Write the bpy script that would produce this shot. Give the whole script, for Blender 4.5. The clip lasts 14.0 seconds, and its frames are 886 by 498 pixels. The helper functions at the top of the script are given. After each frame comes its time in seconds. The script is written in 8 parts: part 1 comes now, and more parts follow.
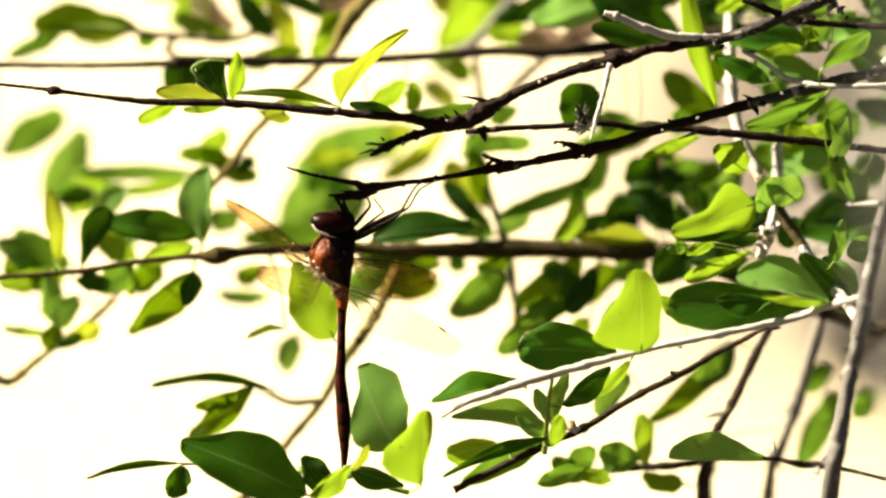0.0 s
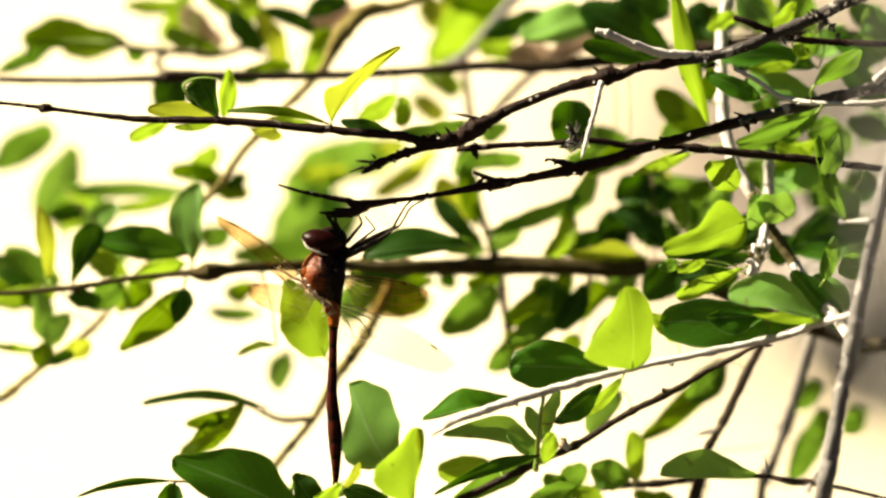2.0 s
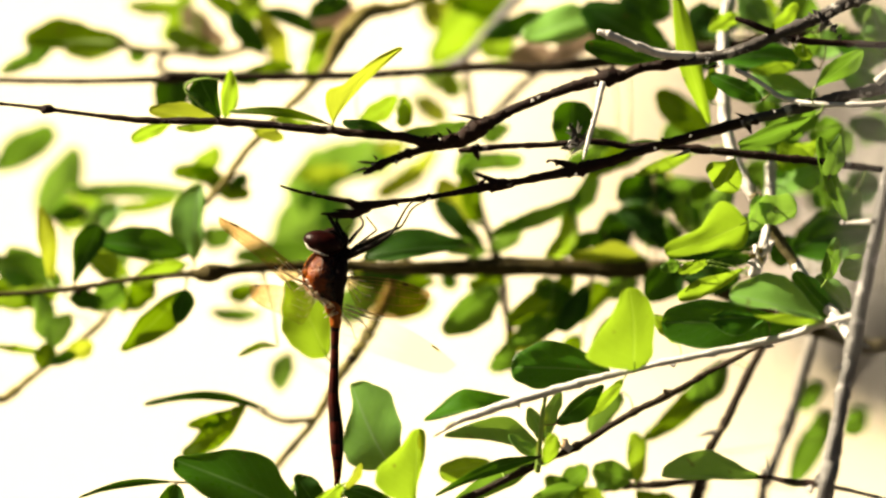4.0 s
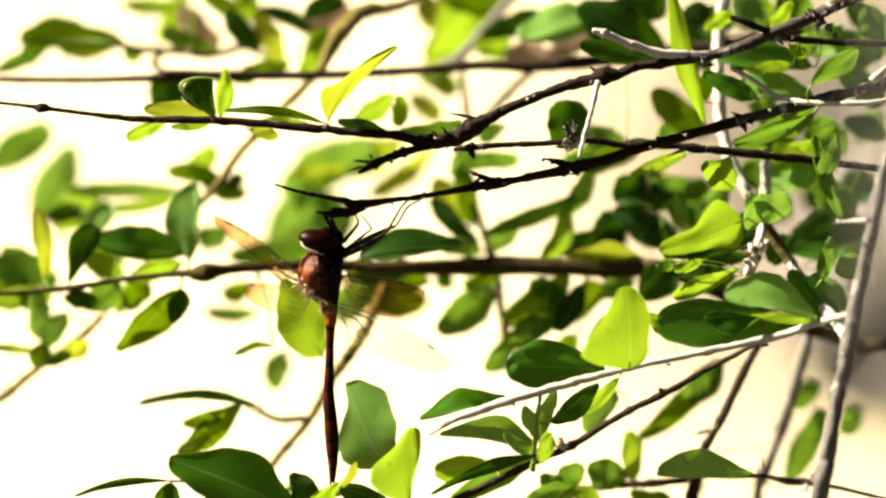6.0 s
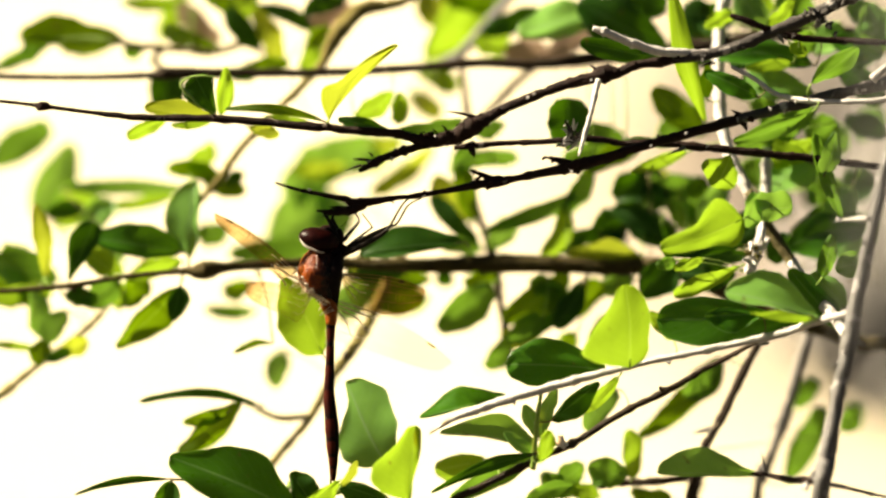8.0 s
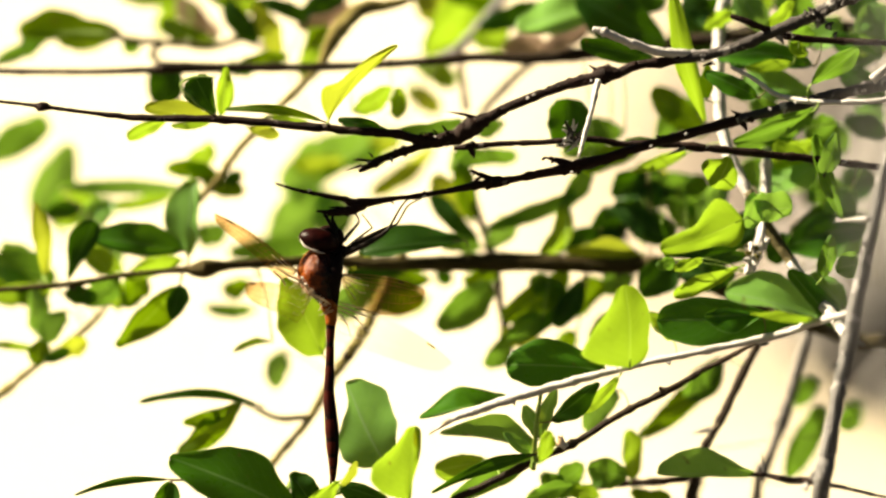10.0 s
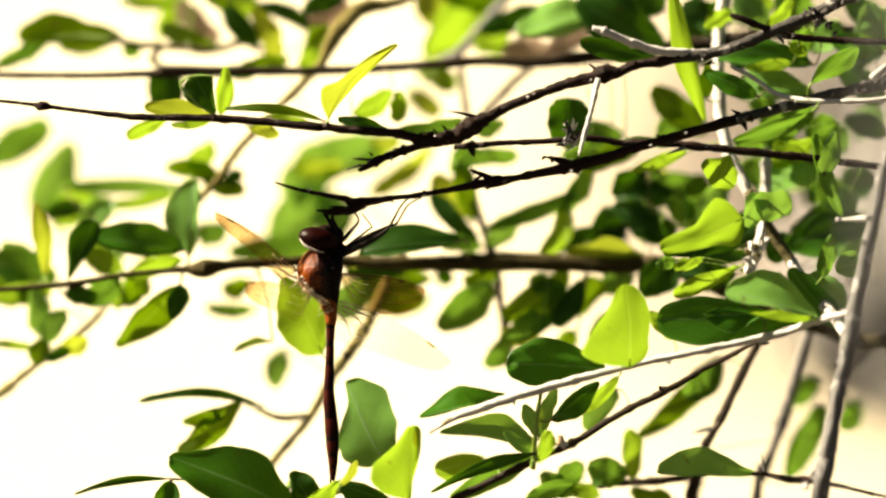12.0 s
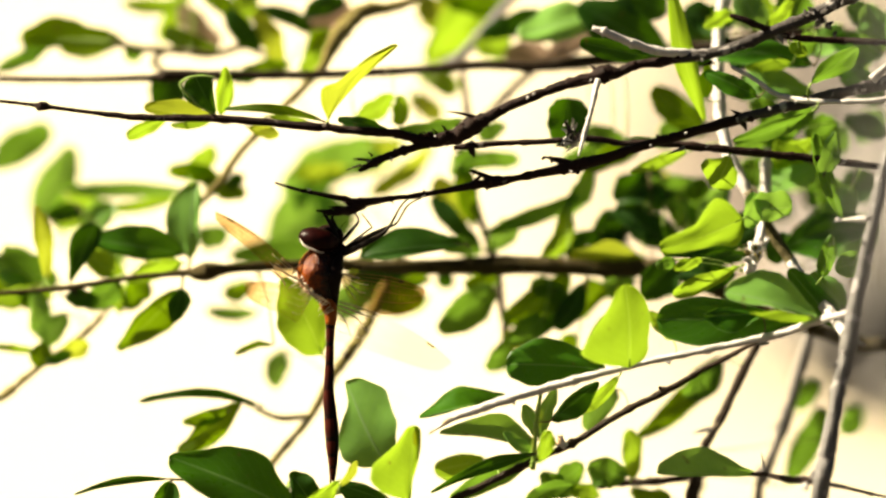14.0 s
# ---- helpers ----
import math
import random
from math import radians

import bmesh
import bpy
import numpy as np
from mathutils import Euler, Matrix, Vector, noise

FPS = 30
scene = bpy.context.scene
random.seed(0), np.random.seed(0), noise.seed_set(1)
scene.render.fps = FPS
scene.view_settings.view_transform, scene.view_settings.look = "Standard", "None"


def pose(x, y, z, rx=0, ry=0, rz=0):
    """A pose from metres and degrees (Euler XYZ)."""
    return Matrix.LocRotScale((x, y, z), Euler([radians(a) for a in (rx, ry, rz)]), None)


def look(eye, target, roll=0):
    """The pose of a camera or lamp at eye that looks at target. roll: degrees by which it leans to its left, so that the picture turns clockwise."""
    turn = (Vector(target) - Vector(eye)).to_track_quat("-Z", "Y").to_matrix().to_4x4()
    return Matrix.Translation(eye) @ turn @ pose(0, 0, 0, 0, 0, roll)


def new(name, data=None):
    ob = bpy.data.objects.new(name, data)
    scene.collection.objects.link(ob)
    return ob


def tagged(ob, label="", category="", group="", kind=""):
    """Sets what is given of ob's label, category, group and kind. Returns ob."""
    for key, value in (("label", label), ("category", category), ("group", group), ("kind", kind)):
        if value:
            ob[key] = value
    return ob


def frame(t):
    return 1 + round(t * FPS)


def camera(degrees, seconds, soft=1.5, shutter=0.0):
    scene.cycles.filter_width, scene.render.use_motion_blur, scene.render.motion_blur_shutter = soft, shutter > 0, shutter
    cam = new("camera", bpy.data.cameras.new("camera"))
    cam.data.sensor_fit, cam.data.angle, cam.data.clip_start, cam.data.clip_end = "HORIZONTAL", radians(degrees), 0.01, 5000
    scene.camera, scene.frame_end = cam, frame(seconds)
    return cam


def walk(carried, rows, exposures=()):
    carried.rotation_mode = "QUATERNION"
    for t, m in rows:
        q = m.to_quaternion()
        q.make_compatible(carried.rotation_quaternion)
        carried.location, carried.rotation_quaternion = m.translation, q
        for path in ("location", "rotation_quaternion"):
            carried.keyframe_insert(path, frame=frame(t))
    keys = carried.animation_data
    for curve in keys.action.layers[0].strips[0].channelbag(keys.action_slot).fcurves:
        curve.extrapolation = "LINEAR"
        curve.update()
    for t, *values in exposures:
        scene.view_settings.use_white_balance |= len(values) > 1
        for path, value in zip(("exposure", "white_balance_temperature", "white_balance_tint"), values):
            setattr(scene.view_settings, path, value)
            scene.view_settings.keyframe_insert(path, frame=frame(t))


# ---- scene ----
# ---- camera: a long lens on a tripod, panning and tilting a hair ----
TILT = -14.0
EYE = (0.0, -1.7465, 1.3855)
cam = camera(4.988, 14.0, soft=2.4)
cam.data.dof.use_dof = True
cam.data.dof.focus_distance = 1.8
cam.data.dof.aperture_fstop = 6.5


def aim(yaw, pitch):
    """The tripod head turned by so many thousandths of a degree."""
    return pose(*EYE, 90 + TILT + pitch / 1000, 0, yaw / 1000)


walk(cam, [
    (0, aim(77.1, -87.7)), (0.5, aim(57.6, -38.9)), (1, aim(50.6, -19.5)),
    (1.5, aim(47.0, 0.0)), (2, aim(27.1, 10.7)), (2.5, aim(28.4, 12.8)),
    (3, aim(39.0, 16.4)), (5.5, aim(18.2, 13.7)), (6, aim(8.5, 9.3)),
    (6.5, aim(4.0, 0.0)), (7, aim(-0.4, -1.4)), (7.5, aim(0.0, 0.0)),
    (8, aim(11.1, 0.0)), (10.5, aim(9.8, 2.7)), (11, aim(0.9, -0.9)),
    (11.5, aim(7.6, 0.4)), (12, aim(9.8, -1.8)), (12.5, aim(13.3, -7.0)),
    (13, aim(8.9, -9.2)), (13.5, aim(12.0, -8.8)), (14, aim(8.9, -0.4)),
], exposures=[(0, 1.70, 7850, 7), (14, 1.70, 7850, 7)])

# ---- light ----
SUN_DIR = Vector((-0.80, 0.22, 0.68)).normalized()
sun_data = bpy.data.lights.new("sun", "SUN")
sun_data.energy, sun_data.angle, sun_data.color = 5.0, radians(0.53), (1.0, 0.93, 0.80)
sun = new("sun", sun_data)
sun.matrix_basis = look(SUN_DIR * 20, (0, 0, 0))
world = bpy.data.worlds.new("sky")
scene.world = world
world.use_nodes = True
wn, wl = world.node_tree.nodes, world.node_tree.links
sky = wn.new("ShaderNodeTexSky")
sky.sky_type, sky.sun_disc = "NISHITA", False
sky.sun_elevation = math.asin(SUN_DIR.z)
sky.sun_rotation = math.atan2(SUN_DIR.x, SUN_DIR.y)
wl.new(sky.outputs[0], wn["Background"].inputs[0])
wn["Background"].inputs[1].default_value = 0.010


# ---- materials ----
class Nodes:
    """A small writer of node materials."""

    def __init__(self, name):
        self.mat = bpy.data.materials.new(name)
        self.mat.use_nodes = True
        self.tree = self.mat.node_tree
        self.out = self.tree.nodes["Material Output"]
        self.bsdf = self.tree.nodes["Principled BSDF"]

    def add(self, kind, **values):
        n = self.tree.nodes.new("ShaderNode" + kind)
        for key, value in values.items():
            if key in n.inputs:
                n.inputs[key].default_value = value
            else:
                setattr(n, key, value)
        return n

    def link(self, a, b):
        self.tree.links.new(a, b)

    def noise(self, scale, detail=3.0, coords=None, rough=0.55):
        n = self.add("TexNoise", Scale=scale, Detail=detail, Roughness=rough)
        if coords:
            self.link(coords, n.inputs["Vector"])
        return n.outputs["Fac"]

    def ramp(self, fac, *stops):
        r = self.add("ValToRGB").color_ramp
        node = self.tree.nodes[-1]
        while len(r.elements) < len(stops):
            r.elements.new(0.5)
        for e, (p, c) in zip(r.elements, stops):
            e.position, e.color = p, (*c, 1) if len(c) == 3 else c
        self.link(fac, node.inputs[0])
        return node.outputs[0]

    def mix(self, fac, a, b, blend="MIX"):
        m = self.add("Mix", data_type="RGBA", blend_type=blend)
        for socket, value in ((m.inputs[0], fac), (m.inputs[6], a), (m.inputs[7], b)):
            if hasattr(value, "is_linked"):
                self.link(value, socket)
            elif isinstance(value, tuple):
                socket.default_value = (*value, 1)
            else:
                socket.default_value = value
        return m.outputs[2]

    def math(self, op, a, b=0.0):
        m = self.add("Math", operation=op)
        for socket, value in zip(m.inputs, (a, b)):
            if hasattr(value, "is_linked"):
                self.link(value, socket)
            else:
                socket.default_value = value
        return m.outputs[0]

    def bump(self, height, strength, distance):
        b = self.add("Bump", Strength=strength, Distance=distance)
        self.link(height, b.inputs["Height"])
        return b.outputs[0]


def leaf_material(name, face, through_colour, share, gloss, vein, shine=0.14):
    """A leaf: a waxy face, light through the blade, paler veins, small blemishes."""
    n = Nodes(name)
    uv = n.add("UVMap", uv_map="blade").outputs[0]
    xyz = n.add("SeparateXYZ")
    n.link(uv, xyz.inputs[0])
    across = n.math("ABSOLUTE", xyz.outputs[0])
    # side veins run out and forward from the midrib
    run = n.math("SUBTRACT", n.math("MULTIPLY", xyz.outputs[1], 9.0), n.math("MULTIPLY", across, 3.2))
    wob = n.math("ADD", run, n.math("MULTIPLY", n.noise(6.0, 2.0, uv), 0.9))
    saw = n.math("ABSOLUTE", n.math("SUBTRACT", n.math("FRACT", wob), 0.5))
    side = n.ramp(saw, (0.0, (1, 1, 1)), (0.10, (0, 0, 0)))
    rib = n.ramp(across, (0.0, (1, 1, 1)), (0.07, (0, 0, 0)))
    rim = n.ramp(across, (0.92, (0, 0, 0)), (0.98, (1, 1, 1)))
    veins = n.math("MAXIMUM", n.math("MAXIMUM", n.math("MULTIPLY", side, 0.13), n.math("MULTIPLY", rib, 0.8)), n.math("MULTIPLY", rim, 0.7))
    geo = n.add("ObjectInfo").outputs["Random"]
    coords = n.add("TexCoord").outputs["Object"]
    big = n.noise(90.0, 3.0, coords)
    fine = n.noise(900.0, 4.0, coords)
    tone = n.math("ADD", n.math("MULTIPLY", geo, 0.45), n.math("MULTIPLY", big, 0.75))
    dark = tuple(c * 0.5 for c in face)
    light = (face[0] * 1.65, face[1] * 1.45, face[2] * 1.3)
    base = n.ramp(tone, (0.25, dark), (0.95, light))
    base = n.mix(n.math("MULTIPLY", fine, 0.35), base, dark)
    base = n.mix(veins, base, vein)
    spots = n.ramp(n.noise(420.0, 2.0, coords), (0.70, (0, 0, 0)), (0.76, (1, 1, 1)))
    base = n.mix(n.math("MULTIPLY", spots, 0.5), base, (0.16, 0.11, 0.04))
    n.link(base, n.bsdf.inputs["Base Color"])
    n.link(n.ramp(fine, (0.2, (gloss - 0.08,) * 3), (0.8, (gloss + 0.14,) * 3)), n.bsdf.inputs["Roughness"])
    n.bsdf.inputs["Specular IOR Level"].default_value = shine
    lump = n.math("ADD", n.math("MULTIPLY", veins, -0.6), n.math("MULTIPLY", fine, 0.5))
    normal = n.bump(lump, 0.25, 0.0003)
    n.link(normal, n.bsdf.inputs["Normal"])
    t = n.add("BsdfTranslucent")
    glow = n.ramp(tone, (0.25, tuple(c * 0.78 for c in through_colour)), (0.95, tuple(min(c * 1.15, 0.9) for c in through_colour)))
    glow = n.mix(n.math("MULTIPLY", veins, 0.5), glow, tuple(min(c * 1.1 + 0.03, 0.9) for c in through_colour))
    glow = n.mix(n.math("MULTIPLY", spots, 0.6), glow, (0.10, 0.05, 0.01))
    n.link(glow, t.inputs["Color"])
    n.link(normal, t.inputs["Normal"])
    m = n.add("MixShader")
    m.inputs[0].default_value = share
    n.link(n.bsdf.outputs[0], m.inputs[1])
    n.link(t.outputs[0], m.inputs[2])
    n.link(m.outputs[0], n.out.inputs[0])
    return n.mat


YOUNG = leaf_material("young_leaf", (0.11, 0.22, 0.020), (0.295, 0.48, 0.030), 0.60, 0.42, (0.34, 0.42, 0.10))
MID = leaf_material("green_leaf", (0.052, 0.145, 0.022), (0.19, 0.39, 0.035), 0.44, 0.38, (0.22, 0.34, 0.10))
GREEN = leaf_material("glossy_leaf", (0.034, 0.145, 0.008), (0.10, 0.26, 0.010), 0.30, 0.30, (0.15, 0.27, 0.09), 0.25)
MATURE = leaf_material("dark_leaf", (0.017, 0.066, 0.008), (0.07, 0.20, 0.005), 0.28, 0.36, (0.08, 0.17, 0.05))
SAGE = leaf_material("grey_green_leaf", (0.20, 0.48, 0.10), (0.27, 0.50, 0.06), 0.34, 0.34, (0.26, 0.40, 0.2), 0.40)
LEMON = leaf_material("yellow_leaf", (0.19, 0.26, 0.012), (0.45, 0.54, 0.045), 0.58, 0.42, (0.42, 0.44, 0.12))
OLIVE = leaf_material("olive_leaf", (0.045, 0.110, 0.010), (0.20, 0.35, 0.010), 0.46, 0.40, (0.2, 0.26, 0.07))
DRY = leaf_material("dry_leaf", (0.44, 0.33, 0.26), (0.52, 0.36, 0.26), 0.40, 0.7, (0.38, 0.28, 0.2))


def bark_material(name, dark, light, fleck, amount, gloss=0.3):
    n = Nodes(name)
    coords = n.add("TexCoord").outputs["Object"]
    big = n.noise(140.0, 4.0, coords)
    fine = n.noise(1300.0, 5.0, coords, 0.65)
    base = n.ramp(n.math("ADD", n.math("MULTIPLY", big, 0.6), n.math("MULTIPLY", fine, 0.4)), (0.30, dark), (0.70, light))
    # random lichen flecks; on dark and umber bark they also imitate glints
    patch = n.ramp(n.noise(330.0, 4.0, coords), (0.66 - amount, (0, 0, 0)), (0.74 - amount, (1, 1, 1)))
    base = n.mix(n.math("MULTIPLY", patch, 0.8), base, fleck)
    n.link(base, n.bsdf.inputs["Base Color"])
    n.link(n.ramp(fine, (0.3, (0.34, 0.34, 0.34)), (0.7, (0.70, 0.70, 0.70))), n.bsdf.inputs["Roughness"])
    n.bsdf.inputs["Specular IOR Level"].default_value = gloss
    n.link(n.bump(n.math("ADD", fine, n.math("MULTIPLY", big, 0.6)), 0.75, 0.0006), n.bsdf.inputs["Normal"])
    return n.mat


BARK_DARK = bark_material("dark_bark", (0.007, 0.0034, 0.0026), (0.034, 0.0145, 0.0100), (0.24, 0.20, 0.18), 0.015, 0.10)
BARK_GREY = bark_material("grey_bark", (0.075, 0.067, 0.064), (0.17, 0.154, 0.148), (0.46, 0.43, 0.41), 0.06, 1.0)
BARK_PALE = bark_material("pale_bark", (0.40, 0.365, 0.34), (0.84, 0.79, 0.75), (0.78, 0.74, 0.70), 0.06, 0.8)
BARK_BROWN = bark_material("brown_bark", (0.014, 0.008, 0.0045), (0.048, 0.029, 0.014), (0.26, 0.20, 0.14), 0.02, 0.12)
BARK_DULL = bark_material("dull_bark", (0.19, 0.172, 0.16), (0.31, 0.285, 0.265), (0.26, 0.24, 0.22), 0.02)
SHOOT = bark_material("green_shoot", (0.20, 0.36, 0.05), (0.36, 0.52, 0.12), (0.26, 0.34, 0.1), 0.0)
BARK_UMBER = bark_material("grey_brown_bark", (0.022, 0.018, 0.016), (0.070, 0.058, 0.053), (0.55, 0.51, 0.48), 0.07, 0.2)
BARK_TAN = bark_material("tan_bark", (0.13, 0.105, 0.030), (0.27, 0.22, 0.070), (0.36, 0.31, 0.16), 0.05, 0.08)
BARK_MOSSY = bark_material("mossy_bark", (0.03, 0.022, 0.008), (0.095, 0.072, 0.024), (0.16, 0.13, 0.07), 0.03, 0.08)
BARK_OLIVE = bark_material("olive_bark", (0.06, 0.050, 0.022), (0.17, 0.14, 0.06), (0.34, 0.30, 0.2), 0.05, 0.08)


def ground_material():
    """Pale dry sand with browner patches, soil and painted shade together, and coarse grit."""
    n = Nodes("pale_sand")
    coords = n.add("TexCoord").outputs["Object"]
    fine = n.noise(160.0, 5.0, coords)
    wide = n.noise(1.1, 4.0, coords)
    sand = n.ramp(fine, (0.3, (0.71, 0.622, 0.430)), (0.7, (0.86, 0.752, 0.528)))
    base = n.mix(n.math("MULTIPLY", wide, 0.25), sand, (0.52, 0.48, 0.40))
    # nested patches put the shade on the right into the ground's colour
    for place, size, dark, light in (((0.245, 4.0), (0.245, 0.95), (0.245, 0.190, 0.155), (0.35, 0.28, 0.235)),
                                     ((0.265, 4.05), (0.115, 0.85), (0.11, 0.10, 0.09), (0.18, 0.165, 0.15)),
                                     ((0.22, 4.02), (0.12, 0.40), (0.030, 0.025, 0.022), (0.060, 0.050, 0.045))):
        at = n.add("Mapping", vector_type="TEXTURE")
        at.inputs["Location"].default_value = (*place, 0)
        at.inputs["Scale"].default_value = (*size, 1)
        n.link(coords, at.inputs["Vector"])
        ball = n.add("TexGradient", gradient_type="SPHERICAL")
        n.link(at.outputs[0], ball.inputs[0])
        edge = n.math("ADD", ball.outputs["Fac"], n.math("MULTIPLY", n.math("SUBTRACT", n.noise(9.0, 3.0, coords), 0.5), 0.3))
        soil_shade = n.ramp(fine, (0.3, dark), (0.7, light))
        base = n.mix(n.ramp(edge, (0.12, (0, 0, 0)), (0.5, (1, 1, 1))), base, soil_shade)
    # dark leaf-strewn earth, unseen, added round the pale clearing to cut bounced light
    near = n.add("Mapping", vector_type="TEXTURE")
    near.inputs["Location"].default_value = (-1.8, 5.0, 0)
    near.inputs["Scale"].default_value = (4.2, 5.0, 5)
    n.link(coords, near.inputs["Vector"])
    disc = n.add("TexGradient", gradient_type="SPHERICAL")
    n.link(near.outputs[0], disc.inputs[0])
    edge = n.math("ADD", disc.outputs["Fac"], n.math("MULTIPLY", n.math("SUBTRACT", n.noise(3.0, 4.0, coords), 0.5), 0.06))
    bounce_cut = n.ramp(n.noise(55.0, 5.0, coords), (0.35, (0.022, 0.017, 0.010)), (0.65, (0.07, 0.052, 0.030)))
    base = n.mix(n.ramp(edge, (0.14, (1, 1, 1)), (0.22, (0, 0, 0))), base, bounce_cut)
    n.link(base, n.bsdf.inputs["Base Color"])
    n.bsdf.inputs["Roughness"].default_value = 0.95
    n.link(n.bump(fine, 0.7, 0.006), n.bsdf.inputs["Normal"])
    return n.mat


SAND = ground_material()


def chitin(name, dark, light, rough, scale=500.0):
    n = Nodes(name)
    coords = n.add("TexCoord").outputs["Object"]
    n.link(n.ramp(n.noise(scale, 4.0, coords), (0.3, dark), (0.7, light)), n.bsdf.inputs["Base Color"])
    n.bsdf.inputs["Roughness"].default_value = rough
    n.bsdf.inputs["Specular IOR Level"].default_value = 0.09
    n.link(n.bump(n.noise(2500.0, 3.0, coords), 0.3, 0.0002), n.bsdf.inputs["Normal"])
    return n.mat


THORAX_DARK = chitin("dark_shell", (0.004, 0.0016, 0.0012), (0.012, 0.004, 0.003), 0.4)
ABDOMEN = chitin("red_brown_shell", (0.008, 0.002, 0.0015), (0.07, 0.009, 0.004), 0.5, 260.0)
EYE_MAT = chitin("eye_dark", (0.007, 0.0010, 0.0010), (0.024, 0.0026, 0.0018), 0.36)
FACE_PALE = chitin("pale_face", (0.55, 0.48, 0.40), (0.72, 0.66, 0.58), 0.4)
ORANGE = chitin("orange_shell", (0.20, 0.05, 0.008), (0.34, 0.09, 0.015), 0.4)
RUST = chitin("rust_shell", (0.10, 0.022, 0.006), (0.22, 0.05, 0.010), 0.42)
LEG_MAT = chitin("black_leg", (0.006, 0.005, 0.004), (0.02, 0.014, 0.010), 0.4)
VEIN_MAT = chitin("wing_vein", (0.14, 0.06, 0.02), (0.34, 0.17, 0.06), 0.4)
VEIN_LIT = chitin("lit_vein", (0.66, 0.54, 0.38), (0.88, 0.80, 0.66), 0.3)
STIGMA = chitin("wing_spot", (0.03, 0.012, 0.006), (0.07, 0.03, 0.012), 0.4)


def bristle_material():
    """Pale bristles that let light through."""
    n = Nodes("pale_bristle")
    coords = n.add("TexCoord").outputs["Object"]
    tone = n.ramp(n.noise(900.0, 3.0, coords), (0.3, (0.62, 0.50, 0.34)), (0.7, (0.90, 0.84, 0.72)))
    n.link(tone, n.bsdf.inputs["Base Color"])
    t = n.add("BsdfTranslucent")
    n.link(tone, t.inputs["Color"])
    m = n.add("MixShader")
    m.inputs[0].default_value = 0.6
    n.link(n.bsdf.outputs[0], m.inputs[1])
    n.link(t.outputs[0], m.inputs[2])
    n.link(m.outputs[0], n.out.inputs[0])
    return n.mat


BRISTLE = bristle_material()


def thorax_material():
    """Rust on the back, darkening to near black underneath, with mottling."""
    n = Nodes("marked_thorax_shell")
    coords = n.add("TexCoord").outputs["Object"]
    xyz = n.add("SeparateXYZ")
    n.link(coords, xyz.inputs[0])
    side = n.math("MULTIPLY", n.math("ADD", xyz.outputs[0], 0.0062), 150.0)
    mark = n.math("ADD", side, n.math("MULTIPLY", n.math("SUBTRACT", n.noise(620.0, 4.0, coords), 0.5), 1.15))
    n.link(n.ramp(mark, (0.05, (0.36, 0.080, 0.007)), (0.36, (0.17, 0.032, 0.004)), (0.62, (0.040, 0.009, 0.003)), (0.90, (0.007, 0.002, 0.0015))), n.bsdf.inputs["Base Color"])
    n.bsdf.inputs["Roughness"].default_value = 0.26
    n.bsdf.inputs["Specular IOR Level"].default_value = 0.22
    n.link(n.bump(n.noise(1500.0, 4.0, coords), 0.8, 0.0005), n.bsdf.inputs["Normal"])
    return n.mat


THORAX_MARKED = thorax_material()


def membrane_material(name, clear_tint, amber_tint, body, start, end):
    """Clear film with an amber tip that begins at start and is full at end, along the wing; body: how cloudy it is."""
    n = Nodes(name)
    uv = n.add("UVMap", uv_map="blade").outputs[0]
    xyz = n.add("SeparateXYZ")
    n.link(uv, xyz.inputs[0])
    along = n.math("ADD", xyz.outputs[1], n.math("MULTIPLY", n.math("SUBTRACT", n.noise(7.0, 3.0, uv), 0.5), 0.35))
    amber = n.ramp(along, (start, (0, 0, 0)), (end, (1, 1, 1)))
    tint = n.mix(amber, clear_tint, amber_tint)
    n.link(n.mix(0.5, tint, (0.75, 0.5, 0.2)), n.bsdf.inputs["Base Color"])
    n.bsdf.inputs["Roughness"].default_value = 0.25
    clear = n.add("BsdfTransparent")
    n.link(tint, clear.inputs[0])
    m = n.add("MixShader")
    n.link(n.math("ADD", n.math("MULTIPLY", n.noise(14.0, 2.0, uv), 2.0 * body), body), m.inputs[0])
    n.link(clear.outputs[0], m.inputs[1])
    n.link(n.bsdf.outputs[0], m.inputs[2])
    n.link(m.outputs[0], n.out.inputs[0])
    return n.mat


AMBER_FILM = membrane_material("amber_wing_membrane", (0.82, 0.70, 0.44), (0.74, 0.51, 0.27), 0.022, 0.25, 0.70)
TIP_FILM = membrane_material("amber_tipped_membrane", (0.91, 0.87, 0.68), (0.78, 0.55, 0.30), 0.018, 0.45, 0.85)
CLEAR_FILM = membrane_material("clear_wing_membrane", (0.985, 0.98, 0.93), (0.97, 0.94, 0.74), 0.02, 0.35, 0.6)

# ---- builders ----
MM = 0.001
OUTWARD = Vector((0.0, -0.9703, 0.2419))
ORIGIN = {}


def mesh_object(name, verts, faces, mats, parent=None, origin=(0, 0, 0), label="", indices=None, uvs=None, smooth=True):
    """One mesh object whose vertices are given in world metres, set at origin under parent."""
    o = Vector(origin)
    me = bpy.data.meshes.new(name)
    me.from_pydata([Vector(v) - o for v in verts], [], faces)
    for m in mats:
        me.materials.append(m)
    if indices:
        me.polygons.foreach_set("material_index", indices)
    if uvs:
        layer = me.uv_layers.new(name="blade")
        for loop in me.loops:
            layer.data[loop.index].uv = uvs[loop.vertex_index]
    me.polygons.foreach_set("use_smooth", [smooth] * len(me.polygons))
    me.update()
    ob = new(name, me)
    if parent:
        ob.parent = parent
        ob.location = o - ORIGIN[parent]
    else:
        ob.location = o
    ORIGIN[ob] = o
    if label:
        tagged(ob, label)
    return ob


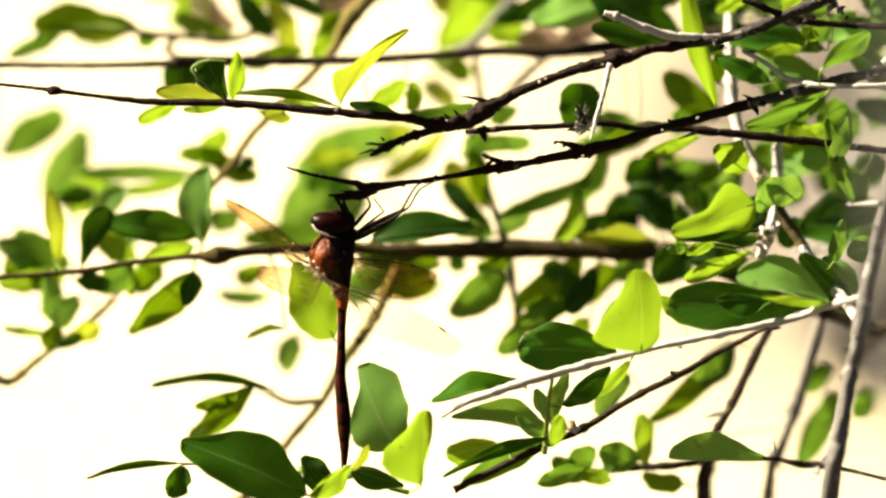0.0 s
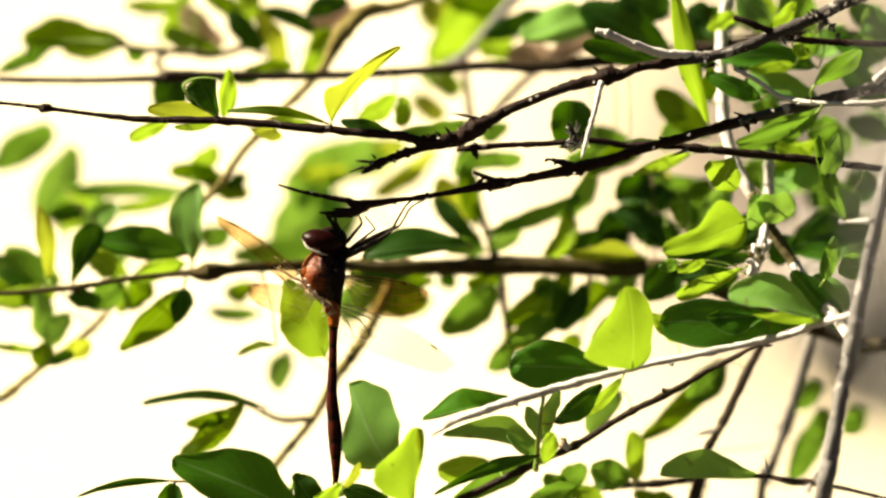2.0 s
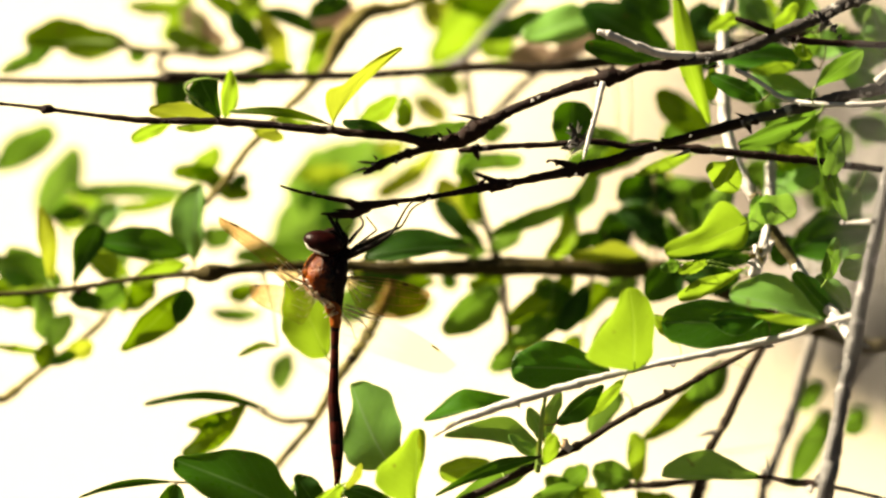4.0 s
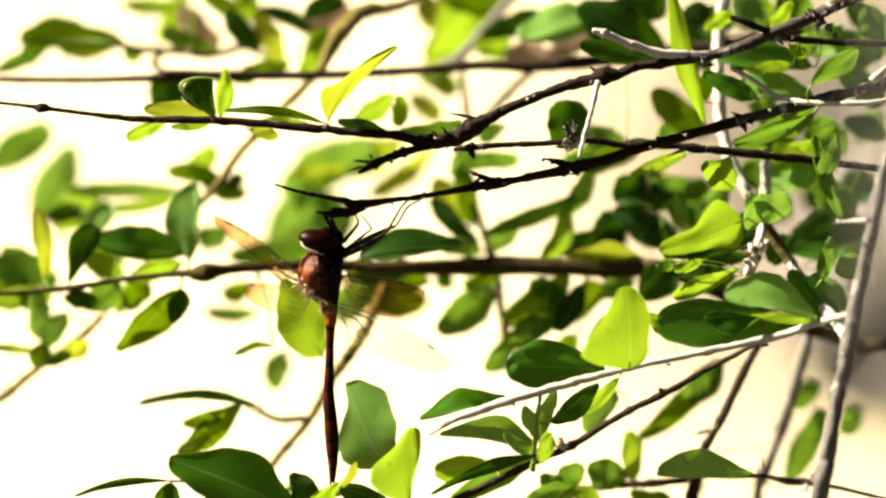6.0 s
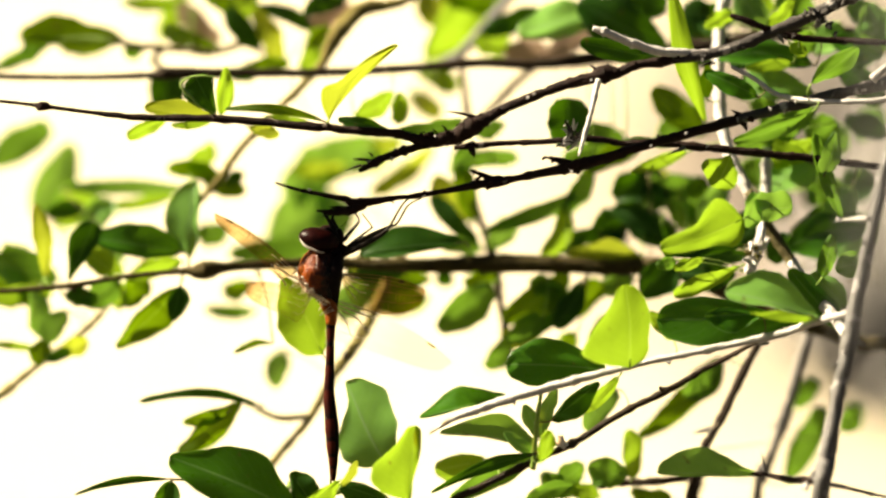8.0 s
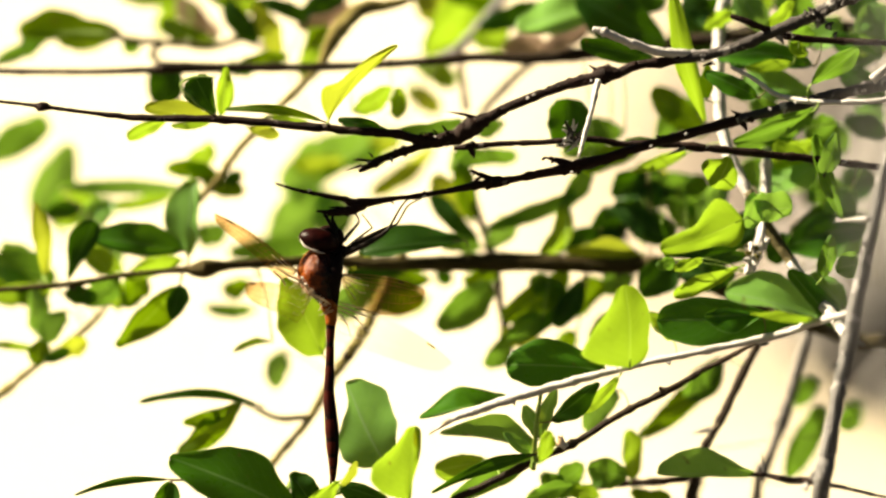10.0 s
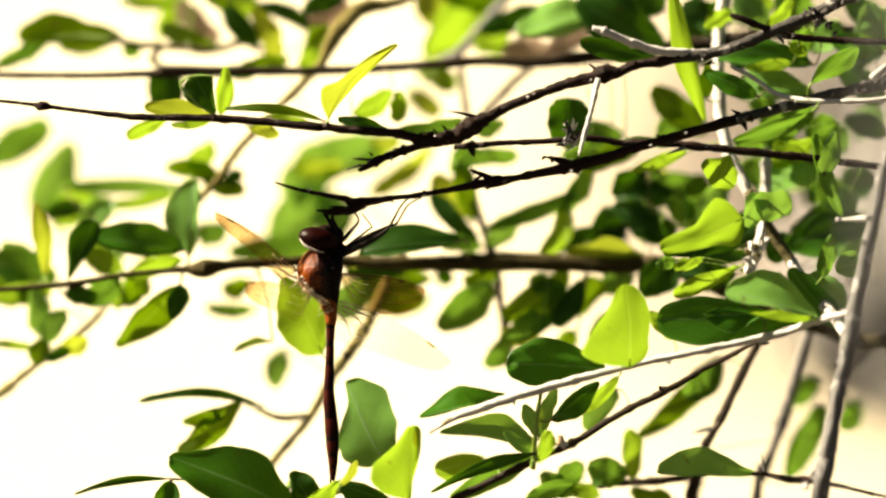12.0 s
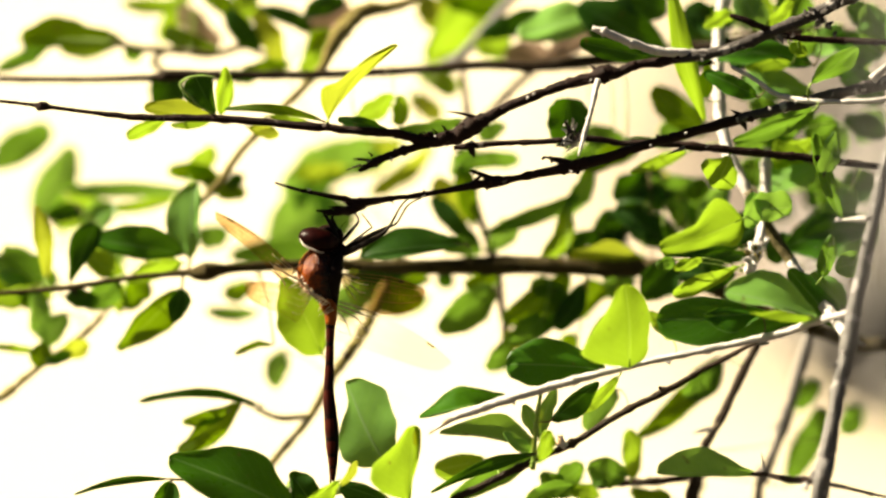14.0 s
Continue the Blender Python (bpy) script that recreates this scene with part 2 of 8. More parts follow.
def thing(name, base, label, category, group=""):
    ob = new(name)
    ob.empty_display_size = 0.02
    ob.location = base
    ORIGIN[ob] = Vector(base)
    return tagged(ob, label, category, group)


def spline(knots, steps):
    """Catmull-Rom through knots of any number of coordinates."""
    k = [np.array(p, float) for p in knots]
    k = [2 * k[0] - k[1]] + k + [2 * k[-1] - k[-2]]
    out = []
    for i in range(1, len(k) - 2):
        a, b, c, d = k[i - 1:i + 3]
        for j in range(steps):
            t = j / steps
            out.append(0.5 * (2 * b + (c - a) * t + (2 * a - 5 * b + 4 * c - d) * t * t + (3 * b - a - 3 * c + d) * t ** 3))
    out.append(k[-2])
    return out


def tube(line, sides=8, rough=0.0, seed=0.0, closed=True):
    """Vertices and faces of a tube along rows of (x, y, z, r) in metres."""
    verts, faces = [], []
    pts = [Vector(p[:3]) for p in line]
    side = None
    for i, p in enumerate(pts):
        way = (pts[min(i + 1, len(pts) - 1)] - pts[max(i - 1, 0)]).normalized()
        if side is None:
            side = way.orthogonal().normalized()
        side = (side - way * side.dot(way)).normalized()
        up = way.cross(side)
        for s in range(sides):
            a = 2 * math.pi * s / sides
            r = max(line[i][3], 0.00003)
            d = side * math.cos(a) + up * math.sin(a)
            if rough:
                q = (p + d * r) * 700 + Vector((seed, seed, 0))
                r *= 1 + rough * noise.noise(q) + 0.6 * rough * noise.noise(q * 2.7)
            verts.append(p + d * r)
    for i in range(len(pts) - 1):
        for s in range(sides):
            a, b = i * sides + s, i * sides + (s + 1) % sides
            faces.append((a, b, b + sides, a + sides))
    if closed:
        faces.append(tuple(range(sides - 1, -1, -1)))
        faces.append(tuple(range((len(pts) - 1) * sides, len(pts) * sides)))
    return verts, faces


def stem(name, parent, knots, bark, knobs=0.0, label=""):
    """A woody stem through knots (x, y, z, radius) in millimetres. knobs: how much its nodes swell."""
    line = spline([[c * MM for c in k] for k in knots], 7)
    rng = random.Random(len(knots) * 7 + int(knots[0][0] * 10))
    travelled, nxt = 0.0, rng.uniform(0.002, 0.006)
    swell = [1.0] * len(line)
    for i in range(1, len(line)):
        travelled += float(np.linalg.norm(line[i][:3] - line[i - 1][:3]))
        if travelled > nxt:
            swell[i] = 1 + knobs * rng.uniform(0.4, 1.0)
            nxt = travelled + rng.uniform(0.004, 0.011)
    line = [(*p[:3], p[3] * s) for p, s in zip(line, swell)]
    verts, faces = tube(line, 12, 0.30 if knots[0][3] < 1.3 else 0.10, rng.uniform(0, 50))
    return mesh_object(name, verts, faces, [bark], parent, line[0][:3], label)


def thorn(parent, root, tip, radius, bark, name="thorn"):
    a, b = Vector(root) * MM, Vector(tip) * MM
    mid = a.lerp(b, 0.5) + Vector((0.0001, 0, 0.0001))
    line = spline([(*a, radius * MM), (*mid, radius * 0.72 * MM), (*b, radius * 0.12 * MM)], 4)
    verts, faces = tube(line, 7, 0.15, root[0])
    return mesh_object(name, verts, faces, [bark], parent, a)


def bud(parent, place, size, bark, seed, name="bud"):
    """A scaly knob where leaves have dropped."""
    rng = random.Random(seed)
    p = Vector(place) * MM
    verts, faces = [], []
    for i in range(5):
        way = Vector((rng.uniform(-1, 1), rng.uniform(-1, 0.6), rng.uniform(-1, 1))).normalized()
        ln = size * MM * rng.uniform(0.6, 1.2)
        line = [(*(p + way * ln * f), size * MM * r) for f, r in ((-0.1, 0.30), (0.35, 0.36), (0.75, 0.22), (1.0, 0.05))]
        v, f = tube(line, 6, 0.3, seed)
        faces += [tuple(k + len(verts) for k in face) for face in f]
        verts += v
    return mesh_object(name, verts, faces, [bark], parent, p)


def ease(s, at, values):
    """A smooth curve through values at the given places."""
    at, values = np.array(at), np.array(values, float)
    slope = np.gradient(values, at)
    i = min(max(int(np.searchsorted(at, s)) - 1, 0), len(at) - 2)
    w = at[i + 1] - at[i]
    t = (s - at[i]) / w
    return max(float((2 * t ** 3 - 3 * t * t + 1) * values[i] + (t ** 3 - 2 * t * t + t) * w * slope[i]
                     + (3 * t * t - 2 * t ** 3) * values[i + 1] + (t ** 3 - t * t) * w * slope[i + 1]), 0.0)


def leaf(parent, root, tip, kind, roll=0, left=(1,), right=(1,), sweep=0.0, bend=0.05, fold=0.2, twig=None):
    """A leaf with its stalk from root to tip, in millimetres. roll turns it about its midrib, from facing out of the
    shrub; left, right: its half widths at 15, 35, 55, 75 and 92 hundredths of its length; sweep curves it in its own
    plane, bend arches it, fold lifts its halves. twig: the place on its branch from which a twiglet carries it."""
    a, b = Vector(root) * MM, Vector(tip) * MM
    ln = (b - a).length
    x = (b - a).normalized()
    z = (OUTWARD - x * OUTWARD.dot(x)).normalized()
    z = (Matrix.Rotation(radians(roll), 3, x) @ z).normalized()
    y = z.cross(x)
    rng = random.Random(int(root[0] * 31 + tip[2] * 17))
    seed = rng.uniform(0, 90)
    rows, cols, stalk = 24, 10, 0.02
    width = max(left) + max(right)
    curl, cup, ripple = rng.uniform(-0.12, 0.12), rng.uniform(-0.3, 1.3), rng.uniform(0.08, 0.20) * min(1.0, 5.0 / width)
    verts, uvs, faces, index = [], [], [], []
    places = (0, 0.05, 0.15, 0.35, 0.55, 0.75, 0.92)

    def spine(s):
        return a + x * (ln * s) + y * (sweep * ln * math.sin(math.pi * s)) + z * (ln * (bend * math.sin(math.pi * s) + curl * s ** 3))

    for i in range(rows + 1):
        s = i / rows
        s = 0.3 * s + 0.35 * (1 - math.cos(math.pi * s))
        at = spine(stalk + (1 - stalk) * s)
        cap = math.sqrt(max(1 - (max(s - 0.90, 0.0) / 0.10) ** 2, 0.0))
        wide = [MM * cap * ease(min(s, 0.92), places, (0, 0.55 * p[0], *p)) for p in (right, left)]
        for j in range(cols + 1):
            v = 2 * j / cols - 1
            wav = noise.noise(Vector((s * 3 + seed, v * 1.4, seed)))
            h = wide[v > 0]
            edge = 1 + 0.10 * noise.noise(Vector((s * 7, (v > 0) * 9 + seed, 1)))
            lift = fold * cup * h * (abs(v) ** 1.5) + ripple * width * MM * wav * (0.2 + abs(v))
            verts.append(at + y * (v * h * edge) + z * lift)
            uvs.append((v, s))
    for i in range(rows):
        for j in range(cols):
            k = i * (cols + 1) + j
            faces.append((k, k + 1, k + cols + 2, k + cols + 1))
            index.append(0)
    # stalk
    line = [(*spine(t), 0.00021 - 0.0009 * t) for t in np.linspace(0, 0.12, 4)]
    if twig:
        t = Vector(twig) * MM
        far = (a - t).length
        gap = min(far, 0.006)
        thin = 1.0 if far < 0.0025 else 0.5
        mid = t.lerp(a, 0.5) + Vector((0, 0, 0.05 * gap)) - x * (0.08 * gap)
        line = [tuple(p) for p in spline([(*t, 0.00030 * thin), (*mid, 0.00021 * thin), (*a, 0.00020)], 4)] + line[1:]
    v2, f2 = tube(line, 5)
    faces += [tuple(k + len(verts) for k in f) for f in f2]
    index += [1] * len(f2)
    uvs += [(0.0, 0.5)] * len(v2)
    verts += v2
    return mesh_object("leaf", verts, faces, [kind, SHOOT if kind in (YOUNG, LEMON, MID) else BARK_OLIVE], parent, a, "", index, uvs)


# ---- ground ----
def build_ground():
    size, cells = 400.0, 60
    verts, faces = [], []
    grid = [math.copysign(abs(t) ** 3, t) * size for t in np.linspace(-1, 1, cells + 1)]
    for gy in grid:
        for gx in grid:
            near = math.exp(-(gx * gx + gy * gy) / 900)
            verts.append((gx, gy, 0.02 * near * noise.noise(Vector((gx * 0.6, gy * 0.6, 3)))))
    for j in range(cells):
        for i in range(cells):
            k = j * (cells + 1) + i
            faces.append((k, k + 1, k + cells + 2, k + cells + 1))
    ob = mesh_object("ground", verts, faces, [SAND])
    tagged(ob, "pale sunlit sandy ground with a browner soil patch and shade painted in", "ground", kind="structure")


build_ground()


# ---- shrubs ----
front = thing("shrub", (0.045, -0.03, 0), "thorny green shrub with dark twigs, sunlit glossy leaves", "shrub", "shrubs")
# grey main stem
main_stem = stem("branch", front, [
    (82.7, -8.3, 991.0, 1.09), (79.8, -11.6, 977.5, 1.09), (77.2, -14.8, 969.1, 1.14), (75.0, -18.1, 959.8, 1.19), 
    (72.7, -20.8, 949.2, 1.33), (70.9, -23.2, 939.6, 1.43), (69.2, -25.1, 931.9, 1.38), (67.6, -27.2, 923.3, 1.33), 
    (66.1, -29.0, 916.1, 1.63), (65.3, -30.3, 910.8, 1.53), (52, -30, 820, 2.6), (45, -40, 500, 3.4), 
    (45, -30, 200, 4.2), (45, -30, -15, 5)], BARK_GREY, 0.08, "grey main stem with pale worn bark")
thorn(main_stem, (74.5, -18.1, 960.0), (69.2, -14.3, 958.8), 0.6, BARK_PALE, "spur")
thorn(main_stem, (70.2, -24.1, 935.8), (66.7, -25.3, 935.1), 0.42, BARK_GREY)
thorn(main_stem, (69.8, -24.5, 934.3), (68.0, -25.1, 936.0), 0.4, BARK_GREY)
thorn(main_stem, (70.5, -23.2, 939.6), (73.8, -23.5, 938.5), 0.7, BARK_GREY, "spur")
thorn(main_stem, (65.7, -29.0, 916.1), (67.5, -29.6, 913.9), 0.4, BARK_GREY)
bud(main_stem, (68.9, -18.6, 960.1), 0.7, BARK_PALE, 200)
bud(main_stem, (74.0, -18.5, 960.5), 1.0, BARK_GREY, 201)
bud(main_stem, (69.9, -24.2, 937.6), 1.0, BARK_PALE, 202)
bud(main_stem, (69.1, -24.8, 935.1), 1.0, BARK_GREY, 203)
bud(main_stem, (68.3, -26.0, 930.2), 0.8, BARK_PALE, 204)
bud(main_stem, (67.3, -26.9, 926.5), 0.7, BARK_GREY, 205)
bud(main_stem, (71.8, -21.7, 947.4), 0.8, BARK_PALE, 206)
bud(main_stem, (72.8, -20.3, 953.0), 0.7, BARK_GREY, 207)
bud(main_stem, (65.9, -28.4, 920.6), 0.8, BARK_PALE, 208)
bud(main_stem, (64.3, -29.4, 916.5), 1.3, BARK_GREY, 209)
bud(main_stem, (63.5, -29.9, 914.6), 1.2, BARK_PALE, 210)
bud(main_stem, (65.5, -29.8, 915.0), 1.1, BARK_GREY, 211)
low_twig = stem("twig", front, [
    (65.5, -29.1, 915.6, 0.79), (61.0, -23.4, 914.1, 0.64), (56.6, -18.3, 913.7, 0.40), (54.0, -17.3, 913.6, 0.20)], BARK_DARK, 0.3)
thorn(low_twig, (56.6, -9.6, 911.3), (56, -8.7, 915.2), 0.25, BARK_GREY)
stem("twig", front, [
    (66.0, -29.3, 915.2, 0.59), (69.1, -25.5, 913.6, 0.40), (74.3, -22.0, 911.4, 0.30), (80.3, -21.3, 909.9, 0.30)], BARK_GREY, 0.2)
# upper dark twig with a thorn
upper_base = stem("branch", front, [
    (86.0, 20.2, 997.9, 1.31), (75.8, 15.2, 994.1, 1.20), (69.6, 10.6, 992.4, 1.10), (65.6, 10.1, 990.4, 1.10), 
    (58.6, 9.4, 987.6, 1.00), (52.6, 8.8, 985.1, 1.00), (46.6, 8.4, 983.5, 0.95), (40.1, 8.2, 982.6, 0.90)], BARK_UMBER, 0.3)
upper_twig = stem("branch", front, [
    (41.6, 8.2, 982.8, 0.90), (33.6, 7.9, 981.5, 0.85), (30.8, 7.6, 980.4, 1.00), (27.9, 7.5, 980.0, 1.60), 
    (25.8, 7.4, 979.4, 1.10), (21.6, 7.1, 978.3, 0.90), (16.3, 6.6, 976.5, 0.85), (11.3, 6.1, 974.5, 0.90), 
    (8.5, 5.8, 973.0, 1.00), (6.1, 5.5, 971.9, 1.40), (3.9, 5.1, 970.5, 1.65), (1.6, 4.9, 969.4, 1.40), 
    (-1.7, 4.7, 968.7, 1.10), (-4.7, 4.7, 968.8, 0.90), (-8.4, 5.0, 969.8, 0.80), (-16.4, 5.1, 970.4, 0.75), 
    (-22.4, 5.3, 971.0, 0.65)], BARK_DARK, 0.2)
long_twig = stem("twig", front, [
    (-21.8, 5.2, 970.9, 0.8), (-30.4, 5.4, 971.7, 0.7), (-40.4, 5.6, 972.4, 0.7),
    (-53.4, 5.7, 972.6, 0.6), (-58.4, 5.8, 973, 0.5), (-63.4, 5.9, 973.6, 0.4),
    (-69.2, 6.1, 974.3, 0.4), (-70.6, 6.1, 974.5, 0.8), (-71.8, 6.2, 974.6, 0.8),
    (-73, 6.2, 974.8, 0.4), (-78.4, 6.3, 975.4, 0.3), (-84.4, 6.5, 975.9, 0.4)], BARK_DARK, 0.15)
bud(long_twig, (-40.6, 5.2, 972.8), 0.9, BARK_DARK, 4)
bud(long_twig, (-20.9, 4.9, 971.2), 0.8, BARK_DARK, 5)
bud(upper_twig, (-3.9, 4.4, 969.7), 1, BARK_DARK, 6)
bud(upper_twig, (-8.4, 4.7, 970.4), 0.7, BARK_DARK, 7)
bud(upper_twig, (6.4, 5.4, 973.1), 0.8, BARK_DARK, 8)
bud(upper_twig, (27.8, 7.1, 980.3), 0.9, BARK_DARK, 9)
bud(upper_twig, (45.6, 7.8, 983.2), 1, BARK_GREY, 10)
bud(upper_twig, (65.6, 9.5, 990.5), 1.2, BARK_GREY, 11)
bud(upper_twig, (66.6, 9.1, 989.1), 1.2, BARK_GREY, 12)
thorn(upper_twig, (5.8, 5.7, 972.6), (0.4, 5.9, 973.7), 0.4, BARK_DARK)
thorn(upper_twig, (27.6, 7.5, 980), (25.4, 7.9, 981.8), 0.5, BARK_DARK)
thorn(upper_twig, (47.6, 8, 982.2), (45.4, 7.8, 981.4), 0.4, BARK_DARK)
stem("spur", front, [
    (27.2, 6.3, 979.3, 0.60), (26.6, 4.8, 977.3, 0.50), (25.8, 2.9, 974.1, 0.42), (24.9, 1.2, 971.4, 0.40), 
    (24.2, -0.3, 969.2, 0.35), (23.6, -1.8, 967.4, 0.15)], BARK_PALE, 0.35)
ragged_spur = stem("twig", front, [
    (1.6, 4.8, 969.2, 0.9), (-3.9, 4.5, 967.8, 0.7), (-8.4, 4.2, 966.6, 0.7),
    (-12.4, 3.7, 964.9, 0.7), (-15.2, 3.4, 963.4, 0.3)], BARK_DARK, 0.5)
thorn(ragged_spur, (-11.9, 3.8, 965.2), (-16.2, 3.8, 965.3), 0.3, BARK_DARK)
thorn(ragged_spur, (-9.4, 6.9, 965.2), (-14.4, 6.5, 963.4), 0.35, BARK_DARK)
thorn(ragged_spur, (-13.4, 7.5, 963.6), (-17.2, 7.3, 962.8), 0.25, BARK_DARK)
# four tiny pale knobs that imitate white glints on the dark twig
bud(upper_twig, (-1.7, 3.7, 969.7), 0.35, BARK_PALE, 300)
bud(upper_twig, (4.7, 3.5, 968.8), 0.40, BARK_PALE, 301)
bud(upper_twig, (15.7, 5.5, 976.9), 0.38, BARK_PALE, 302)
bud(upper_twig, (25.9, 6.1, 979.3), 0.30, BARK_PALE, 303)
thorn(upper_twig, (-1.1, 4.9, 969.5), (-2.3, 4.2, 970.9), 0.30, BARK_DARK, "splinter")
thorn(upper_twig, (0.5, 5.0, 969.9), (-0.6, 4.4, 971.6), 0.35, BARK_DARK, "splinter")
thorn(upper_twig, (-2.9, 4.8, 969.2), (-3.9, 4.1, 970.5), 0.25, BARK_DARK, "splinter")
thorn(upper_twig, (2.5, 5.1, 970.3), (1.9, 4.4, 971.8), 0.30, BARK_DARK, "splinter")
thorn(upper_twig, (5.1, 4.6, 968.4), (3.9, 3.4, 967.6), 0.35, BARK_DARK, "splinter")
thorn(upper_twig, (1.3, 4.7, 968.6), (0.1, 3.4, 967.6), 0.30, BARK_DARK, "splinter")
thorn(upper_twig, (-1.9, 4.6, 968.2), (-2.9, 3.3, 967.4), 0.28, BARK_DARK, "splinter")
thorn(ragged_spur, (-14.0, 5.8, 964.9), (-16.4, 5.8, 965.1), 0.22, BARK_DARK, "splinter")
thorn(ragged_spur, (-14.8, 5.6, 964.0), (-17.6, 5.3, 963.0), 0.25, BARK_DARK, "splinter")
thorn(ragged_spur, (-12.8, 5.9, 965.4), (-13.6, 6.1, 966.2), 0.25, BARK_DARK, "splinter")
bud(ragged_spur, (-8.4, 3.8, 966.9), 0.8, BARK_DARK, 13)
bud(ragged_spur, (-11.6, 3.5, 965.5), 0.8, BARK_DARK, 14)
bud(ragged_spur, (-13.4, 3.3, 964.8), 0.8, BARK_DARK, 15)
stem("twig", front, [
    (26.1, 6.6, 988.6, 0.4), (28.6, 6.4, 987.9, 0.7), (32.6, 6.9, 986, 0.7),
    (37.6, 7.5, 984.3, 0.8), (42.6, 8.4, 983.6, 0.8), (46.7, 10.3, 983, 0.6)], BARK_PALE, 0.35)
# lower dark twig on which the dragonfly hangs
perch_base = stem("branch", front, [
    (86.1, 17.8, 979.9, 1.21), (78.6, 12.1, 977.6, 1.2), (71.6, 6.8, 977.2, 1),
    (66.6, 6.5, 975.9, 1.1), (59.6, 6.1, 974.2, 0.9), (51.6, 5.5, 972.2, 0.9)], BARK_UMBER, 0.25)
perch = stem("branch", front, [
    (54.6, 5.7, 972.8, 0.90), (51.6, 5.6, 972.2, 0.95), (41.6, 4.9, 969.5, 0.80), (34.6, 4.4, 967.6, 0.80), 
    (27.6, 3.9, 965.4, 0.95), (23.3, 3.6, 964.4, 1.20), (19.8, 3.4, 963.6, 0.90), (14.6, 3.2, 962.6, 0.70), 
    (10.8, 3.0, 961.8, 0.80), (8.6, 2.9, 961.5, 1.10), (6.3, 2.8, 961.1, 0.80), (1.6, 2.6, 960.3, 0.55), 
    (-4.4, 2.3, 959.3, 0.50), (-9.4, 2.2, 958.7, 0.50), (-14.4, 2.0, 958.1, 0.90), (-16.5, 2.0, 958.1, 0.80), 
    (-18.2, 2.2, 958.7, 0.55), (-22.4, 2.4, 959.5, 0.40), (-25.9, 2.6, 960.2, 0.30), (-30.0, 2.9, 961.4, 0.20)], BARK_DARK, 0.25, "dark knobbly twig")
thorn(perch, (22.8, 3.6, 964.4), (17.4, 4, 965.9), 0.8, BARK_DARK, "spur")
thorn(perch, (8.6, 3, 961.8), (4.4, 3.4, 963.5), 0.7, BARK_DARK, "spur")
hook_spur = stem("twig", front, [
    (-14.4, 2.0, 957.9, 0.90), (-16.2, 1.7, 956.9, 0.90), (-18.7, 1.6, 956.4, 0.70), (-21.2, 1.6, 956.5, 0.40), 
    (-22.7, 1.7, 956.6, 0.20)], BARK_DARK, 0.4)
thorn(hook_spur, (-17.2, 1.7, 956.9), (-20.6, 1.8, 957.3), 0.4, BARK_DARK, "spur")
thorn(hook_spur, (-19.4, 1.5, 956), (-21.8, 1.4, 955.6), 0.3, BARK_DARK, "spur")
bud(perch, (23.1, 3, 964), 1.1, BARK_DARK, 16)
bud(perch, (8.1, 2.3, 961.3), 1, BARK_DARK, 17)
bud(perch, (-3.9, 2, 959.5), 0.8, BARK_DARK, 18)
bud(perch, (17.6, 3.6, 965.8), 0.7, BARK_DARK, 19)
bud(perch, (5.1, 3, 963.3), 0.7, BARK_DARK, 20)
bud(perch, (37.1, 4.2, 968.5), 0.9, BARK_DARK, 21)
bud(perch, (51.6, 5.3, 973), 0.9, BARK_DARK, 22)
bud(perch, (67.1, 6.2, 976.2), 0.8, BARK_DARK, 23)
bud(perch, (-16.4, 1.4, 956.8), 0.7, BARK_DARK, 24)
bud(perch, (-9.4, 1.8, 958.4), 0.6, BARK_DARK, 25)
thorn(perch, (53.6, 5.6, 972.3), (50.6, 6, 973.9), 0.5, BARK_DARK)
thorn(perch, (52.6, 5.5, 972), (53.4, 5.1, 970.3), 0.7, BARK_DARK, "spur")
thorn(perch, (75.4, 3.4, 980), (79.4, 4.3, 983.5), 0.9, BARK_PALE, "spur")
bright_twig = stem("twig", front, [
    (81.4, 2.7, 977.4, 0.5), (75.4, 2.5, 976.4, 0.45), (69.5, 3.4, 976, 0.5),
    (63.5, 4.4, 976, 0.5), (58.6, 6.7, 976.7, 0.45), (55.6, 7.2, 978.7, 0.4),
    (53.1, 7.6, 980.2, 0.4), (50.6, 7.8, 981.4, 0.3)], BARK_PALE, 0.3)
wire_twig = stem("twig", front, [
    (1.6, 6.3, 966.9, 0.4), (4.6, 6.4, 967.3, 0.6), (9.6, 6.5, 967.7, 0.5),
    (17.6, 7.5, 967.8, 0.5), (25.6, 7.7, 968.3, 0.6), (31.7, 8.4, 967.3, 0.6),
    (37.7, 7.5, 967.6, 0.6), (46.7, 7.3, 966.7, 0.7), (56.7, 8, 965.5, 0.7),
    (64.8, 8.8, 964.4, 0.7), (71.8, 8.6, 963.6, 0.6), (82, 11.2, 961.8, 0.6)], BARK_DARK, 0.25)
thorn(wire_twig, (4.6, 4.4, 967.4), (5.2, 3.9, 965.7), 0.7, BARK_DARK, "spur")
thorn(wire_twig, (42.6, 4.4, 967.4), (39.2, 4.1, 966.2), 0.4, BARK_GREY)
bud(wire_twig, (4.6, 3.8, 966.7), 0.7, BARK_DARK, 26)
bud(wire_twig, (70.6, 3.4, 965), 0.7, BARK_GREY, 27)
bud(wire_twig, (46.6, 4.2, 967.9), 0.6, BARK_GREY, 28)
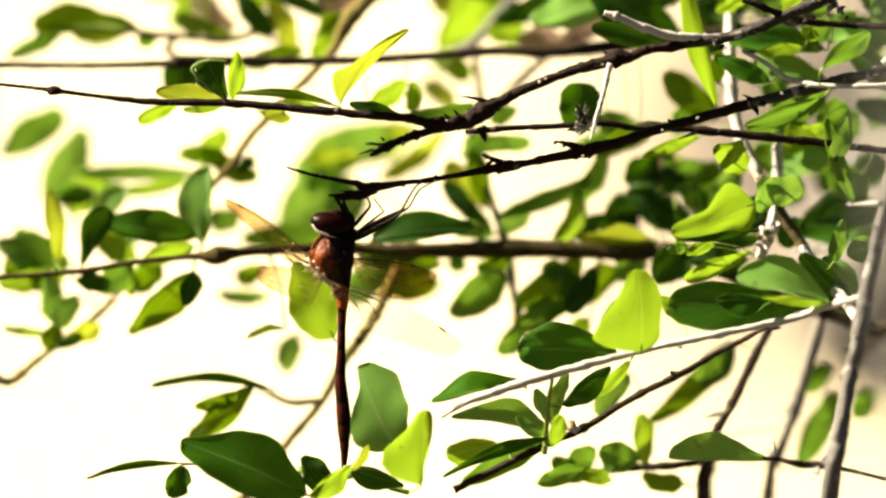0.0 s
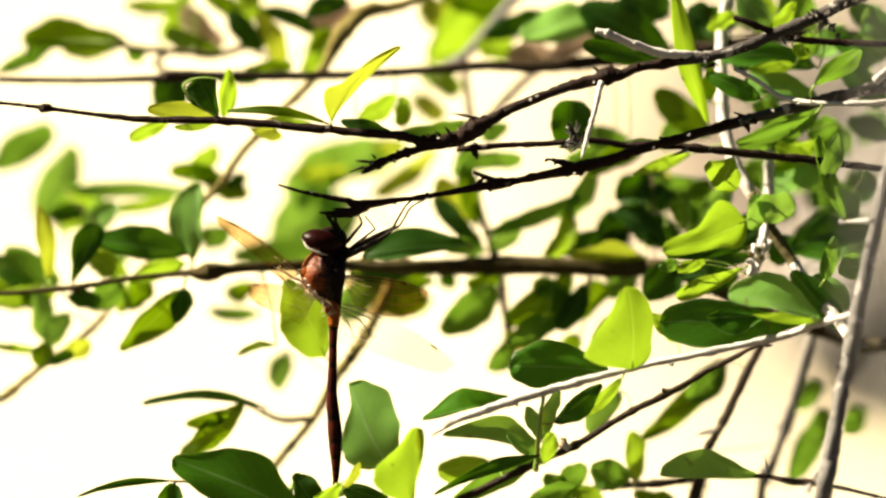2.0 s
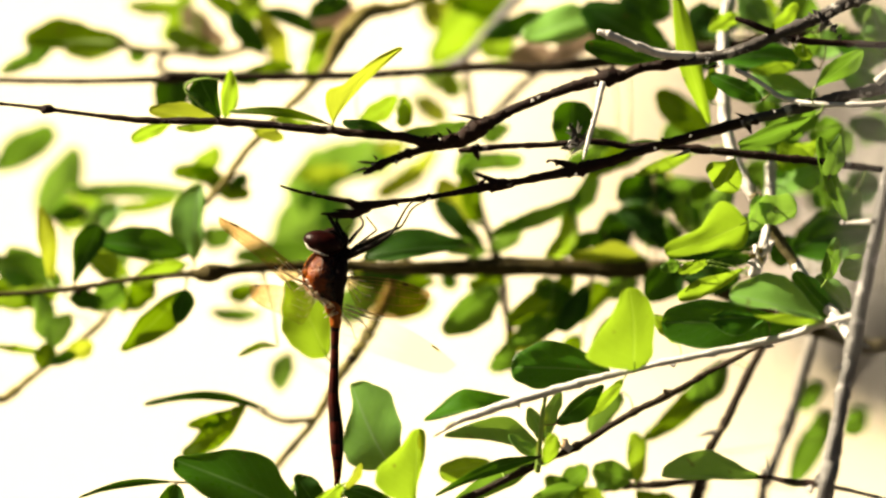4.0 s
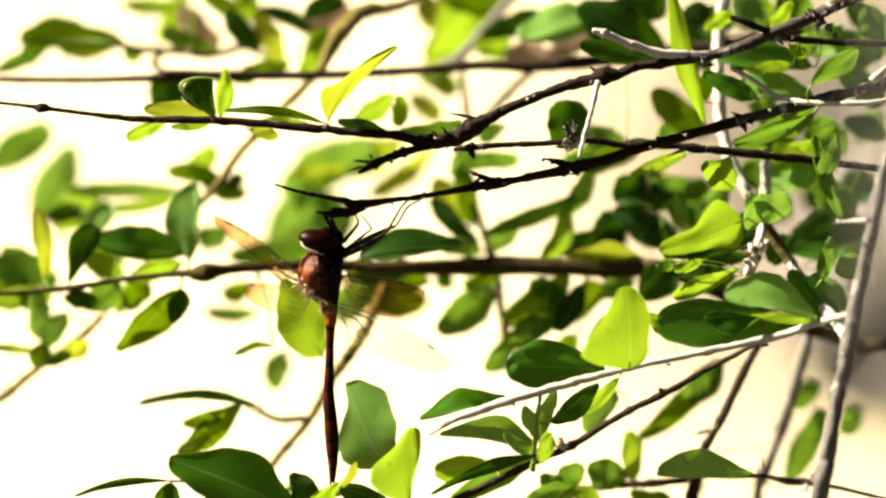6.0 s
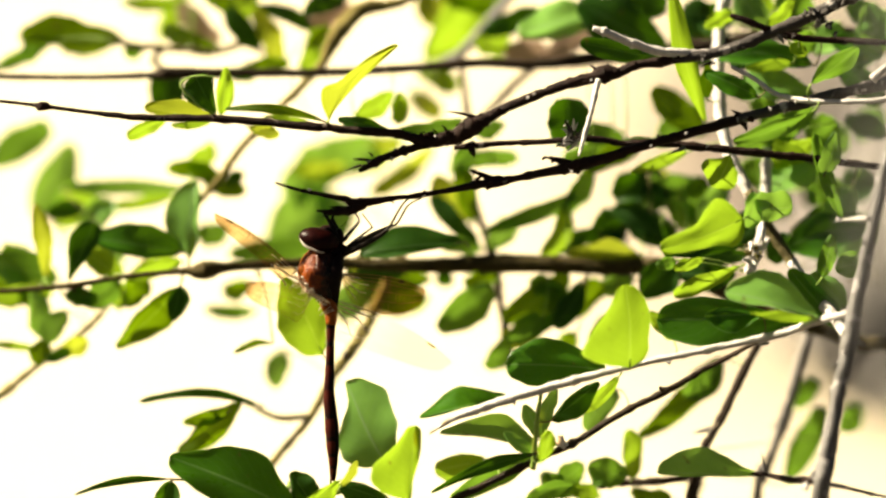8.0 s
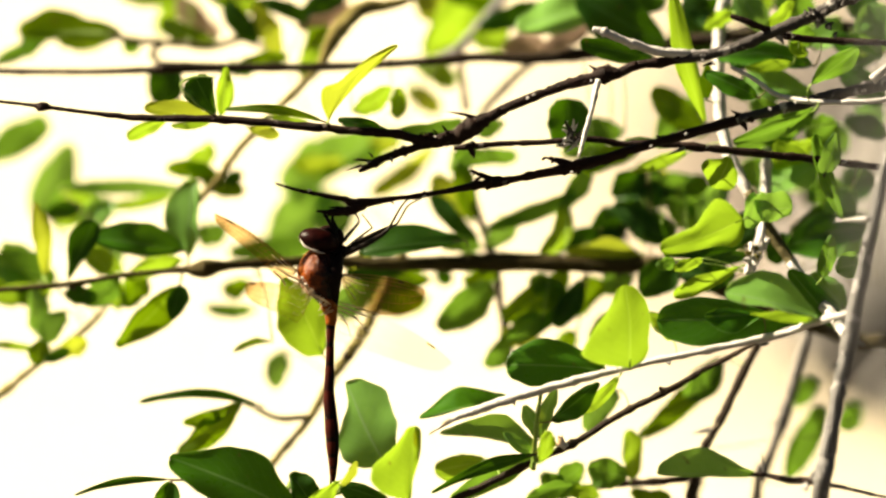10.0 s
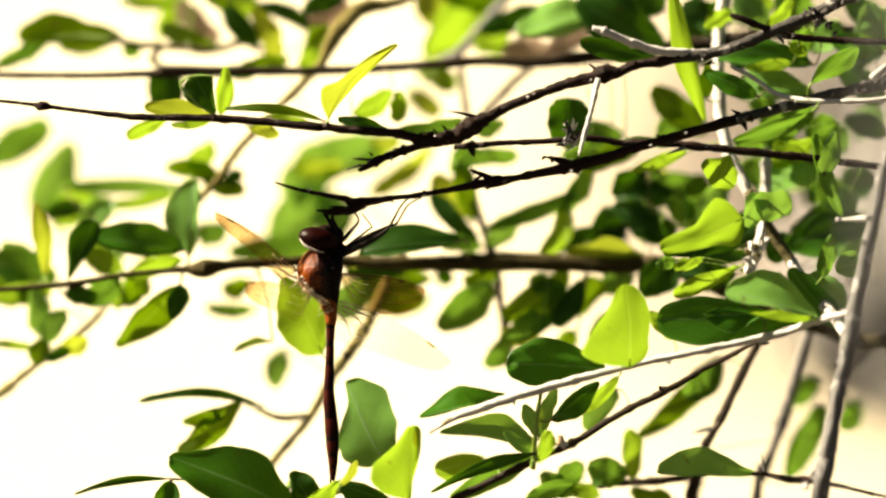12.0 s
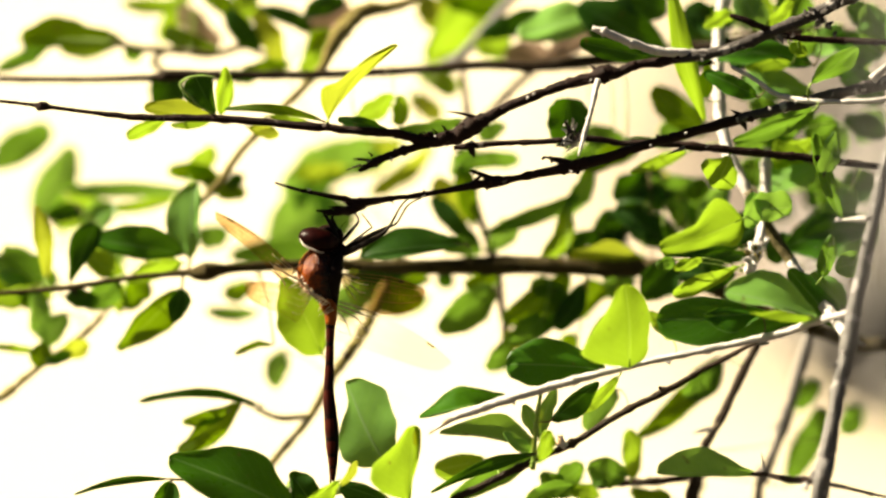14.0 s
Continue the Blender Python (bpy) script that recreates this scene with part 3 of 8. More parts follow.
top_wire = stem("twig", front, [
    (50.5, 8.1, 990.6, 0.4), (53.5, 7.8, 989.6, 0.6), (57.6, 9.4, 987.6, 0.6),
    (61.7, 11.1, 986, 0.6), (68.8, 12.9, 985, 0.6), (75.8, 12.8, 984.7, 0.6),
    (81.9, 14.7, 984.1, 0.6)], BARK_DARK, 0.3)
thorn(top_wire, (58.8, 9.2, 986.8), (60, 8.8, 985.3), 0.6, BARK_GREY, "spur")
# pale stem behind
pale_stem = stem("branch", front, [
    (51.4, 41.0, 990.2, 1.02), (49.8, 37.6, 984.8, 1.02), (49.1, 34.1, 979.3, 1.01), (49.2, 27.8, 970.4, 1.06), 
    (50.2, 24.1, 963.9, 1.06), (52.1, 21.0, 959.5, 1.06), (54.7, 17.8, 955.1, 0.91)], BARK_PALE, 0.2)
stem("branch", front, [(54.1, 18.0, 956.1, 0.81), (56.7, 16.0, 952.2, 0.91), (59.7, 13.8, 947.5, 1.01), (62.1, 12.0, 944.3, 1.01)], BARK_OLIVE, 0.1)
worn_stem = stem("branch", front, [(61.7, 11.2, 945.1, 0.91), (64.5, 9.2, 941.1, 1.11), (65.3, 8.9, 940.1, 0.80), (66.8, 7.5, 938.7, 1.11), (68.9, 1.0, 937.5, 0.90), (71.2, -22.4, 938.6, 0.79)], BARK_PALE, 0.25, "pale worn stem with dark joints")
thorn(worn_stem, (54.4, 8.3, 945.9), (55.4, 6.1, 945.4), 0.33, BARK_PALE, "dried_petal")
thorn(worn_stem, (54.5, 8.3, 945.8), (54.8, 6.0, 944.9), 0.44, BARK_PALE, "dried_petal")
thorn(worn_stem, (55.1, 8.6, 947.3), (55.6, 6.3, 946.3), 0.33, BARK_TAN, "dried_petal")
thorn(worn_stem, (54.4, 9.0, 948.7), (54.2, 6.7, 948.0), 0.57, BARK_PALE, "dried_petal")
thorn(worn_stem, (54.9, 8.9, 948.4), (54.7, 6.5, 947.1), 0.32, BARK_PALE, "dried_petal")
thorn(worn_stem, (55.6, 8.7, 947.6), (54.9, 7.0, 949.1), 0.51, BARK_TAN, "dried_petal")
thorn(worn_stem, (55.2, 8.5, 946.8), (56.3, 6.8, 948.1), 0.34, BARK_PALE, "dried_petal")
thorn(worn_stem, (53.9, 8.3, 946.0), (52.9, 6.3, 946.4), 0.58, BARK_PALE, "dried_petal")
thorn(worn_stem, (55.5, 8.5, 946.6), (56.2, 6.7, 947.8), 0.41, BARK_TAN, "dried_petal")
thorn(worn_stem, (56.4, 8.9, 948.3), (56.4, 7.2, 949.7), 0.51, BARK_PALE, "dried_petal")
thorn(worn_stem, (55.8, 8.3, 946.0), (56.5, 6.6, 947.5), 0.36, BARK_PALE, "dried_petal")
thorn(worn_stem, (54.2, 8.6, 947.2), (53.2, 6.7, 947.7), 0.57, BARK_TAN, "dried_petal")
stem("flower_stalk", front, [(56.7, 16.0, 952.0, 0.40), (56.2, 10.3, 949.7, 0.60), (55.3, 8.6, 947.2, 0.80), (54.3, 8.1, 945.2, 0.70), (53.5, 7.7, 943.5, 0.40)], BARK_PALE, 0.4)
pale_stem_b = stem("twig", front, [
    (57.6, 28, 963, 0.91), (57.7, 24.8, 958.6, 0.91), (57.2, 21.4, 953.1, 0.91),
    (56.1, 15.8, 947.2, 0.91), (54.2, 12.5, 942.4, 0.91)], BARK_PALE, 0.3)
bud(pale_stem_b, (55.7, 9, 947.9), 1.6, BARK_PALE, 29)
bud(pale_stem_b, (56.9, 9.4, 948.8), 1.2, BARK_PALE, 30)
# pale leafy twig below
leafy_twig = stem("branch", front, [
    (71.3, -22.0, 944.2, 0.59), (65.2, -15.7, 940.8, 0.60), (60.3, -12.2, 938.0, 0.70), (54.4, -11.6, 936.4, 0.65), 
    (46.4, -12.0, 934.8, 0.60), (36.4, -12.5, 932.8, 0.55), (27.5, -13.0, 930.7, 0.65), (19.5, -13.6, 928.6, 0.75), 
    (11.5, -14.1, 926.4, 0.78), (5.6, -14.6, 924.4, 0.70), (1.6, -15.0, 923.0, 0.50), (-2.8, -15.6, 920.4, 0.15)], BARK_PALE, 0.3, "pale bare twig")
bud(leafy_twig, (12.1, -7, 924.3), 1.1, BARK_GREY, 31)
bud(leafy_twig, (60.1, -4.1, 935.9), 1.1, BARK_GREY, 32)
bud(leafy_twig, (56.1, -4.6, 934), 1.2, BARK_GREY, 33)
bud(leafy_twig, (28.6, -5.7, 928.9), 0.8, BARK_GREY, 34)
bud(leafy_twig, (39.6, -5.2, 930.6), 0.8, BARK_GREY, 35)
thorn(leafy_twig, (60.5, -5.5, 936.1), (64.5, -4.8, 939), 0.5, BARK_GREY)
green_shoot = stem("twig", front, [
    (15.6, -5.5, 911.2, 0.5), (16, -6.2, 916.6, 0.5), (16.4, -7.1, 921.5, 0.4),
    (17.1, -7.9, 926.4, 0.3)], SHOOT, 0.1, "soft green shoot")
brown_twig = stem("branch", front, [
    (56.2, -1.9, 934.1, 0.36), (50.8, 1.3, 930.2, 0.43), (45.8, 2.6, 927.2, 0.50),
    (39.8, 1.7, 923.8, 0.58), (31.7, 0.8, 919.9, 0.58), (23.7, -0.4, 915.1, 0.65),
    (16.7, -1.2, 911.9, 0.65), (8.6, -2.1, 908.2, 0.65), (-0.4, -3.2, 903.9, 0.65)], BARK_BROWN, 0.3)
thorn(brown_twig, (21.6, -4.5, 915.1), (20.1, -4.2, 916.6), 0.5, BARK_PALE)
bud(brown_twig, (20.6, -5.1, 915.8), 1.4, BARK_PALE, 36)
bud(brown_twig, (38.7, -0.9, 924.5), 1.4, BARK_BROWN, 37)
slant_stem = stem("branch", front, [
    (62.6, 28.2, 938.9, 0.58), (59.5, 24.5, 932.5, 0.66), (55.9, 21, 926.6, 0.73),
    (52.8, 18.6, 921, 0.81), (49.5, 15.9, 914.6, 0.80), (46.2, 14.5, 908.9, 0.73),
    (44.4, 15, 902.5, 0.66), (43.8, 17.1, 894.5, 0.66), (44, 40, 830, 0.79),
    (40, 20, 600, 1.15), (40, -10, 300, 1.58), (44, -25, -15, 2.16)], BARK_BROWN, 0.2)
thorn(slant_stem, (47.7, 15.5, 912.9), (44.4, 15.3, 912.1), 0.6, BARK_GREY, "spur")
far_bit = stem("twig", front, [
    (46.4, 19.4, 903.6, 0.81), (40.1, 13.3, 904, 0.71), (32, 13.2, 903.5, 0.71),
    (23.9, 13, 902.8, 0.61), (19.9, 13.3, 904, 0.41)], BARK_BROWN, 0.3)
# leaves round the tail of the dragonfly
bottom_shoot = stem("twig", front, [
    (-8.4, -7.2, 904.4, 0.5), (-13.4, -6.8, 906, 0.5), (-16.4, -7.5, 907.6, 0.5),
    (-19.4, -7.5, 907.4, 0.5), (-24.4, -7.9, 905.7, 0.5), (-28.4, -8.2, 904.7, 0.5),
    (-30, -35, 850, 0.7), (0, -45, 600, 1.4), (30, -40, 300, 2.4),
    (43, -30, -15, 3)], SHOOT, 0.1, "soft green shoot")

back = thing("shrub", (0.06, 0.06, 0), "green shrub with brown stems behind the thorny one", "shrub", "shrubs")
# long level branch
level = stem("branch", back, [
    (60, 60, -15, 4.5), (80, 64, 300, 3.4), (110, 70, 600, 2.4), (112, 72, 860, 1.8),
    (87.5, 37.3, 917.6, 1.54), (75.1, 36.7, 923.5, 1.48), (64.8, 35.6, 927.4, 1.43), (55.6, 36.4, 930.5, 1.43),
    (47.4, 35.4, 934.7, 1.43), (39.2, 34.2, 938.3, 1.52), (30.2, 35.5, 937.7, 1.52), (22, 34.8, 938.4, 1.52),
    (10.8, 34.9, 938.7, 1.73), (-0.4, 33.2, 938.8, 1.41), (-9.6, 30.7, 939.4, 1.19), (-18.7, 30.8, 939.8, 1.08),
    (-30.9, 26.6, 940.6, 0.91), (-38.9, 24, 940.7, 0.91), (-42.2, 22.2, 940.7, 1.62), (-44.5, 22.2, 940.4, 1.32),
    (-47, 22.1, 940.4, 0.61), (-57.1, 21.1, 939.7, 0.46), (-67.2, 20.7, 938.1, 0.53), (-79.4, 21.3, 936.9, 0.46),
    (-86.5, 21.2, 936.5, 0.46)], BARK_MOSSY, 0.15)
bud(level, (-42.5, 26.3, 939.8), 1.8, BARK_BROWN, 38)
bud(level, (10.9, 41.6, 936.8), 1.4, BARK_BROWN, 39)
bud(level, (-66.9, 24.2, 937), 1.2, BARK_BROWN, 40)
cross_stem = stem("branch", back, [
    (1.6, 56.4, 958.4, 0.51), (3.9, 54.4, 950.4, 0.62), (6.6, 50.8, 942.8, 0.62),
    (9, 47.3, 936, 0.92), (10.3, 47.1, 927.8, 0.72), (11.7, 47, 920.4, 0.82),
    (12.5, 47.4, 915, 0.62)], BARK_BROWN, 0.2)
# dried flower head on the wiry twig
thorn(wire_twig, (21.6, 5.8, 968.9), (20.6, 3.6, 968.3), 0.34, BARK_PALE, "dried_petal")
thorn(wire_twig, (21.2, 6.3, 971.0), (21.8, 4.6, 972.4), 0.25, BARK_PALE, "dried_petal")
thorn(wire_twig, (23.5, 5.9, 969.2), (24.2, 4.2, 970.9), 0.34, BARK_UMBER, "dried_petal")
thorn(wire_twig, (21.4, 5.7, 968.6), (22.4, 4.0, 970.1), 0.36, BARK_PALE, "dried_petal")
thorn(wire_twig, (22.7, 6.2, 970.8), (22.7, 4.7, 972.8), 0.27, BARK_PALE, "dried_petal")
thorn(wire_twig, (21.1, 5.5, 967.7), (19.5, 3.5, 967.9), 0.39, BARK_UMBER, "dried_petal")
thorn(wire_twig, (22.8, 5.4, 967.5), (21.4, 3.2, 966.9), 0.30, BARK_PALE, "dried_petal")
thorn(wire_twig, (23.3, 5.5, 967.6), (24.2, 3.4, 967.5), 0.25, BARK_PALE, "dried_petal")
thorn(wire_twig, (23.4, 5.9, 969.4), (22.5, 4.2, 970.7), 0.31, BARK_UMBER, "dried_petal")
thorn(wire_twig, (22.0, 6.0, 969.7), (20.6, 4.2, 970.9), 0.40, BARK_PALE, "dried_petal")
thorn(wire_twig, (22.7, 5.4, 967.5), (23.9, 3.8, 969.4), 0.35, BARK_PALE, "dried_petal")
thorn(wire_twig, (21.5, 5.5, 967.7), (23.3, 3.6, 968.6), 0.33, BARK_UMBER, "dried_petal")
thorn(wire_twig, (22.8, 6.1, 970.2), (23.5, 4.5, 972.0), 0.26, BARK_PALE, "dried_petal")
thorn(wire_twig, (21.2, 5.5, 967.7), (22.2, 3.6, 968.3), 0.38, BARK_PALE, "dried_petal")
thorn(wire_twig, (22.1, 6.2, 970.5), (21.6, 3.8, 969.3), 0.39, BARK_UMBER, "dried_petal")
thorn(wire_twig, (21.2, 5.7, 968.7), (22.8, 3.7, 968.7), 0.27, BARK_PALE, "dried_petal")
flower_stalk = stem("flower_stalk", front, [(22.5, 6.6, 967.9, 0.40), (22.3, 5.9, 969.3, 0.60), (21.9, 5.3, 971.0, 0.40), (21.2, 4.6, 972.3, 0.20)], BARK_UMBER, 0.4)
mid_slant = stem("branch", back, [
    (67.7, 44.0, 928.1, 0.82), (65.9, 42.7, 922.6, 0.92), (63.6, 40.7, 914.6, 0.98), (62.0, 39.3, 909.1, 1.13), 
    (61.4, 38.9, 907.4, 1.33), (60.0, 37.9, 903.7, 0.98), (57.9, 36.5, 897.7, 0.92), (56.7, 35.2, 892.7, 0.92), 
    (52, 70, 800, 1.4), (56, 64, 500, 2.2), (60, 60, 200, 3), (60, 60, -15, 3.5)], BARK_DULL, 0.25)
thorn(mid_slant, (61.8, 39.0, 907.8), (59.1, 38.7, 906.8), 0.8, BARK_DULL, "spur")
low_stem = stem("branch", back, [
    (46.9, 40.6, 901.9, 0.82), (45.9, 39.1, 895.9, 1.23), (45.1, 39, 888.5, 1.24),
    (44, 70, 800, 1.4), (50, 64, 500, 2.2), (58, 60, 200, 3),
    (60, 60, -15, 3.5)], BARK_BROWN, 0.2)

swaying = thing("shrub", (0.14, 0.13, 0), "slender leafy shrub branch swaying in the breeze", "shrub", "shrubs")
top_branch = stem("branch", swaying, [
    (140, 130, -15, 5), (150, 130, 400, 4), (150, 125, 800, 2.5),
    (120, 110, 950, 1.6), (73.4, 54.6, 976.7, 1.24), (47.7, 51.9, 975.2, 1.24),
    (27.2, 49.9, 973.2, 1.24), (17, 48.1, 972.5, 1.01), (6.7, 47.5, 972.9, 0.9),
    (-3.5, 46.5, 972.3, 0.79), (-18.8, 45.6, 971.6, 0.79), (-36.1, 43.4, 971.9, 0.79),
    (-49.3, 41.9, 972.2, 1.12), (-50.9, 41.8, 972, 1.12), (-53.4, 41.8, 971.8, 0.67),
    (-64.6, 41.7, 971.5, 0.56), (-79.9, 41.7, 971.6, 0.56), (-87.1, 41.8, 971.7, 0.56)], BARK_BROWN, 0.15)
bud(top_branch, (-50.4, 60.1, 967), 2.6, BARK_BROWN, 46)
side_spray = stem("twig", swaying, [
    (-51, 63.1, 967.4, 0.72), (-53, 62.3, 970.2, 0.62), (-51.4, 61.3, 972.5, 0.62),
    (-56, 61.3, 972.7, 0.62), (-60.1, 60.2, 974.2, 0.51)], BARK_OLIVE, 0.15)
side_twig = stem("twig", swaying, [
    (-51.4, 61.3, 972.5, 0.62), (-45.7, 61.2, 972.1, 0.62), (-41.1, 62.6, 971.5, 0.62),
    (-36.3, 64.3, 972.4, 0.52), (-29.3, 65.1, 969, 0.52)], BARK_OLIVE, 0.15)
bare_slant = stem("branch", swaying, [
    (13.6, 77.1, 980.1, 0.93), (10, 74.6, 976.4, 0.93), (6.3, 73.6, 972.4, 0.93),
    (3.2, 72.7, 968.9, 0.93), (-0.4, 71.5, 967, 0.93)], BARK_GREY, 0.2)
stem("twig", swaying, [
    (2.9, 71.2, 968.7, 0.62), (3.5, 68.4, 964, 0.62), (4.3, 64.1, 959.2, 0.62)], BARK_BROWN, 0.2)
drop_slant = stem("twig", swaying, [
    (22.4, 74.5, 969.5, 0.73), (15.1, 70.4, 965.7, 0.73), (9.9, 67.7, 961, 0.72),
    (6.8, 65.4, 957.8, 0.62)], BARK_BROWN, 0.2)

diagonal = thing("shrub", (-0.16, 0.14, 0), "slender green sapling with a slanting olive stem", "shrub", "shrubs")
slanting_stem = stem("branch", diagonal, [
    (-2.5, 56.3, 984.7, 0.82), (-8.6, 55.6, 982, 0.92), (-14.8, 54, 981.3, 1.33),
    (-18.3, 51.8, 978.4, 1.64), (-20.7, 51, 974.9, 1.23), (-22.9, 50, 970.9, 0.82),
    (-31.1, 46.6, 963.3, 0.61), (-37.2, 43.7, 957.2, 0.72), (-40.8, 42.4, 952.2, 0.61),
    (-46.5, 42.3, 945.9, 0.72), (-54.7, 41.4, 936.7, 0.51), (-59.8, 39.9, 930.7, 0.51),
    (-64.9, 38.6, 925.3, 0.61), (-74.1, 35.6, 918.9, 0.61), (-80.2, 34.3, 914, 0.82),
    (-88.5, 34.1, 907.3, 0.82), (-105, 80, 820, 1), (-140, 110, 500, 1.8),
    (-158, 135, 200, 2.6), (-160, 140, -15, 3.2)], BARK_TAN, 0.2)

diagonal_two = thing("shrub", (-0.1, 0.1, 0), "thin slanting sapling with a few olive leaves", "shrub", "shrubs")
slanting_stem_two = stem("branch", diagonal_two, [
    (-6.6, 44, 940.2, 0.72), (-10.6, 39.3, 934, 0.82), (-13.7, 36.1, 927.4, 0.92),
    (-16.8, 33.4, 922.9, 0.92), (-19.8, 32.5, 918.9, 0.82), (-24.4, 30.5, 911, 0.72),
    (-31.1, 30, 902.8, 0.72), (-36.2, 29.7, 895.3, 0.92), (-70, 60, 830, 1),
    (-85, 85, 500, 1.8), (-98, 100, 200, 2.4), (-100, 100, -15, 3)], BARK_TAN, 0.3)
bud(slanting_stem_two, (-15.2, 33.2, 925), 1.6, BARK_BROWN, 47)
bud(slanting_stem_two, (-17.8, 31.1, 922.6), 1.4, BARK_BROWN, 48)
bud(slanting_stem_two, (-13.2, 34.3, 929), 1.4, BARK_BROWN, 49)
curl_twig = stem("twig", diagonal_two, [
    (-24.4, 30.5, 911.2, 0.61), (-30, 29, 911.4, 0.51), (-34.1, 28, 913.5, 0.41),
    (-37.6, 27, 915.5, 0.31)], BARK_TAN, 0.1)

near = thing("twig", (0.11, -0.4, 0), "pale grey bare twig close to the lens, far out of focus", "twig", "shrubs")
near_stem = stem("branch", near, [
    (117, -400, -15, 4), (150, -400, 500, 3.4), (150, -390, 1000, 2.8),
    (95, -370, 1060, 2.4), (66.6, -377, 1091.4, 1.48), (63.5, -380.7, 1076.3, 1.48),
    (61.5, -385.4, 1057.5, 1.48), (60, -389.6, 1040.8, 1.32), (58.8, -391.8, 1031.8, 0.78)], BARK_GREY, 0.2)
thorn(near_stem, (59.2, -383.6, 1065), (62.7, -383, 1067.3), 0.8, BARK_GREY)
thorn(near_stem, (58, -387.3, 1049.9), (54.9, -386.9, 1051.4), 0.8, BARK_GREY)
bud(upper_base, (65.1, 8.7, 991.4), 1.2, BARK_UMBER, 50)
bud(upper_base, (66.3, 8.3, 989.9), 1.2, BARK_UMBER, 51)
bud(upper_base, (67.1, 8.7, 991.2), 1.2, BARK_UMBER, 52)
bud(upper_base, (67.7, 8.1, 988.9), 1.2, BARK_UMBER, 53)
bud(upper_base, (63.9, 8.5, 990.5), 1.2, BARK_UMBER, 54)
bud(upper_twig, (-2.6, 4.3, 969.7), 1.2, BARK_DARK, 55)
bud(upper_twig, (0.6, 4.3, 970.1), 1.4, BARK_DARK, 56)
bud(upper_twig, (3.1, 4.6, 971), 1.2, BARK_DARK, 57)
bud(upper_twig, (5.4, 4.9, 972.2), 1.2, BARK_DARK, 58)
bud(upper_twig, (-1.4, 4, 968.1), 1, BARK_DARK, 59)
bud(upper_twig, (9.6, 5.5, 973.9), 0.9, BARK_DARK, 60)
bud(upper_twig, (21.6, 6.7, 978.4), 0.8, BARK_DARK, 61)
bud(upper_twig, (15.2, 6.1, 975.8), 0.7, BARK_PALE, 62)
bud(upper_twig, (16.4, 6.3, 976.4), 0.5, BARK_PALE, 63)
bud(ragged_spur, (-13.4, 3.5, 965.1), 0.6, BARK_GREY, 64)
bud(ragged_spur, (-9.4, 3.6, 965.6), 0.7, BARK_GREY, 65)
bud(perch, (-23.9, 2.3, 960.3), 0.5, BARK_PALE, 66)
bud(perch, (-3.9, 2, 959.2), 0.6, BARK_PALE, 67)
bud(slanting_stem_two, (-13.9, 32.4, 927.9), 1.5, BARK_TAN, 68)
bud(slanting_stem_two, (-14.7, 32, 926.4), 1.5, BARK_TAN, 69)
bud(slanting_stem_two, (-15.9, 31.6, 924.8), 1.5, BARK_TAN, 70)
bud(slanting_stem_two, (-13.2, 32.8, 929.4), 1.5, BARK_TAN, 71)
bud(slanting_stem_two, (-16.9, 31.3, 923.6), 1.5, BARK_TAN, 72)

bough = thing("tree_bough", (0.2, 0.43, 0), "thick dull grey tree bough with a broken end behind the shrub", "bough", "trees")
bough_wood = stem("branch", bough, [
    (200, 430, -20, 40), (225, 430, 300, 38), (225, 430, 650, 34), (139.0, 431.5, 861.8, 31.11), (116.6, 427.8, 846.7, 29.87), (102.4, 425.1, 835.9, 28.00), (93.7, 423.4, 829.2, 26.13), 
    (86.2, 422.0, 823.8, 23.02), (80.6, 421.0, 819.8, 14.93), (77.7, 420.5, 817.6, 4.98)], BARK_DULL, 0.05)
thorn(bough_wood, (101.3, 315.7, 852), (83.5, 311.5, 835.3), 1.6, BARK_PALE, "side_shoot")
thorn(level, (-57.7, 30.8, 946.9), (-57.5, 27.7, 934.6), 0.1, BARK_PALE, "spider_thread")
bud(upper_twig, (25.1, 6.7, 978.8), 1, BARK_DARK, 73)
bud(upper_twig, (28.6, 6.7, 979.4), 1.2, BARK_DARK, 74)
bud(upper_twig, (27.4, 7.2, 980.7), 0.9, BARK_DARK, 75)
bud(upper_twig, (33.6, 7.6, 982.1), 0.8, BARK_DARK, 76)
bud(upper_twig, (18.6, 6.4, 977.2), 0.7, BARK_DARK, 77)
bud(upper_twig, (12.1, 5.8, 974.7), 0.8, BARK_DARK, 78)
bud(perch, (20.8, 3, 963.8), 0.9, BARK_DARK, 79)
bud(perch, (23.8, 3, 963.4), 0.8, BARK_DARK, 80)
bud(perch, (19.1, 3.4, 965.4), 0.8, BARK_DARK, 81)
bud(perch, (16.6, 3.1, 963.6), 0.7, BARK_DARK, 82)
bud(perch, (5.8, 2.6, 962.3), 0.9, BARK_DARK, 83)
bud(perch, (7.2, 2.3, 960.9), 0.8, BARK_DARK, 84)
bud(perch, (38.1, 4.4, 969.3), 0.9, BARK_DARK, 85)
bud(perch, (39.6, 4.6, 969.6), 0.7, BARK_DARK, 86)
bud(perch, (30.6, 3.9, 966.9), 0.7, BARK_DARK, 87)
bud(perch, (-0.4, 2.2, 960.1), 0.6, BARK_DARK, 88)
bud(upper_twig, (14.6, 1.5, 977.3), 0.4, BARK_PALE, 89)
bud(perch, (22.3, -1.7, 964.6), 0.4, BARK_PALE, 90)
bud(perch, (36.3, -0.6, 969), 0.4, BARK_PALE, 91)
bud(upper_twig, (47.5, 2.9, 983.1), 0.48, BARK_PALE, 92)
bud(perch, (42.5, -0.1, 971.1), 0.4, BARK_PALE, 93)
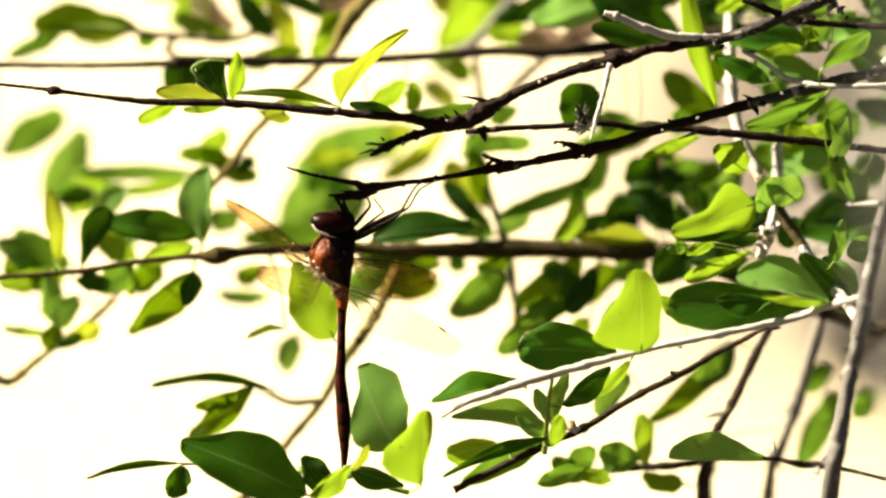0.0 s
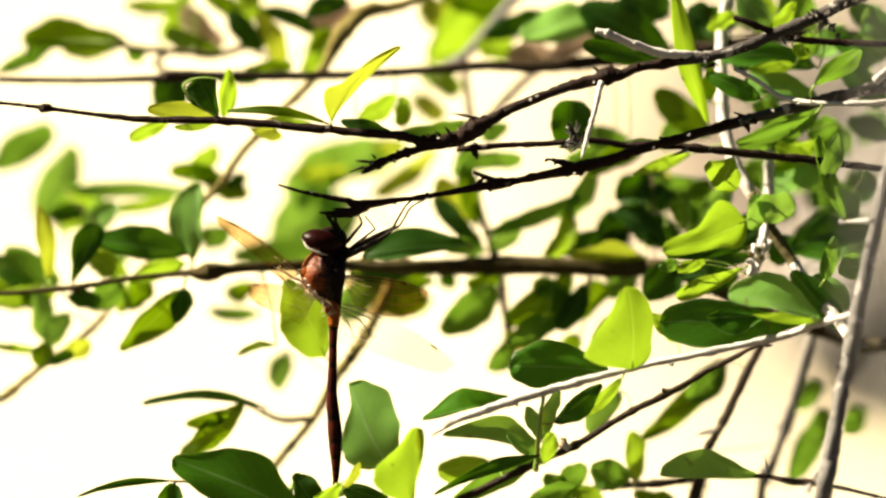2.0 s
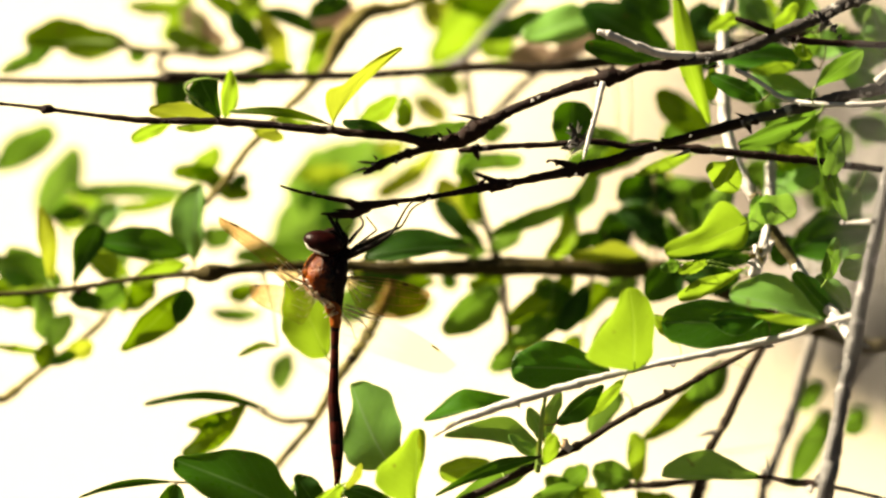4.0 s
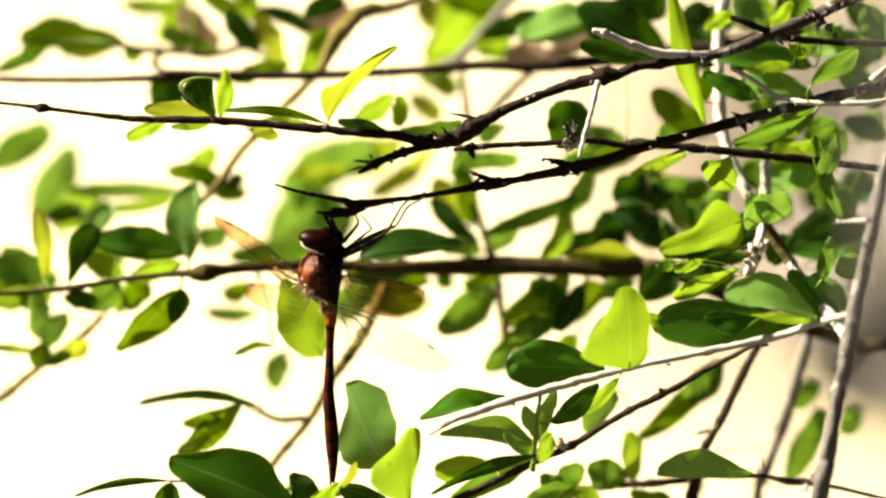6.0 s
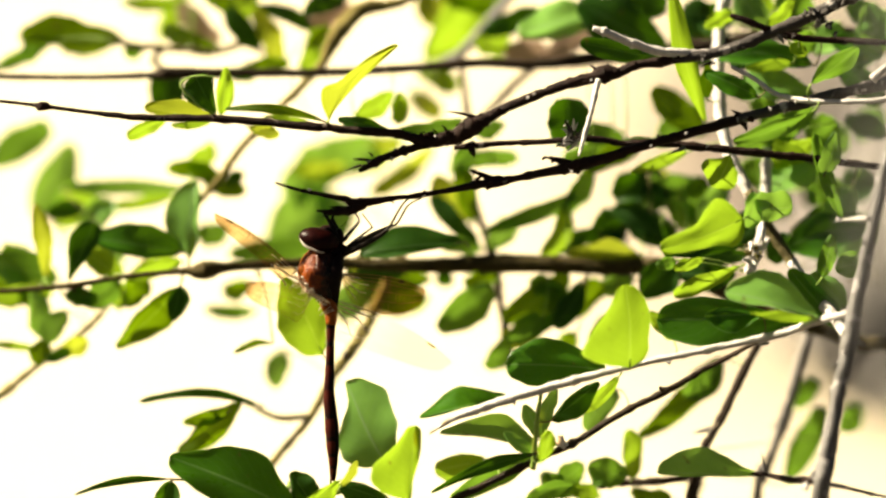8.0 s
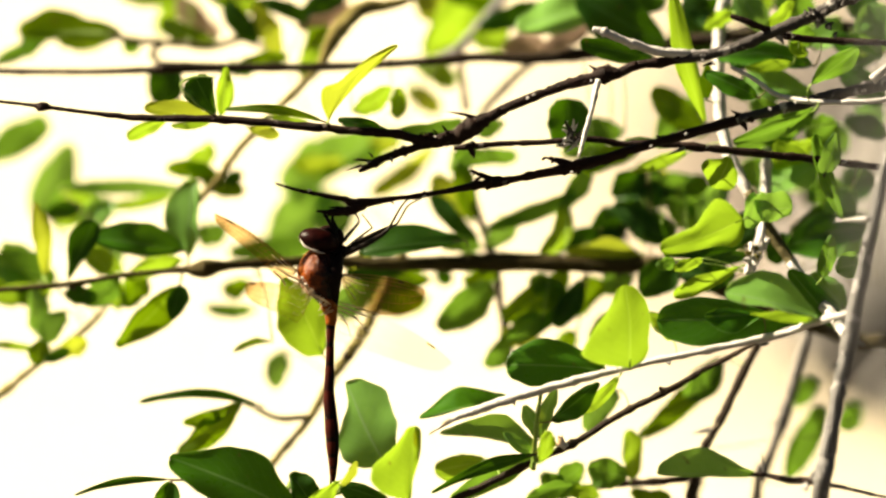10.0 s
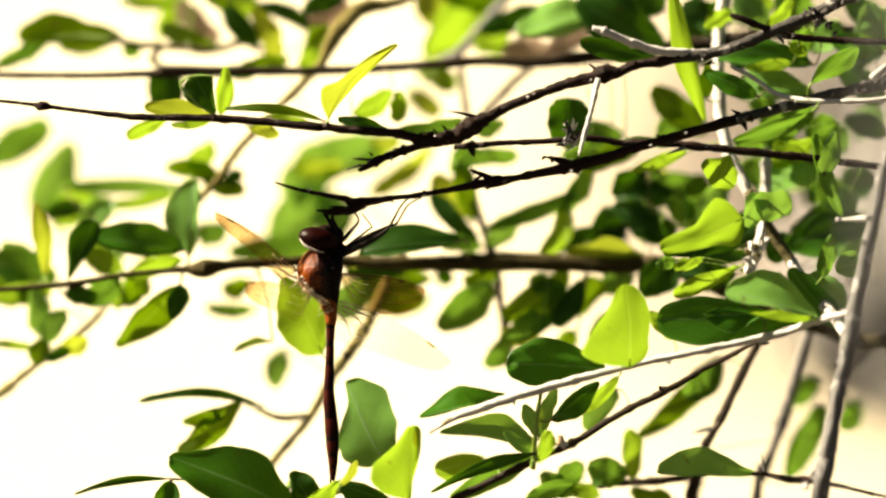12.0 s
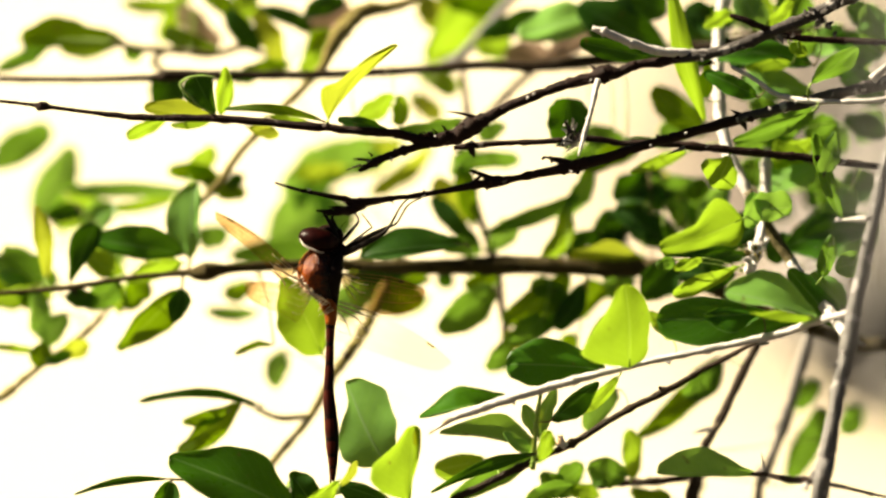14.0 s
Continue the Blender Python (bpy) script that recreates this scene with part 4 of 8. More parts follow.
bud(perch, (57.4, 1, 975.4), 0.48, BARK_PALE, 94)
bud(perch, (61.9, 1.2, 976.6), 0.48, BARK_PALE, 95)
bud(upper_base, (70.5, 9.2, 992.9), 0.9, BARK_UMBER, 96)
bud(upper_base, (72.5, 9.3, 993.5), 1, BARK_UMBER, 97)
bud(upper_base, (69, 7.9, 987.3), 0.8, BARK_UMBER, 98)
bud(upper_base, (61.6, 7.9, 987.1), 0.7, BARK_UMBER, 99)
leaf_margin = stem("leaf_margin", front, [(-40.7, 14.2, 978.0, 0.12), (-43.1, 14.2, 978.2, 0.20), (-45.3, 14.2, 977.9, 0.24), (-46.8, 14.0, 977.0, 0.26), (-46.7, 13.7, 976.1, 0.26), (-45.1, 13.3, 974.5, 0.24), (-43.7, 13.0, 973.1, 0.20), (-41.1, 13.6, 971.3, 0.15)], SHOOT, 0.0, "pale lit margin of a folded leaf")
# leaves on main_stem
leaf(main_stem, (70.8, 7.1, 953.7), (65.8, 10.8, 968.5), MID, 28, left=(1.06, 1.63, 1.74, 1.74, 1.29), right=(0.84, 1.29, 1.4, 1.52, 1.18), fold=0.06, sweep=0.06, twig=(75.6, 4.2, 954.3))
leaf(main_stem, (74.6, 1.3, 946.9), (69.2, 1.1, 946.1), MID, -8, left=(1.14, 2.08, 2.2, 1.76, 0.96), right=(1.98, 2.62, 2.58, 2.32, 1.12), sweep=-0.06, twig=(73.6, -3.6, 948.1))
leaf(main_stem, (76.9, 26.3, 948), (61.4, 25.4, 944.2), GREEN, 6, left=(2.13, 2.84, 3.95, 3.66, 1.96), right=(2.51, 2.88, 3.79, 2.94, 1.8), sweep=-0.03, twig=(75.6, 4.2, 954.3))
leaf(main_stem, (80.1, 38, 961.6), (72.2, 38.8, 964.8), MATURE, 0, left=(1.42, 1.86, 2.16, 1.7, 1.1), right=(1.38, 2.19, 2.29, 1.67, 1.09), twig=(79.5, 7.7, 968.2))
# leaves on low_twig
leaf(low_twig, (55.7, -17.4, 913.2), (37.3, -17.3, 913.6), SAGE, 4, left=(0.28, 0.38, 0.38, 0.52, 0.38), right=(1.51, 3.51, 4.7, 4.1, 2.51), twig=(56.1, -9.7, 911.3))
# leaves on upper_twig
leaf(upper_twig, (-21, 12.3, 970.2), (-39.3, 12.8, 972.5), OLIVE, 0, left=(0.4, 0.75, 0.85, 0.65, 0.4), right=(0.55, 0.85, 0.85, 0.65, 0.4), sweep=-0.06, twig=(-20.7, 5.2, 970.8))
leaf(upper_twig, (-20.8, 8.4, 971.2), (-8.5, 11.7, 984.5), LEMON, 34, left=(4.12, 2.44, 1.59, 1.11, 0.63), right=(0.34, 0.99, 1.35, 0.99, 0.46), fold=0.06, sweep=0.13, twig=(-20.7, 5.2, 970.8))
leaf(upper_twig, (-9.5, 9.9, 969.1), (-19, 10.5, 971.3), MATURE, 0, left=(0.73, 1.03, 1.23, 1.23, 0.73), right=(0.53, 1.13, 1.23, 0.93, 0.53), twig=(-9.4, 5, 970))
leaf(upper_twig, (3.6, 27, 967.2), (-8.3, 26.4, 965), MID, -12, left=(0.85, 1.14, 1.08, 1.06, 0.7), right=(1.03, 1.56, 1.5, 1.56, 0.92), sweep=0.06, twig=(4, 5.3, 971.1))
leaf(upper_twig, (38.4, 17.9, 980.3), (24, 18.6, 983.3), MATURE, 0, left=(1.18, 1.78, 2.18, 1.88, 1.28), right=(0.58, 1.18, 1.48, 1.48, 1.18), twig=(38.6, 8.1, 982.4))
# leaves on long_twig
leaf(long_twig, (-40.7, 13.5, 971), (-44.4, 15.2, 978), MATURE, 0, left=(1.06, 2.16, 3.06, 3.36, 2.36), right=(0.76, 1.26, 1.86, 2.56, 1.86), twig=(-40.4, 5.6, 972.4))
leaf(long_twig, (-40.1, 19.3, 969.5), (-39.2, 21.5, 978.3), YOUNG, 30, left=(1.17, 1.64, 1.87, 1.41, 0.71), right=(1.41, 2.22, 1.87, 1.17, 0.52), fold=0.06, twig=(-40.4, 5.6, 972.4))
leaf(long_twig, (-41.1, 16.4, 970.3), (-53.5, 16.9, 972.1), LEMON, -34, left=(0.83, 1.07, 1.19, 1.19, 0.95), right=(1.31, 2.52, 2.89, 2.04, 1.19), fold=0.06, twig=(-40.4, 5.6, 972.4))
leaf(long_twig, (-48.5, 19.4, 969.9), (-56.8, 18.5, 966.2), YOUNG, -28, left=(0.69, 1.15, 1.38, 1.49, 1.04), right=(0.69, 0.92, 1.38, 1.61, 1.15), fold=0.06, twig=(-48.2, 5.7, 972.5))
leaf(long_twig, (-41.3, 17.3, 969.7), (-48.7, 17, 968.5), YOUNG, -25, left=(0.88, 1.21, 1.21, 0.99, 0.66), right=(0.37, 0.48, 0.48, 0.48, 0.37), fold=0.06, twig=(-40.4, 5.6, 972.4))
leaf(long_twig, (-35.2, 20.8, 967.2), (-29.5, 20.5, 966.2), LEMON, 34, left=(0.98, 1.55, 1.71, 1.53, 0.82), right=(1.01, 1.45, 1.47, 1.4, 0.87), fold=0.06, twig=(-34.4, 5.5, 972))
leaf(long_twig, (-31.3, 20.3, 969.5), (-24.4, 20.1, 968.5), YOUNG, 22, left=(0.52, 0.81, 0.75, 0.7, 0.41), right=(0.68, 0.77, 0.98, 0.81, 0.47), fold=0.06, twig=(-31.7, 5.4, 971.8))
# leaves on perch_base
leaf(perch_base, (66.4, 29.1, 971.5), (53.2, 29.9, 974.7), SAGE, 16, left=(1.91, 2.16, 2.92, 2.52, 1.32), right=(1.36, 2.68, 2.85, 2.02, 1.49), sweep=0.02, twig=(65.7, 6.4, 975.7))
leaf(perch_base, (79, 33.5, 968.5), (70.7, 35.2, 975.3), GREEN, 6, left=(2.22, 2.89, 2.48, 2.37, 1.39), right=(1.66, 1.98, 2.3, 2.08, 1.08), sweep=-0.05, twig=(77.6, 11.3, 977.5))
leaf(perch_base, (66.9, 27.5, 969.4), (52.2, 25.6, 961.7), MID, -25, left=(1.81, 2.46, 3.21, 2.45, 1.04), right=(1.71, 2.98, 2.88, 2.46, 1.24), twig=(65.8, 6.5, 975.7))
# leaves on bright_twig
leaf(bright_twig, (55.8, 14.3, 974.3), (46.2, 15.5, 978.8), GREEN, 10, left=(1.58, 2.19, 2.3, 1.79, 1.18), right=(0.97, 1.38, 1.48, 1.18, 0.77), twig=(56.8, 7.1, 977.8))
leaf(bright_twig, (64.4, 0.3, 979.8), (72.7, 1.9, 986.4), MID, 26, left=(1.24, 1.9, 2.01, 1.68, 1.02), right=(0.8, 1.68, 2.12, 2.12, 1.24), fold=0.06, twig=(64.3, 4.2, 976))
leaf(bright_twig, (65.3, 0.2, 975.3), (51.2, -1.4, 969.1), MID, -28, left=(0.81, 1.49, 1.71, 1.49, 0.81), right=(0.59, 1.37, 1.82, 1.6, 1.04), fold=0.06, twig=(66, 3.9, 975.9))
# leaves on wire_twig
leaf(wire_twig, (21.8, 25.7, 962), (22.1, 27.9, 971), MATURE, 0, left=(2.51, 3.42, 3.62, 3.42, 2.51), right=(2.51, 3.72, 3.92, 3.72, 2.71), twig=(21.1, 7.6, 968.1))
leaf(wire_twig, (67.2, 7, 961.6), (69.5, 9, 969.3), SAGE, 18, left=(1.94, 1.99, 1.83, 1.59, 0.74), right=(1.26, 1.54, 1.59, 1.12, 0.7), sweep=-0.03, twig=(67.7, 8.6, 964.1))
leaf(wire_twig, (65.3, 23.3, 960.8), (58.8, 24.1, 963.7), YOUNG, -30, left=(1.1, 2.08, 2.22, 1.83, 0.97), right=(1.28, 1.92, 2.06, 1.56, 1.13), fold=0.06, sweep=0.04, twig=(64.8, 8.8, 964.4))
leaf(wire_twig, (42.5, 20.1, 964.3), (32.1, 20.2, 964.9), MID, -14, left=(0.5, 0.8, 0.73, 0.54, 0.4), right=(0.9, 1.18, 1.02, 1.03, 0.44), twig=(42.6, 7.3, 967.2))
leaf(wire_twig, (50.6, 7, 965.5), (48.1, 5.5, 959.7), YOUNG, -32, left=(1.2, 2.5, 3.32, 3.44, 2.5), right=(1.32, 4.39, 5.33, 3.68, 1.67), fold=0.06, twig=(51, 7.5, 966.2))
leaf(wire_twig, (73.5, 31.9, 953.9), (69.2, 29.6, 944.5), SAGE, -6, left=(2, 3.06, 2.79, 2.19, 1.31), right=(2.01, 2.57, 2.45, 2.33, 1.21), sweep=-0.06, twig=(73.1, 8.8, 963.4))
leaf(wire_twig, (35.4, 43.3, 958.2), (25, 42.2, 953.8), OLIVE, -14, left=(1.48, 1.93, 1.83, 1.67, 0.94), right=(1.46, 2.18, 2.13, 1.63, 1.14), sweep=-0.07, twig=(34.9, 7.9, 967.5))
leaf(wire_twig, (72.8, 32.2, 952.6), (66.7, 32.1, 952.1), MID, -18, left=(1.69, 3.19, 3.64, 2.54, 1.6), right=(1.71, 2.88, 3.31, 3.12, 1.6), twig=(74.1, 9.1, 963.2))
# leaves on top_wire
leaf(top_wire, (57.7, 24.1, 984.4), (62.1, 25.4, 989.5), YOUNG, 20, left=(1.17, 1.61, 1.54, 1.42, 0.84), right=(1.18, 1.25, 1.51, 0.98, 0.68), fold=0.06, sweep=-0.03, twig=(57, 9.1, 987.9))
leaf(top_wire, (66.3, 27.4, 977.1), (48.7, 27.8, 978.7), GREEN, 10, left=(1.49, 2.09, 1.99, 2, 1.1), right=(1.53, 2.2, 2.53, 1.73, 1.17), sweep=-0.07, twig=(66.7, 12.5, 985.2))
leaf(top_wire, (62.2, 25.6, 977.9), (53.7, 25.3, 976.9), YOUNG, -16, left=(0.8, 1.1, 1.02, 1.09, 0.59), right=(0.89, 1.13, 1.14, 0.93, 0.59), sweep=-0.02, twig=(62.6, 11.4, 985.8))
leaf(top_wire, (61.3, 18.6, 983.1), (64.5, 18.1, 981), YOUNG, 20, left=(0.97, 1.54, 1.29, 1.21, 0.87), right=(0.78, 1.07, 1.12, 1.29, 0.62), fold=0.06, sweep=-0.01, twig=(61.7, 11.1, 986))
leaf(top_wire, (79.9, 37.7, 977.2), (69.6, 38.4, 979.9), GREEN, 4, left=(1.86, 3.41, 2.6, 2.12, 1.52), right=(2.03, 3.04, 2.61, 2.01, 1.2), sweep=0.07, twig=(79.3, 13.8, 984.4))
leaf(top_wire, (78.5, 27.9, 979.1), (75.6, 30, 987.7), SAGE, -10, left=(1.46, 2.8, 2.89, 2.41, 1.56), right=(1.59, 2.42, 3.27, 2.62, 1.51), twig=(79.7, 13.9, 984.3))
# leaves on pale_stem
leaf(pale_stem, (40.3, 23.2, 993.4), (47.1, 17.2, 969.3), YOUNG, -26, left=(1.33, 2, 2.23, 1.67, 0.77), right=(1.33, 2, 2.23, 1.67, 0.77), fold=0.06, sweep=-0.08, twig=(50.2, 38.5, 986.4))
leaf(pale_stem, (58, 34.8, 981.9), (52.4, 36.5, 988.8), SAGE, 18, left=(1.77, 2.53, 3.39, 2.54, 1.68), right=(1.9, 2.81, 2.63, 2.44, 1.78), sweep=0.03, twig=(49.2, 35.3, 981.1))
leaf(pale_stem, (52.1, 33.6, 985.3), (46.4, 33, 982.9), YOUNG, -20, left=(1.01, 1.12, 1.41, 1.06, 0.64), right=(1.25, 1.64, 1.9, 1.61, 0.82), fold=0.06, sweep=-0.02, twig=(49.8, 37.5, 984.8))
leaf(pale_stem, (46.5, 16.2, 973.4), (46.9, 17.7, 979.5), YOUNG, 24, left=(0.67, 0.99, 1.32, 0.89, 0.68), right=(0.91, 1.38, 1.17, 1.49, 0.74), fold=0.06, sweep=0.05, twig=(49.2, 27.8, 970.4))
leaf(pale_stem, (47.8, 49.7, 959), (37.6, 51.8, 967.4), OLIVE, -12, left=(1.99, 2.95, 3.3, 2.94, 1.75), right=(1.59, 2.42, 2.6, 2.46, 1.49), sweep=-0.01, twig=(50, 25, 965.5))
leaf(pale_stem, (43.7, 23.7, 962.2), (33.2, 22.7, 958.3), YOUNG, -22, left=(0.62, 1.08, 1.12, 0.86, 0.52), right=(1.02, 1.56, 1.42, 1.13, 0.55), fold=0.06, sweep=-0.01, twig=(50.4, 24.1, 963.9))
leaf(pale_stem, (52.8, -9.3, 958), (38.1, -10.8, 952.2), YOUNG, -20, left=(3.72, 2.77, 2.24, 1.92, 1.39), right=(5.4, 4.56, 2.66, 2.34, 1.82), fold=0.06, twig=(56.1, 16.4, 953.1))
leaf(pale_stem, (54, -4, 958.7), (61.3, -4.1, 958.4), SAGE, 36, left=(3.47, 3.84, 4.08, 3.84, 2.48), right=(2.61, 2.85, 2.61, 2.11, 1.62), fold=0.06, twig=(55.5, 16.9, 954))
leaf(pale_stem, (54.9, -4.3, 961.6), (53, -5.8, 955.4), SAGE, -36, left=(1.58, 2.02, 2.68, 2.46, 1.02), right=(1.17, 1.81, 1.81, 1.48, 0.83), fold=0.06, sweep=-0.01, twig=(54.3, 17.9, 955.6))
leaf(pale_stem, (66.9, 2.7, 944.1), (69.1, 4.5, 951.4), MID, 22, left=(1.27, 1.62, 1.69, 1.28, 0.66), right=(1.26, 1.68, 1.73, 1.23, 0.68), fold=0.06, sweep=0.03, twig=(65.6, 9.5, 940.4))
leaf(pale_stem, (71.9, 5.1, 933.1), (61.2, 7.9, 944.4), GREEN, -8, left=(1.22, 2.01, 2.22, 2.33, 1.29), right=(1.11, 2.47, 2.43, 2.39, 1.31), sweep=0.01, twig=(71.1, 2.7, 933.3))
leaf(pale_stem, (53, 52.1, 952), (62.3, 51.8, 951), MID, 18, left=(2.48, 3.08, 3.01, 2.72, 1.33), right=(2.18, 3.23, 3.51, 2.43, 1.21), twig=(51, 22.9, 962.1))
leaf(pale_stem, (56.3, 30.7, 978), (50.2, 30.8, 978.5), MATURE, 8, left=(1.13, 2.38, 2.73, 2.52, 1.16), right=(1.15, 2.1, 2.28, 2.48, 1.27), twig=(49, 32.7, 977.3))
leaf(pale_stem, (54.6, 39.1, 967.7), (60.7, 38.6, 965.7), MID, 18, left=(1.33, 2.2, 2.78, 1.97, 1.11), right=(1.45, 2.25, 2.67, 2.46, 1.27), twig=(49.1, 28.5, 971.4))
# leaves on pale_stem_b
leaf(pale_stem_b, (53.8, 8, 948.8), (38.8, 7.6, 947.2), MATURE, -4, left=(0.56, 0.96, 1.06, 0.96, 0.56), right=(0.56, 0.76, 0.86, 0.76, 0.41), twig=(55.9, 15.2, 946.5))
leaf(pale_stem_b, (46.1, 7.4, 946.5), (40.7, 6.9, 944.6), YOUNG, -22, left=(0.64, 1.1, 1.16, 1.12, 0.66), right=(0.69, 0.95, 1.44, 1.23, 0.66), fold=0.06, twig=(54.2, 12.5, 942.4))
leaf(pale_stem_b, (41.1, 8.3, 946), (37.6, 8, 944.8), MID, -10, left=(0.93, 1.3, 1.17, 1.02, 0.67), right=(0.74, 1.41, 1.08, 1.11, 0.61), twig=(54.2, 12.5, 942.4))
leaf(pale_stem_b, (52.8, 9, 944.8), (40.6, 7.8, 939.6), YOUNG, -22, left=(0.62, 1.16, 1.38, 1.38, 1.05), right=(0.84, 1.49, 1.92, 1.92, 1.49), fold=0.06, twig=(54.5, 13, 943.1))
leaf(pale_stem_b, (60.7, 62.8, 945.4), (67.4, 64.5, 952.1), SAGE, 28, left=(2.53, 3.43, 3.13, 2.79, 2.03), right=(2.21, 3.32, 3.44, 2.62, 1.47), fold=0.06, sweep=-0.01, twig=(57.5, 23, 955.5))
leaf(pale_stem_b, (55, 19.2, 944.1), (40.6, 19.5, 945.5), MATURE, 0, left=(1.17, 1.65, 1.63, 1.24, 0.86), right=(1.11, 1.61, 1.91, 1.35, 0.99), sweep=0.05, twig=(55.3, 14.2, 945.1))
leaf(pale_stem_b, (52.5, 24.1, 939.1), (42.3, 24.2, 939.5), MATURE, 0, left=(1.59, 2.41, 3.12, 2.64, 1.45), right=(1.39, 2.48, 2.47, 2.28, 1.28), sweep=0.02, twig=(54.2, 12.5, 942.4))
leaf(pale_stem_b, (64.7, 32.8, 957.5), (57, 31.5, 952.3), SAGE, 26, left=(1.86, 2.77, 2.76, 2.39, 1.46), right=(1.76, 2.42, 3.08, 2.82, 1.36), twig=(57.7, 25.6, 959.8))
leaf(pale_stem_b, (57.5, 29.7, 944.9), (52.5, 30.6, 948.8), MATURE, 0, left=(1.8, 2.9, 3.06, 2.44, 1.39), right=(2, 3.01, 3.15, 2.59, 1.16), twig=(56.7, 18.6, 950.1))
leaf(pale_stem_b, (56.9, 29.1, 959.1), (66.5, 29.9, 962.4), YOUNG, 24, left=(1.57, 2.38, 3.05, 2.1, 1.25), right=(1.82, 2.52, 2.4, 2.06, 1.2), twig=(57.7, 26, 960.3))
leaf(pale_stem_b, (66.5, 29, 958.6), (62, 28.2, 955.7), SAGE, 8, left=(1.61, 2.77, 2.72, 2.65, 1.46), right=(1.8, 2.74, 3.03, 2.22, 1.28), twig=(57.7, 25.6, 959.8))
leaf(pale_stem_b, (60.6, 32.5, 953.6), (56.5, 33.2, 956.6), SAGE, -18, left=(1.4, 2.12, 2.78, 2.11, 1.04), right=(1.65, 2.61, 2.57, 1.98, 1), twig=(57.6, 23.6, 956.6))
leaf(pale_stem_b, (52.3, 22.3, 944.6), (55.3, 23.3, 948.5), MATURE, -8, left=(1.4, 1.95, 2.69, 2.31, 1.19), right=(1.32, 2.02, 2.64, 2.26, 1.26), twig=(55.7, 14.8, 945.9))
leaf(pale_stem_b, (70.8, 34.7, 965.1), (64.7, 34.1, 962.6), MID, -18, left=(2.14, 3.11, 2.91, 1.96, 1.03), right=(1.75, 2.82, 2.62, 2.06, 0.92), twig=(57.6, 28, 963))
leaf(pale_stem_b, (62.8, 40, 961.7), (56.7, 40.5, 963.7), MID, -18, left=(1.73, 2.36, 2.28, 1.81, 0.81), right=(1.54, 2.84, 2.2, 2.08, 0.88), twig=(57.6, 28, 963))
leaf(pale_stem_b, (73.7, 56.7, 954.1), (68.2, 57.8, 958.5), SAGE, 8, left=(2.07, 3.06, 2.68, 2.35, 0.97), right=(2, 3.21, 3.29, 2.13, 1.09), twig=(57.6, 28, 963))
# leaves on leafy_twig
leaf(leafy_twig, (29.1, -6.1, 929.4), (10.9, -5.8, 930.6), GREEN, 20, left=(1.19, 2.67, 3.74, 3.95, 2.89), right=(2.04, 3.95, 4.8, 4.59, 3.1), fold=0.06, twig=(28.7, -12.9, 931))
leaf(leafy_twig, (12, 1.4, 922.6), (-4.4, 0.4, 918.5), GREEN, 30, left=(0.36, 0.47, 0.47, 0.47, 0.36), right=(1.45, 3.31, 4.12, 2.73, 1.11), fold=0.06, twig=(11.5, -14.1, 926.5))
leaf(leafy_twig, (65.8, -17.5, 941.7), (49.1, -16.4, 946.2), SAGE, 34, left=(0.46, 0.86, 1.22, 1.81, 1.58), right=(2.29, 4.68, 6.11, 5.4, 2.89), fold=0.06, twig=(66.4, -0.3, 936.8))
leaf(leafy_twig, (65.7, -7.8, 939.1), (37.4, -7.9, 939.1), GREEN, 8, left=(1.13, 3.14, 4.44, 4.74, 3.34), right=(0.39, 1.93, 3.54, 4.14, 2.93), twig=(65.7, -1.2, 936.8))
leaf(leafy_twig, (64.9, -19.4, 942.2), (53.4, -19.1, 943.5), YOUNG, -26, left=(0.72, 0.91, 0.73, 0.64, 0.29), right=(0.64, 0.88, 1.15, 0.72, 0.36), fold=0.06, twig=(62.7, -7.4, 937.3))
leaf(leafy_twig, (32.5, -16.7, 932.4), (31.8, -13.1, 946.9), YOUNG, 34, left=(10.19, 9.71, 7.08, 3.97, 2.54), right=(3.49, 3.97, 4.33, 4.09, 2.77), fold=0.06, twig=(32.5, -12.7, 931.9))
leaf(leafy_twig, (40.7, 5.8, 931.9), (36, 7, 936.5), YOUNG, 22, left=(1, 1.37, 1.49, 1.27, 0.87), right=(1.21, 1.93, 1.89, 1.46, 0.74), fold=0.06, sweep=-0.02, twig=(40.7, -12.3, 933.7))
leaf(leafy_twig, (31.1, 0.5, 926.9), (22.6, -1.2, 920.2), YOUNG, -22, left=(0.87, 1.26, 1.46, 1.32, 0.77), right=(0.76, 1.27, 1.42, 1.05, 0.6), fold=0.06, sweep=0.06, twig=(31.2, -12.8, 931.6))
leaf(leafy_twig, (71.4, 9.1, 936.6), (65.1, 10.6, 942.9), SAGE, -8, left=(1.06, 1.95, 1.81, 1.41, 1.05), right=(1.7, 2.57, 2.38, 1.82, 1.31), sweep=-0.04, twig=(70.8, 3.1, 937.5))
# added leaf, imitates a patch of light coming through the dark leaf behind
leaf(leafy_twig, (55.9, -10.5, 940.9), (45.7, -10.6, 940.3), GREEN, 14, left=(1.35, 2.79, 3.4, 2.58, 1.15), right=(0.53, 1.25, 1.45, 1.25, 0.74), twig=(56.3, -11.8, 936.8))
# leaves on green_shoot
leaf(green_shoot, (18.6, -4.5, 919.6), (27.4, -2.8, 926.4), MATURE, 0, left=(0.62, 1.22, 1.42, 1.22, 0.62), right=(1.52, 2.72, 2.72, 1.72, 0.72), twig=(16.3, -6.8, 920.1))
